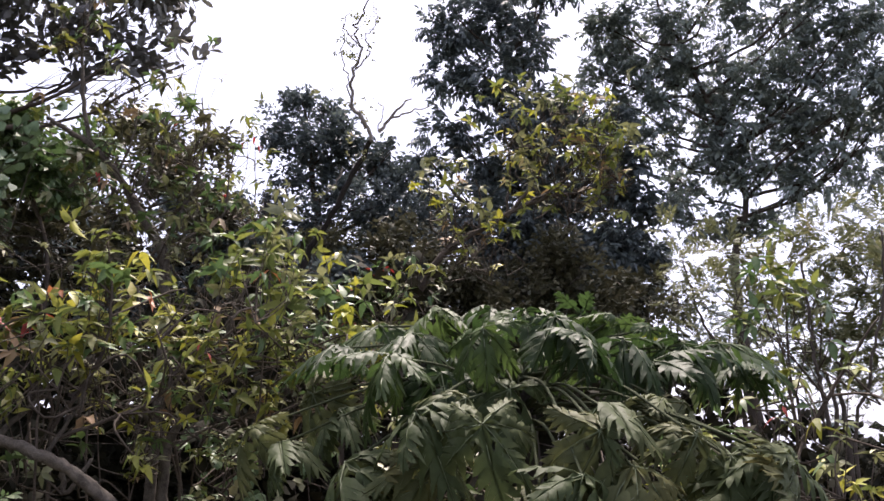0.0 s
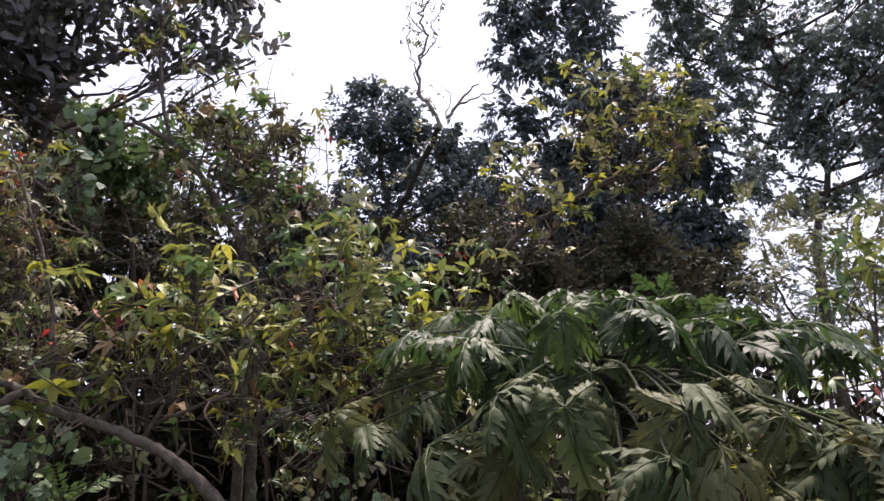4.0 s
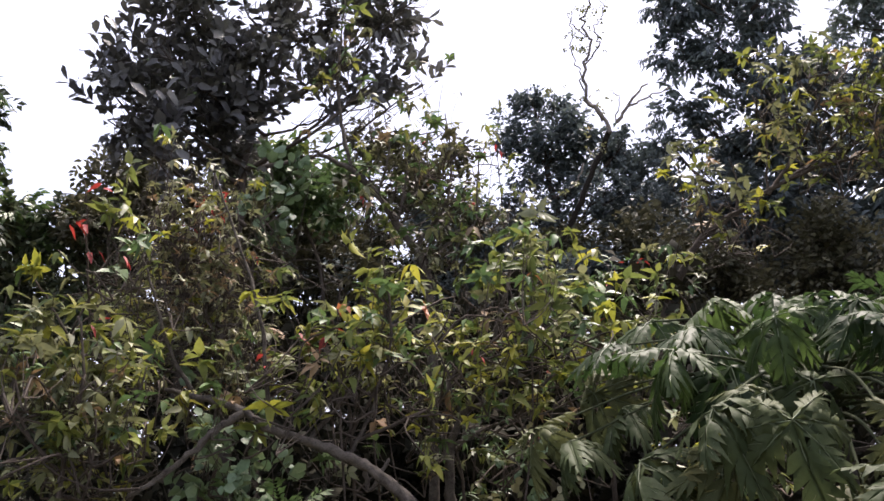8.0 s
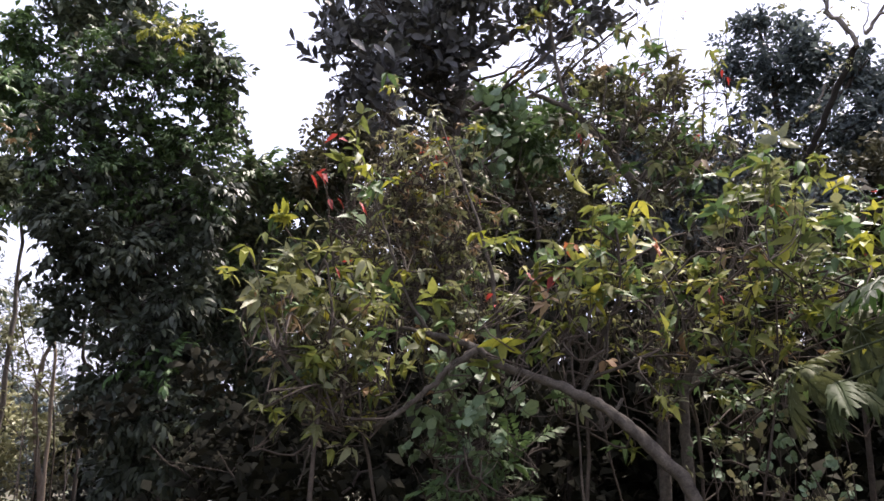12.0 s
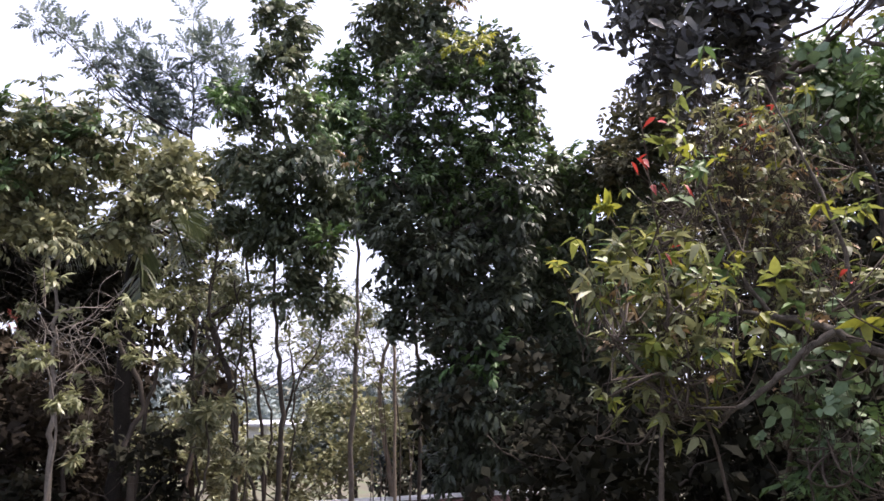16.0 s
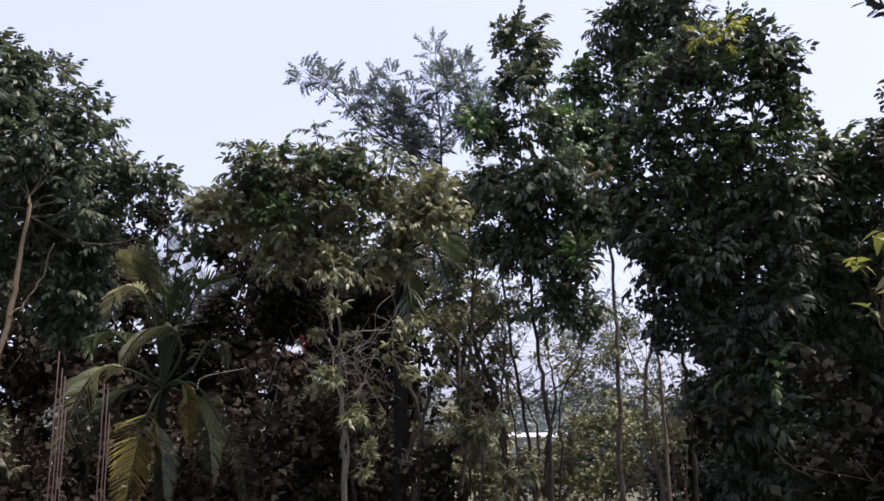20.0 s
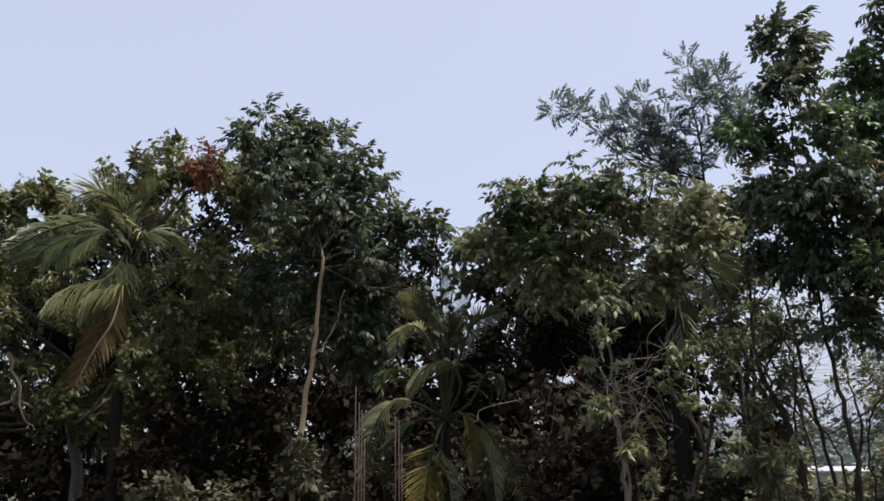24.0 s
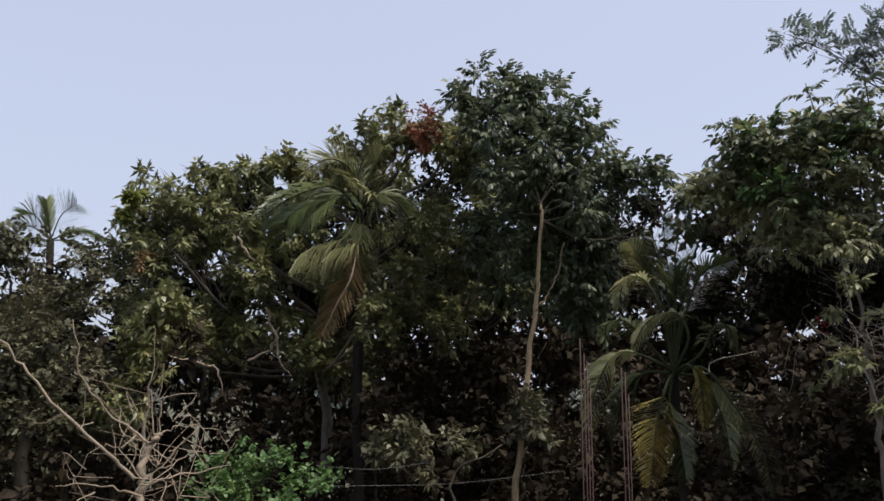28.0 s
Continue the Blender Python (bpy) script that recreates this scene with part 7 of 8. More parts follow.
def box(x0, x1, y0, y1, z0, z1, soft=0.0):
    bm = bmesh.new()
    bmesh.ops.create_cube(bm, size=1)
    bmesh.ops.scale(bm, vec=(x1 - x0, y1 - y0, z1 - z0), verts=bm.verts)
    bmesh.ops.translate(bm, vec=((x0 + x1) / 2, (y0 + y1) / 2, (z0 + z1) / 2), verts=bm.verts)
    if soft:
        bmesh.ops.bevel(bm, geom=bm.edges[:], offset=soft, segments=2, affect="EDGES")
    me = bpy.data.meshes.new("box")
    bm.to_mesh(me)
    bm.free()
    return me


def solid(name, me, material, parent, label=""):
    me.materials.append(material)
    return part(name, me, parent, label)


def sheet_mesh(width, length):
    """A corrugated roofing sheet along +y (down the slope)."""
    n, m = int(width / 0.02), 4
    v, f = [], []
    for j in range(m + 1):
        for i in range(n + 1):
            x = width * i / n
            v.append((x, length * j / m, 0.011 * math.sin(2 * math.pi * x / 0.076)))
    for j in range(m):
        for i in range(n):
            a = j * (n + 1) + i
            f += [(a, a + 1, a + n + 2), (a, a + n + 2, a + n + 1)]
    return mesh_from("roof_sheet", v, f, SHEET)


def shed():
    a, b = Vector((-13.82, 4.13, 2.70)), Vector((-13.08, 8.34, 2.73))
    b.z = a.z
    along = (b - a).normalized()
    b = a + along * 9.0
    toward = Vector((-along.y, along.x, 0))
    if toward.dot(Vector((0, 0, 0)) - a) < 0:
        toward = -toward
    m = Matrix.Identity(4)
    m.col[0][:3], m.col[1][:3], m.col[2][:3], m.col[3][:3] = along, toward, along.cross(toward), a
    flip = 1 if along.cross(toward).z > 0 else -1
    t = thing("shed", "low shed with a rusty corrugated iron roof", "shed")
    t.matrix_basis = Matrix.Translation(a)
    local = Matrix.Translation(-a) @ m
    slope = 20
    me = sheet_mesh(0.78, 2.7)
    for side in (1, -1):
        for i in range(13):
            ob = part("roof_sheet", me, t)
            turn = Matrix.Rotation(radians(-slope) * side * flip, 4, "X")
            flipm = Matrix.Identity(4) if side == 1 else Matrix.Rotation(math.pi, 4, "Z") @ Matrix.Translation((-0.78, 0, 0))
            ob.matrix_basis = local @ Matrix.Translation((0.7 * i - (0 if side == 1 else 0), 0.02 * side, -0.02 * flip + 0.006 * flip * (i % 2))) @ turn @ flipm
    for side in (1, -1):
        cap = solid("ridge_cap", box(0, 9.2, 0, 0.17, -0.006, 0.006), ZINC, t, "pale zinc ridge flashing")
        cap.matrix_basis = local @ Matrix.Translation((-0.05, 0, 0.02 * flip)) @ Matrix.Rotation(radians(-slope) * side * flip, 4, "X") @ (Matrix.Identity(4) if side == 1 else Matrix.Scale(-1, 4, (0, 1, 0)))
    for name, x0, x1, y0, y1 in (("wall", 0.25, 8.9, 2.1, 2.22), ("wall", 0.25, 8.9, -2.22, -2.1), ("gable", 0.25, 0.37, -2.1, 2.1), ("gable", 8.78, 8.9, -2.1, 2.1)):
        w = solid(name, box(x0, x1, y0, y1, -2.85, -0.86), BRICK_WALL, t)
        w.matrix_basis = local if flip == 1 else local @ Matrix.Scale(-1, 4, (0, 0, 1))


shed()

# ---- glimpsed far house ----
def far_house():
    p = Vector((-40.46, 17.42, -0.20))
    t = thing("far_house", "distant white house glimpsed between trunks", "house")
    t.matrix_basis = Matrix.Translation((p.x, p.y, 0)) @ Matrix.Rotation(radians(62), 4, "Z")
    solid("wall", box(-1.6, 1.6, -2, 2, 0, 2.6, 0.02), WHITEWASH, t)
    solid("roof", box(-1.9, 1.9, -2.4, 2.4, 2.6, 2.75, 0.03), ZINC, t, "flat grey roof")
    for x in (-0.8, 0.8):
        w = solid("window", box(x - 0.45, x + 0.45, -2.04, -2.0, 1.0, 2.2), WIRE, t)
        solid("window_sill", box(x - 0.55, x + 0.55, -2.12, -2.004, 0.92, 0.995), ZINC, w)


far_house()

# ---- rusty rods, bamboo and wires ----
RODS = thing("starter_bars", "bundle of rusty reinforcing bars standing upright", "steel bars", "starter bars")
for p in [(-9.49, -1.78, 5.30), (-9.50, -1.74, 5.12), (-9.51, -1.71, 5.04), (-9.52, -1.68, 4.72)]:
    part("bar", mesh_from("bar", *tube([(p[0], p[1], -0.02), (p[0] + 0.02, p[1], p[2] * 0.5), p], 0.007, 0.007, 6, 0.03), RUST, True), RODS)
RODS = thing("starter_bars", "bundle of rusty reinforcing bars standing upright", "steel bars", "starter bars")
for p in [(-9.46, -1.32, 4.96), (-9.46, -1.28, 4.91), (-9.47, -1.25, 4.66)]:
    part("bar", mesh_from("bar", *tube([(p[0], p[1], -0.02), (p[0] - 0.02, p[1], p[2] * 0.5), p], 0.007, 0.007, 6, 0.03), RUST, True), RODS)
for a, b in (((-8.78, -4.77, 3.83), (-9.59, -3.67, 3.83)), ((-8.85, -4.58, 3.60), (-10.20, -2.13, 3.73))):
    m = tuple((p + q) / 2 - (0.06 if i == 2 else 0) for i, (p, q) in enumerate(zip(a, b)))
    tagged(new("wire", mesh_from("wire", *tube(bent([a, m, b], 6), 0.0025, 0.0025, 4, 0), WIRE)), "thin dark wire strung between trees", "wire")
t = thing("bamboo_clump", "clump of thin leaning bamboo canes with few leaves", "bamboo")
for i in range(7):
    p = np.array((-12.50, 6.85, 3.81)) + np.array([rng.normal(0, 0.5), rng.normal(0, 0.4), 0])
    top = p + np.array([rng.normal(-0.25, 0.5), rng.normal(-0.5, 0.6), rng.uniform(1.2, 3.0)])
    part("cane", mesh_from("cane", *tube(bent([(p[0], p[1], 0), p, top], 5, 0.02), 0.014, 0.004, 6), BARK_GREY, True), t)
crown("leafage", t, "tuft", [(-12.64, 6.68, 4.99, 0.71, 0.61), (-12.76, 6.39, 5.78, 0.41, 0.51), (-12.48, 6.95, 4.40, 0.61, 0.41)], 14, 0.3, LEAF_OLIVE, ragged=0.7)

# ---- thin trees in the gap ----
LOBES = [(-12.72, 3.93, 6.12, 0.57, 0.47), (-12.90, 3.49, 5.75, 0.38, 0.38), (-12.65, 4.29, 5.37, 0.47, 0.38), (-12.51, 4.46, 6.30, 0.47, 0.38), (-12.95, 3.21, 6.13, 0.47, 0.47)]
tree("gap_tree", "crooked thin tree with sparse leaves", below((-12.53, 4.38, 3.23)), (-12.74, 4.03, 5.56), LOBES, "bunch", 40, 0.17, LEAF_OLIVE, BARK_DARK, 0.045, fill=0, ragged=0.7, twigs=14, clump=3, mids=[(-12.65, 4.32, 4.64)])
LOBES = [(-14.90, 6.61, 5.71, 0.70, 0.46), (-14.64, 7.11, 5.93, 0.46, 0.35), (-15.04, 6.19, 6.40, 0.58, 0.46), (-14.46, 7.49, 5.36, 0.58, 0.35), (-14.79, 6.89, 5.04, 0.46, 0.29)]
tree("gap_tree", "thin spreading tree with sparse leaves against the sky", below((-14.94, 6.32, 2.88)), (-15.01, 6.44, 4.82), LOBES, "tuft", 18, 0.28, LEAF_OLIVE, BARK_DARK, 0.05, fill=0, ragged=0.7, twigs=14)
LOBES = [(-11.84, 3.59, 4.24, 0.87, 0.52), (-12.05, 2.95, 4.33, 0.52, 0.44), (-11.64, 4.05, 3.83, 0.61, 0.44), (-11.90, 3.45, 4.83, 0.52, 0.35)]
tree("young_tree", "small tree with pale yellowish whorled leaves", below((-11.80, 3.48, 3.36)), (-11.86, 3.51, 4.00), LOBES, "bunch", 30, 0.16, LEAF_DUSTY, BARK_DARK, 0.035, ragged=0.7, fill=0, twigs=10)
for pts, r, m in (([(-10.68, 2.37, 3.53), (-10.75, 2.29, 4.02), (-10.73, 2.46, 4.49), (-10.81, 2.13, 5.28)], 0.045, BARK_DARK), ([(-12.81, 4.99, 3.18), (-12.96, 4.89, 4.45), (-13.01, 4.69, 5.78), (-12.92, 4.53, 6.94)], 0.035, BARK_DARK), ([(-12.54, 4.40, 3.40), (-12.67, 4.28, 4.82), (-12.76, 3.94, 5.75), (-12.59, 4.28, 6.11)], 0.05, BARK_DARK), ([(-11.05, 6.38, 4.30), (-11.07, 6.31, 5.65), (-11.00, 6.30, 6.35)], 0.03, BARK_DEAD), ([(-11.28, 6.97, 4.80), (-11.29, 6.89, 5.68), (-11.26, 6.86, 6.21)], 0.035, BARK_DARK)):
    t = thing("bare_trunk", "slim bare trunk rising into the canopy", "tree trunk", "slim trunks")
    trunk(t, [below(pts[0]), *pts], r, r * 0.6, m)

LOBES = [(-10.63, 3.32, 4.62, 0.63, 0.39), (-10.77, 2.81, 4.19, 0.63, 0.47), (-10.46, 3.68, 3.90, 0.55, 0.39), (-10.72, 3.03, 5.05, 0.39, 0.31), (-10.52, 3.61, 4.33, 0.47, 0.31)]
tree("young_tree", "thin bush with pale dry-looking leaves", below((-10.54, 3.30, 3.35)), (-10.60, 3.29, 3.90), LOBES, "bunch", 22, 0.17, LEAF_DUSTY, BARK_DARK, 0.03, ragged=0.7, fill=0, twigs=10)
LOBES = [(-9.60, 1.80, 5.12, 0.55, 0.41), (-9.68, 1.40, 4.63, 0.55, 0.48), (-9.73, 1.04, 5.10, 0.41, 0.41), (-9.54, 1.86, 5.75, 0.55, 0.34), (-9.69, 0.97, 5.82, 0.41, 0.34), (-9.62, 1.65, 4.16, 0.41, 0.34)]
tree("young_tree", "straggly bush with pale leaves on drooping twigs", below((-9.61, 1.36, 3.59)), (-9.68, 1.32, 4.28), LOBES, "bunch", 15, 0.12, LEAF_OLIVE, BARK_GREY, 0.03, ragged=0.8, fill=0, twigs=12)

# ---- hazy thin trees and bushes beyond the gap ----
# the veil over these two trees is painted as a lighter grey leaf colour
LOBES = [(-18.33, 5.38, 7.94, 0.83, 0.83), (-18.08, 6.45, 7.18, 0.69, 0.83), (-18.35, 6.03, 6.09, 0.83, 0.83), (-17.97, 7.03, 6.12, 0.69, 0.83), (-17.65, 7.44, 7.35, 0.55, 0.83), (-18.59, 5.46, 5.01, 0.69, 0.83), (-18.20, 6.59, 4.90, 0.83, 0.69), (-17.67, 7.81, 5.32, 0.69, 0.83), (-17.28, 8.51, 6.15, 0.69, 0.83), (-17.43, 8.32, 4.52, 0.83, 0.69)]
tree("gap_tree", "fine grey twiggy tree, haze put into its leaf colour", below((-17.96, 6.61, 1.94)), (-18.17, 6.64, 5.03), LOBES, "tuft", 24, 0.3, LEAF_VEIL, BARK_DARK, 0.07, fill=0, ragged=0.8, twigs=24, clump=5)
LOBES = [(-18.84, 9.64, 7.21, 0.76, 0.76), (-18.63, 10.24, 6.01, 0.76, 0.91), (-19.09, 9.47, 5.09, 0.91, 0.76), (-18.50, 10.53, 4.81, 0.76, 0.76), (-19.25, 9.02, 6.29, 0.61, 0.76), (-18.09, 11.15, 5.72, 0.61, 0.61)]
tree("gap_tree", "fine grey twiggy tree, haze put into its leaf colour", below((-18.57, 9.94, 1.64)), (-18.80, 10.01, 4.80), LOBES, "tuft", 24, 0.32, LEAF_VEIL, BARK_DARK, 0.06, fill=0, ragged=0.8, twigs=20, clump=5)
LOBES = [(-16.66, 4.93, 3.59, 0.74, 0.62), (-16.75, 5.82, 3.80, 0.74, 0.57), (-15.79, 6.47, 3.49, 0.68, 0.57), (-15.78, 7.50, 3.82, 0.62, 0.62), (-15.11, 8.10, 3.97, 0.62, 0.62), (-15.18, 9.00, 3.47, 0.62, 0.74), (-14.98, 7.64, 3.18, 0.99, 0.49), (-16.35, 6.08, 2.94, 0.99, 0.49), (-15.84, 7.03, 2.78, 0.99, 0.49), (-16.95, 5.43, 2.73, 0.86, 0.49), (-16.53, 4.32, 3.16, 0.74, 0.74)]
tree("hazy_tree", "grey-green low bushes beyond the shed", below((-16.20, 6.96, 1.93)), (-16.21, 6.94, 2.51), LOBES, "tuft", 38, 0.42, LEAF_DUSTY, BARK_DARK, 0.06, fill=30, twigs=4)
for pts, r in (([(-11.73, 4.45, 3.01), (-11.82, 4.23, 3.58), (-11.88, 4.06, 4.08), (-11.88, 4.08, 4.93), (-11.86, 4.12, 5.62), (-11.92, 3.98, 6.32)], 0.03), ([(-11.75, 4.92, 2.98), (-11.72, 4.97, 3.91), (-11.71, 4.99, 4.77), (-11.58, 5.26, 5.30), (-11.55, 5.33, 5.84)], 0.022), ([(-11.09, 2.59, 4.45), (-11.02, 2.84, 5.13), (-10.93, 3.14, 4.87), (-10.84, 3.42, 5.22), (-10.90, 3.25, 5.84), (-10.86, 3.36, 6.56)], 0.03), ([(-11.66, 4.07, 4.93), (-11.81, 3.67, 5.26), (-11.87, 3.49, 5.76), (-11.93, 3.32, 6.10)], 0.016), ([(-11.31, 6.57, 4.43), (-11.50, 6.25, 5.15), (-11.60, 6.08, 5.89), (-11.65, 5.99, 6.45)], 0.014), ([(-11.45, 6.33, 4.61), (-11.73, 5.85, 5.24), (-11.82, 5.68, 5.60)], 0.01)):
    t = thing("bare_trunk", "crooked slim bare stem in the gap between the trees", "tree trunk", "slim trunks")
    line = trunk(t, [below(pts[0]), *pts], r, r * 0.4, BARK_DARK)
    for k in range(5):
        b = line[-3 - 4 * k]
        e = b + np.array([rng.normal(0, 0.5), rng.normal(0, 0.5), rng.uniform(0.3, 0.8)])
        part("limb", mesh_from("limb", *tube(bent([b, (b + e) / 2 + rng.normal(0, 0.12, 3), e], 4), r * 0.35, r * 0.1, 5), BARK_DARK, True), t)
LOBES = [(-16.35, 10.05, 2.97, 0.83, 0.69), (-16.78, 9.37, 3.08, 0.69, 0.69), (-15.99, 10.60, 3.11, 0.69, 0.69), (-17.09, 8.78, 2.95, 0.69, 0.55), (-17.37, 8.32, 3.33, 0.55, 0.55), (-16.47, 9.96, 3.88, 0.55, 0.55)]
tree("hazy_tree", "low bushes beyond the gap, haze put into bluish leaves", below((-16.59, 9.57, 2.58)), (-16.62, 9.59, 2.83), LOBES, "tuft", 50, 0.36, LEAF_BLUE, BARK_DARK, 0.06, fill=30, twigs=4)

# hanging dry twigs under the mixed tree
t = thing("hanging_vine", "tangle of bare pale hanging vine twigs with few leaves", "vine")
fine = []
for i in range(42):
    a = np.array((-10.01, 1.51, 5.45)) + rng.normal(0, 1, 3) * np.array([0.4, 0.4, 0.22])
    b = a + np.array([rng.normal(0, 0.4), rng.normal(0, 0.4), rng.uniform(-0.8, -0.15)])
    fine.append(tube(bent([a, a * 0.7 + b * 0.3 + rng.normal(0, 0.12, 3), a * 0.35 + b * 0.65 + rng.normal(0, 0.14, 3), b], 4), 0.005, 0.002, 4))
v, f = joined(fine)
part("twig_mass", mesh_from("twig_mass", v, f, BARK_GREY), t, kind="stuff")
crown("leafage", t, "whorl", [(-10.12, 0.98, 4.97, 0.56, 0.49), (-10.00, 1.66, 4.69, 0.42, 0.56), (-10.04, 1.38, 5.38, 0.63, 0.28)], 16, 0.12, LEAF_OLIVE, up=-0.4, ragged=0.6, clump=3)
crown("withered_leafage", t, "tuft", [(-10.02, 0.77, 5.45, 0.08, 0.06)], 110, 0.1, LEAF_RED, "red withered leaf tuft", clump=4)

# ---- understory: dark shrubs and low trees that close the wood ----
def understory(leaf_mat, size):
    t = thing("understory_shrub", "tall shrub closing the wood under the trees, shade put into dark leaves", "shrub", "understory shrubs")
    lo = [(0.0, 0.0, 1.0, 1.5, 1.1), (0.8, 0.2, 2.2, 1.2, 1.0), (-0.8, -0.1, 2.4, 1.2, 1.0), (0.1, 0.3, 3.5, 1.3, 1.0), (0.4, -0.4, 4.4, 0.9, 0.7), (-0.5, 0.2, 4.3, 0.9, 0.7)]
    stem = trunk(t, [(0, 0, -0.1), (0.1, 0, 2), (0, 0.1, 4)], 0.07, 0.02, BARK_DARK)
    limbs(t, stem, lo, 0.03, BARK_DARK, twigs=2)
    crown("crown", t, "coarse", lo, 15, size * 1.1, leaf_mat, ragged=0.5, clump=10)
    return t


# shade under the trees is put into these near-black and dark brown leaves
MASTERS = [understory(LEAF_PAINTED_SHADE, 0.38), understory(LEAF_PAINTED_SHADE, 0.42), understory(LEAF_PAINTED_SHADE, 0.36), understory(LEAF_BROWN, 0.38)]
r = random.Random(3)
SPOTS = []
# bearing, distance and height against the master's: a far, tall row, a middle row and a near, low one
for az in range(-140, 46, 5):
    if -75 < az < -55:
        continue
    tall = 1.05 if az > 14 else 1.65 if az > -52 else 1.3 if az > -58 else 0.86 if az > -75 else 1.7 if az > -128 else 1.25
    SPOTS.append((az + r.uniform(-2, 2), r.uniform(17.5, 20), tall * r.uniform(0.92, 1.08)))
for az in range(-138, 44, 8):
    if not -78 <= az <= -53 and not -108 <= az <= -92:
        SPOTS.append((az + r.uniform(-2, 2), r.uniform(13, 14.5), r.uniform(0.9, 1.1)))
for az, d, s in ((-51, 9.5, 0.95), (-47, 8.6, 0.95), (-42, 8.2, 0.95), (-35, 8.6, 1.0), (-28, 8.4, 1.05), (-20, 8.8, 1.15), (-12, 9, 1.3), (-4, 9.4, 1.0), (-8, 9.4, 1.2), (1, 7.4, 1.2), (6, 7.0, 1.18), (11.5, 7.0, 1.1), (17, 7.6, 0.95), (-81.5, 15, 0.95), (-104, 16, 1.25), (-108.5, 16, 1.25), (-113, 16, 1.2), (-86.5, 14.5, 1.1), (-26, 9.6, 1.15), (-17.6, 10, 1.32), (-98, 15, 1.0), (-24, 10, 1.1), (-33, 10, 1.1), (-15, 10.4, 1.35), (22, 8, 0.85), (31, 8, 0.8), (-78, 11, 0.8), (-88, 11.2, 0.9)):
    SPOTS.append((az, d, s))
for i, (az, d, s) in enumerate(SPOTS):
    at = pose(d * math.sin(radians(az)), d * math.cos(radians(az)), 0, 0, 0, r.uniform(0, 360))
    wide = min(s, 1.15) * 1.05
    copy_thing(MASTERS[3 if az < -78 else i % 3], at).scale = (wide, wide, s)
for ob, az in zip(MASTERS, (-18.5, -30, -44, -93)):
    ob.matrix_basis = pose(16 * math.sin(radians(az)), 16 * math.cos(radians(az)), 0)

# ---- litter on the ground ----
def leaf_litter():
    n = 5000
    a, d = rng.uniform(-2.6, 1.4, n), 16 * rng.uniform(0.02, 1, n) ** 0.6
    p = np.stack([d * np.sin(a), d * np.cos(a), np.full(n, 0.0)], 1)
    p[:, 2] = [ground_height(q[0], q[1]) + 0.012 for q in p]
    tv, tf = leaf(1.0, 0.42, 0.1, 0.12)
    y, s = rng.uniform(0, 6.28, n), rng.uniform(0.08, 0.2, n)
    rot = np.stack([np.stack([np.cos(y), -np.sin(y), 0 * y], 1), np.stack([np.sin(y), np.cos(y), 0 * y], 1), np.stack([rng.normal(0, 0.15, n), rng.normal(0, 0.15, n), np.ones(n)], 1)], 1) * s[:, None, None]
    v = np.einsum("nij,mj->nmi", rot, tv) + p[:, None]
    f = tf[None] + (np.arange(n) * len(tv))[:, None, None]
    tagged(new("leaf_litter", mesh_from("leaf_litter", v.reshape(-1, 3), f.reshape(-1, 3), LEAF_DRY)), "brown fallen leaves scattered over the ground", "leaf litter", kind="stuff")
    pts = np.stack([d, a], 1)[rng.choice(n, 700)]
    q = np.stack([pts[:, 0] * np.sin(pts[:, 1] + 0.02), pts[:, 0] * np.cos(pts[:, 1] + 0.02), np.zeros(700)], 1)
    v, f = foliage("bunch", q, np.array([0, 0, 1.0]) + rng.normal(0, 0.2, (700, 3)), rng.uniform(0.15, 0.4, 700))
    tagged(new("weeds", mesh_from("weeds", v, f, LEAF_MID)), "low green weeds between the trees", "weeds", kind="stuff")


leaf_litter()

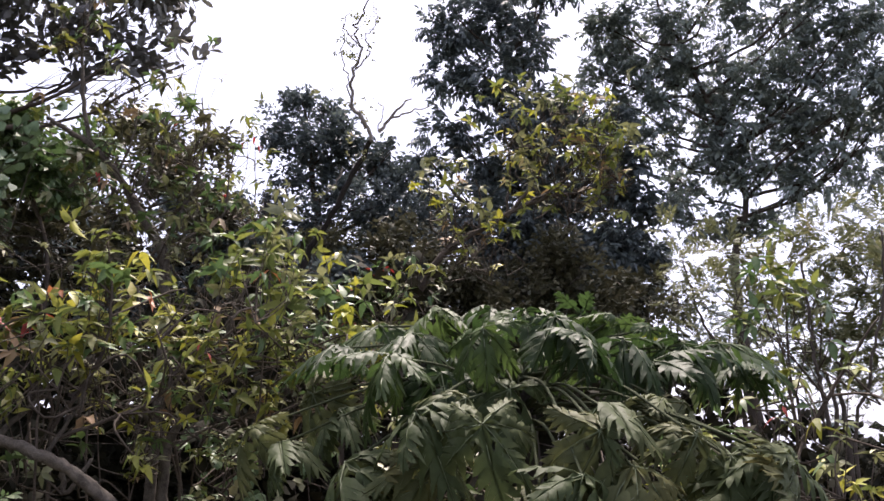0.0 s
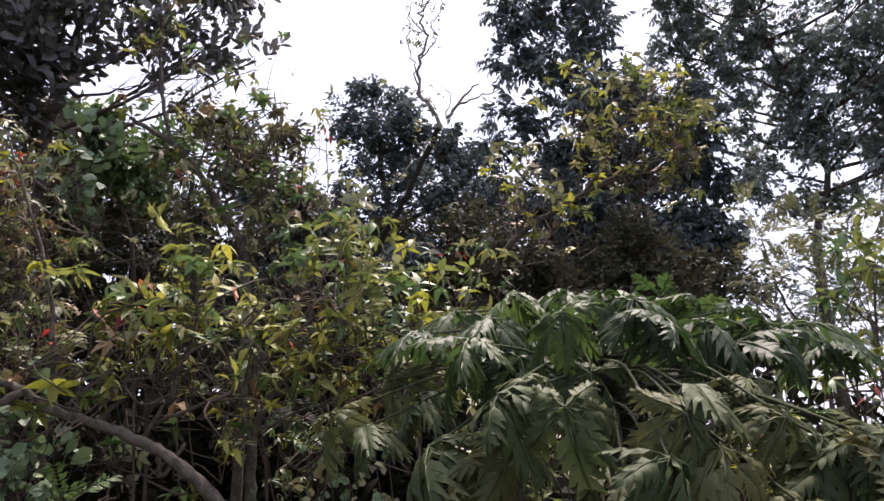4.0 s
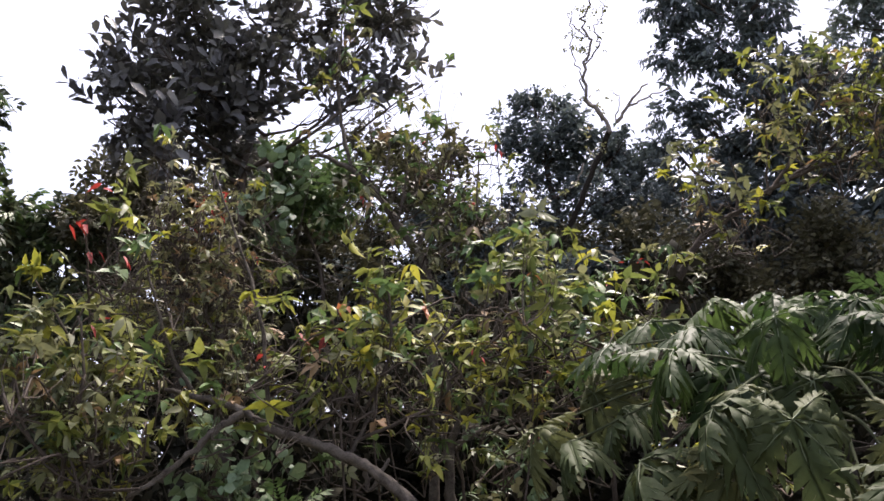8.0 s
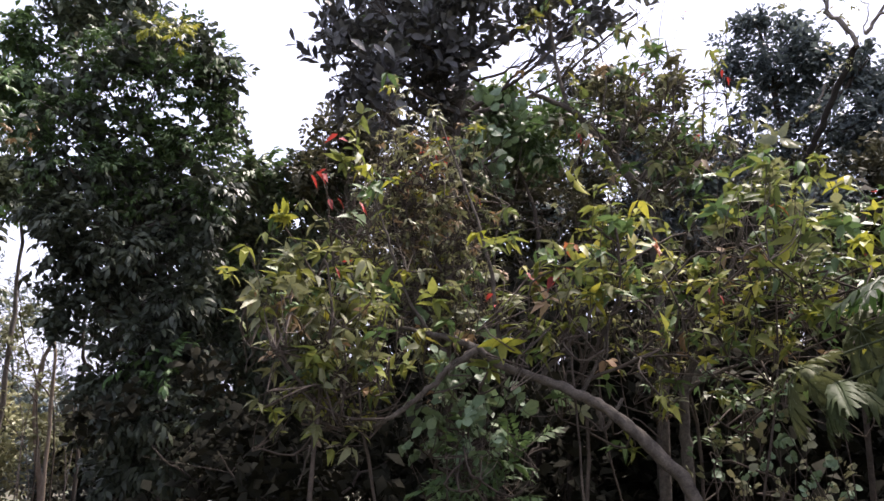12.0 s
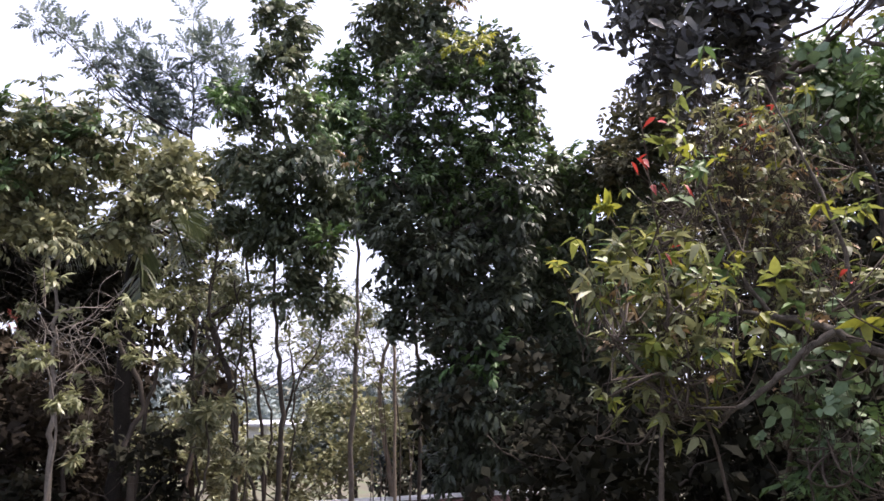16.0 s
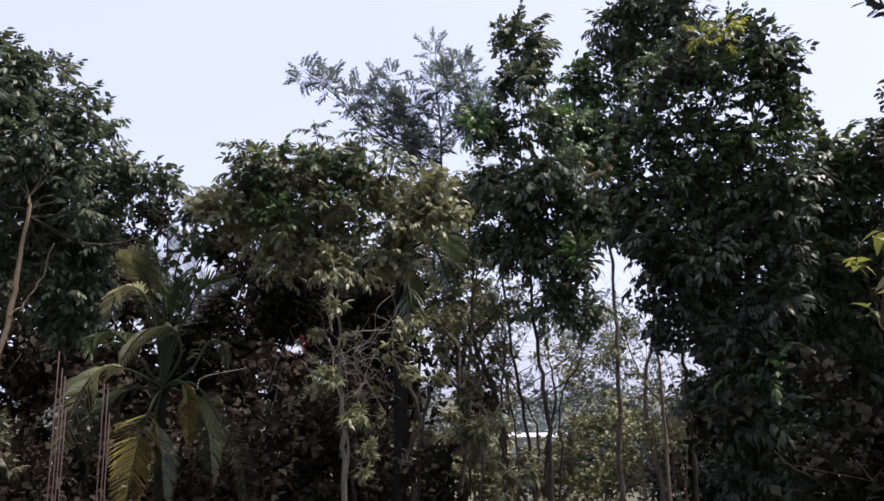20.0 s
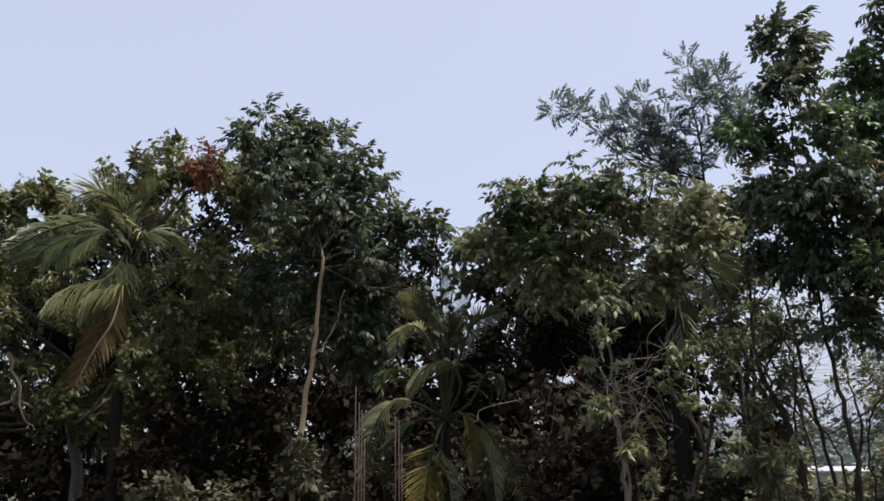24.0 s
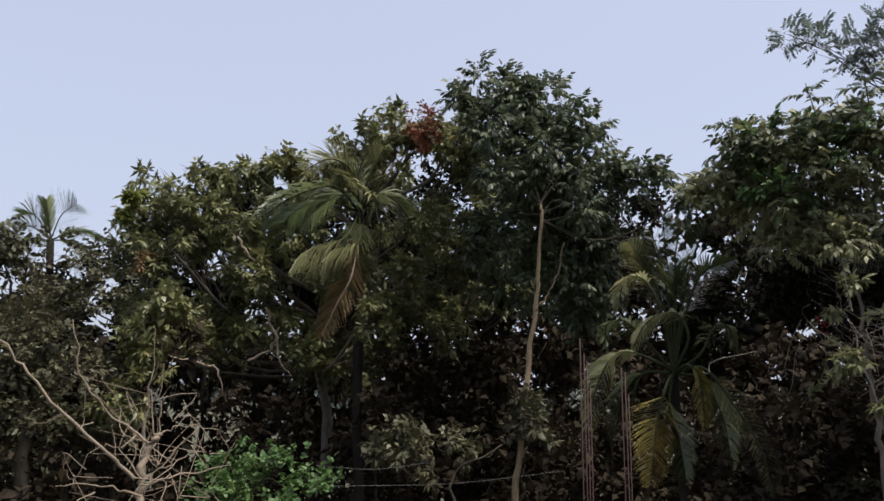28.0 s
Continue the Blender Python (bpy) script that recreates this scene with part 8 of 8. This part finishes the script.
# ---- distant woods to the horizon ----
def far_woods():
    lobes = []
    rr = random.Random(9)
    for i in range(260):
        az, d = radians(rr.uniform(-160, 70)), rr.uniform(70, 240)
        h = rr.uniform(2.0, 3.4) + 0.008 * d
        lobes.append((d * math.sin(az), d * math.cos(az), h * 0.7, rr.uniform(3, 6) * d / 90, h))
    p, q = lobe_points(lobes, 0.06, 0.5, 6)
    v, f = foliage("coarse", p, q + np.array([0, 0, 0.4]), rng.uniform(2.2, 3.8, len(p)))
    tagged(new("far_woods", mesh_from("far_woods", v, f, LEAF_BLUE)), "far belt of trees along the horizon, haze put into bluish leaves", "woods", kind="stuff")


far_woods()


def hazy_belt():
    lobes = []
    rr = random.Random(4)
    for i in range(70):
        az, d = radians(rr.uniform(-80, -52)), rr.uniform(55, 100)
        lobes.append((d * math.sin(az), d * math.cos(az), rr.uniform(0.6, 3.2) + 0.004 * d, rr.uniform(2.0, 3.6), rr.uniform(1.2, 2.0)))
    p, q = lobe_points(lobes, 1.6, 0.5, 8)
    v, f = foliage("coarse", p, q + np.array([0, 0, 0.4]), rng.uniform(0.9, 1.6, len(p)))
    # the belt's haze is only its pale leaf colour
    tagged(new("hazy_belt", mesh_from("hazy_belt", v, f, LEAF_HAZE)), "pale bluish belt of distant trees, haze put into leaf colour", "woods", kind="stuff")


hazy_belt()


def wood_edge():
    """The next rows of trees behind the first ones, seen only through chinks; their shade is put into near-black
    leaves.
    """
    lobes = []
    rr = random.Random(21)
    for az in np.arange(-150, 60, 2.2):
        if -76 < az < -57:
            continue
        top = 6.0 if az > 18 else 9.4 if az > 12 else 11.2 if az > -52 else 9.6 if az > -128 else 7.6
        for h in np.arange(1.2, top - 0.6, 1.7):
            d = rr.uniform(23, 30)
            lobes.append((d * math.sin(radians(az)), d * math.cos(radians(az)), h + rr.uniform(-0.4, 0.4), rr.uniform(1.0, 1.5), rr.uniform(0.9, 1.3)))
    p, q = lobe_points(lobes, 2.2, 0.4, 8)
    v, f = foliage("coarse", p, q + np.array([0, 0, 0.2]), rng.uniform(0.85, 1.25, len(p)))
    tagged(new("wood_edge", mesh_from("wood_edge", v, f, LEAF_PAINTED_SHADE)), "rows of trees behind the front ones, shade put into near-black leaves", "woods", kind="stuff")


wood_edge()
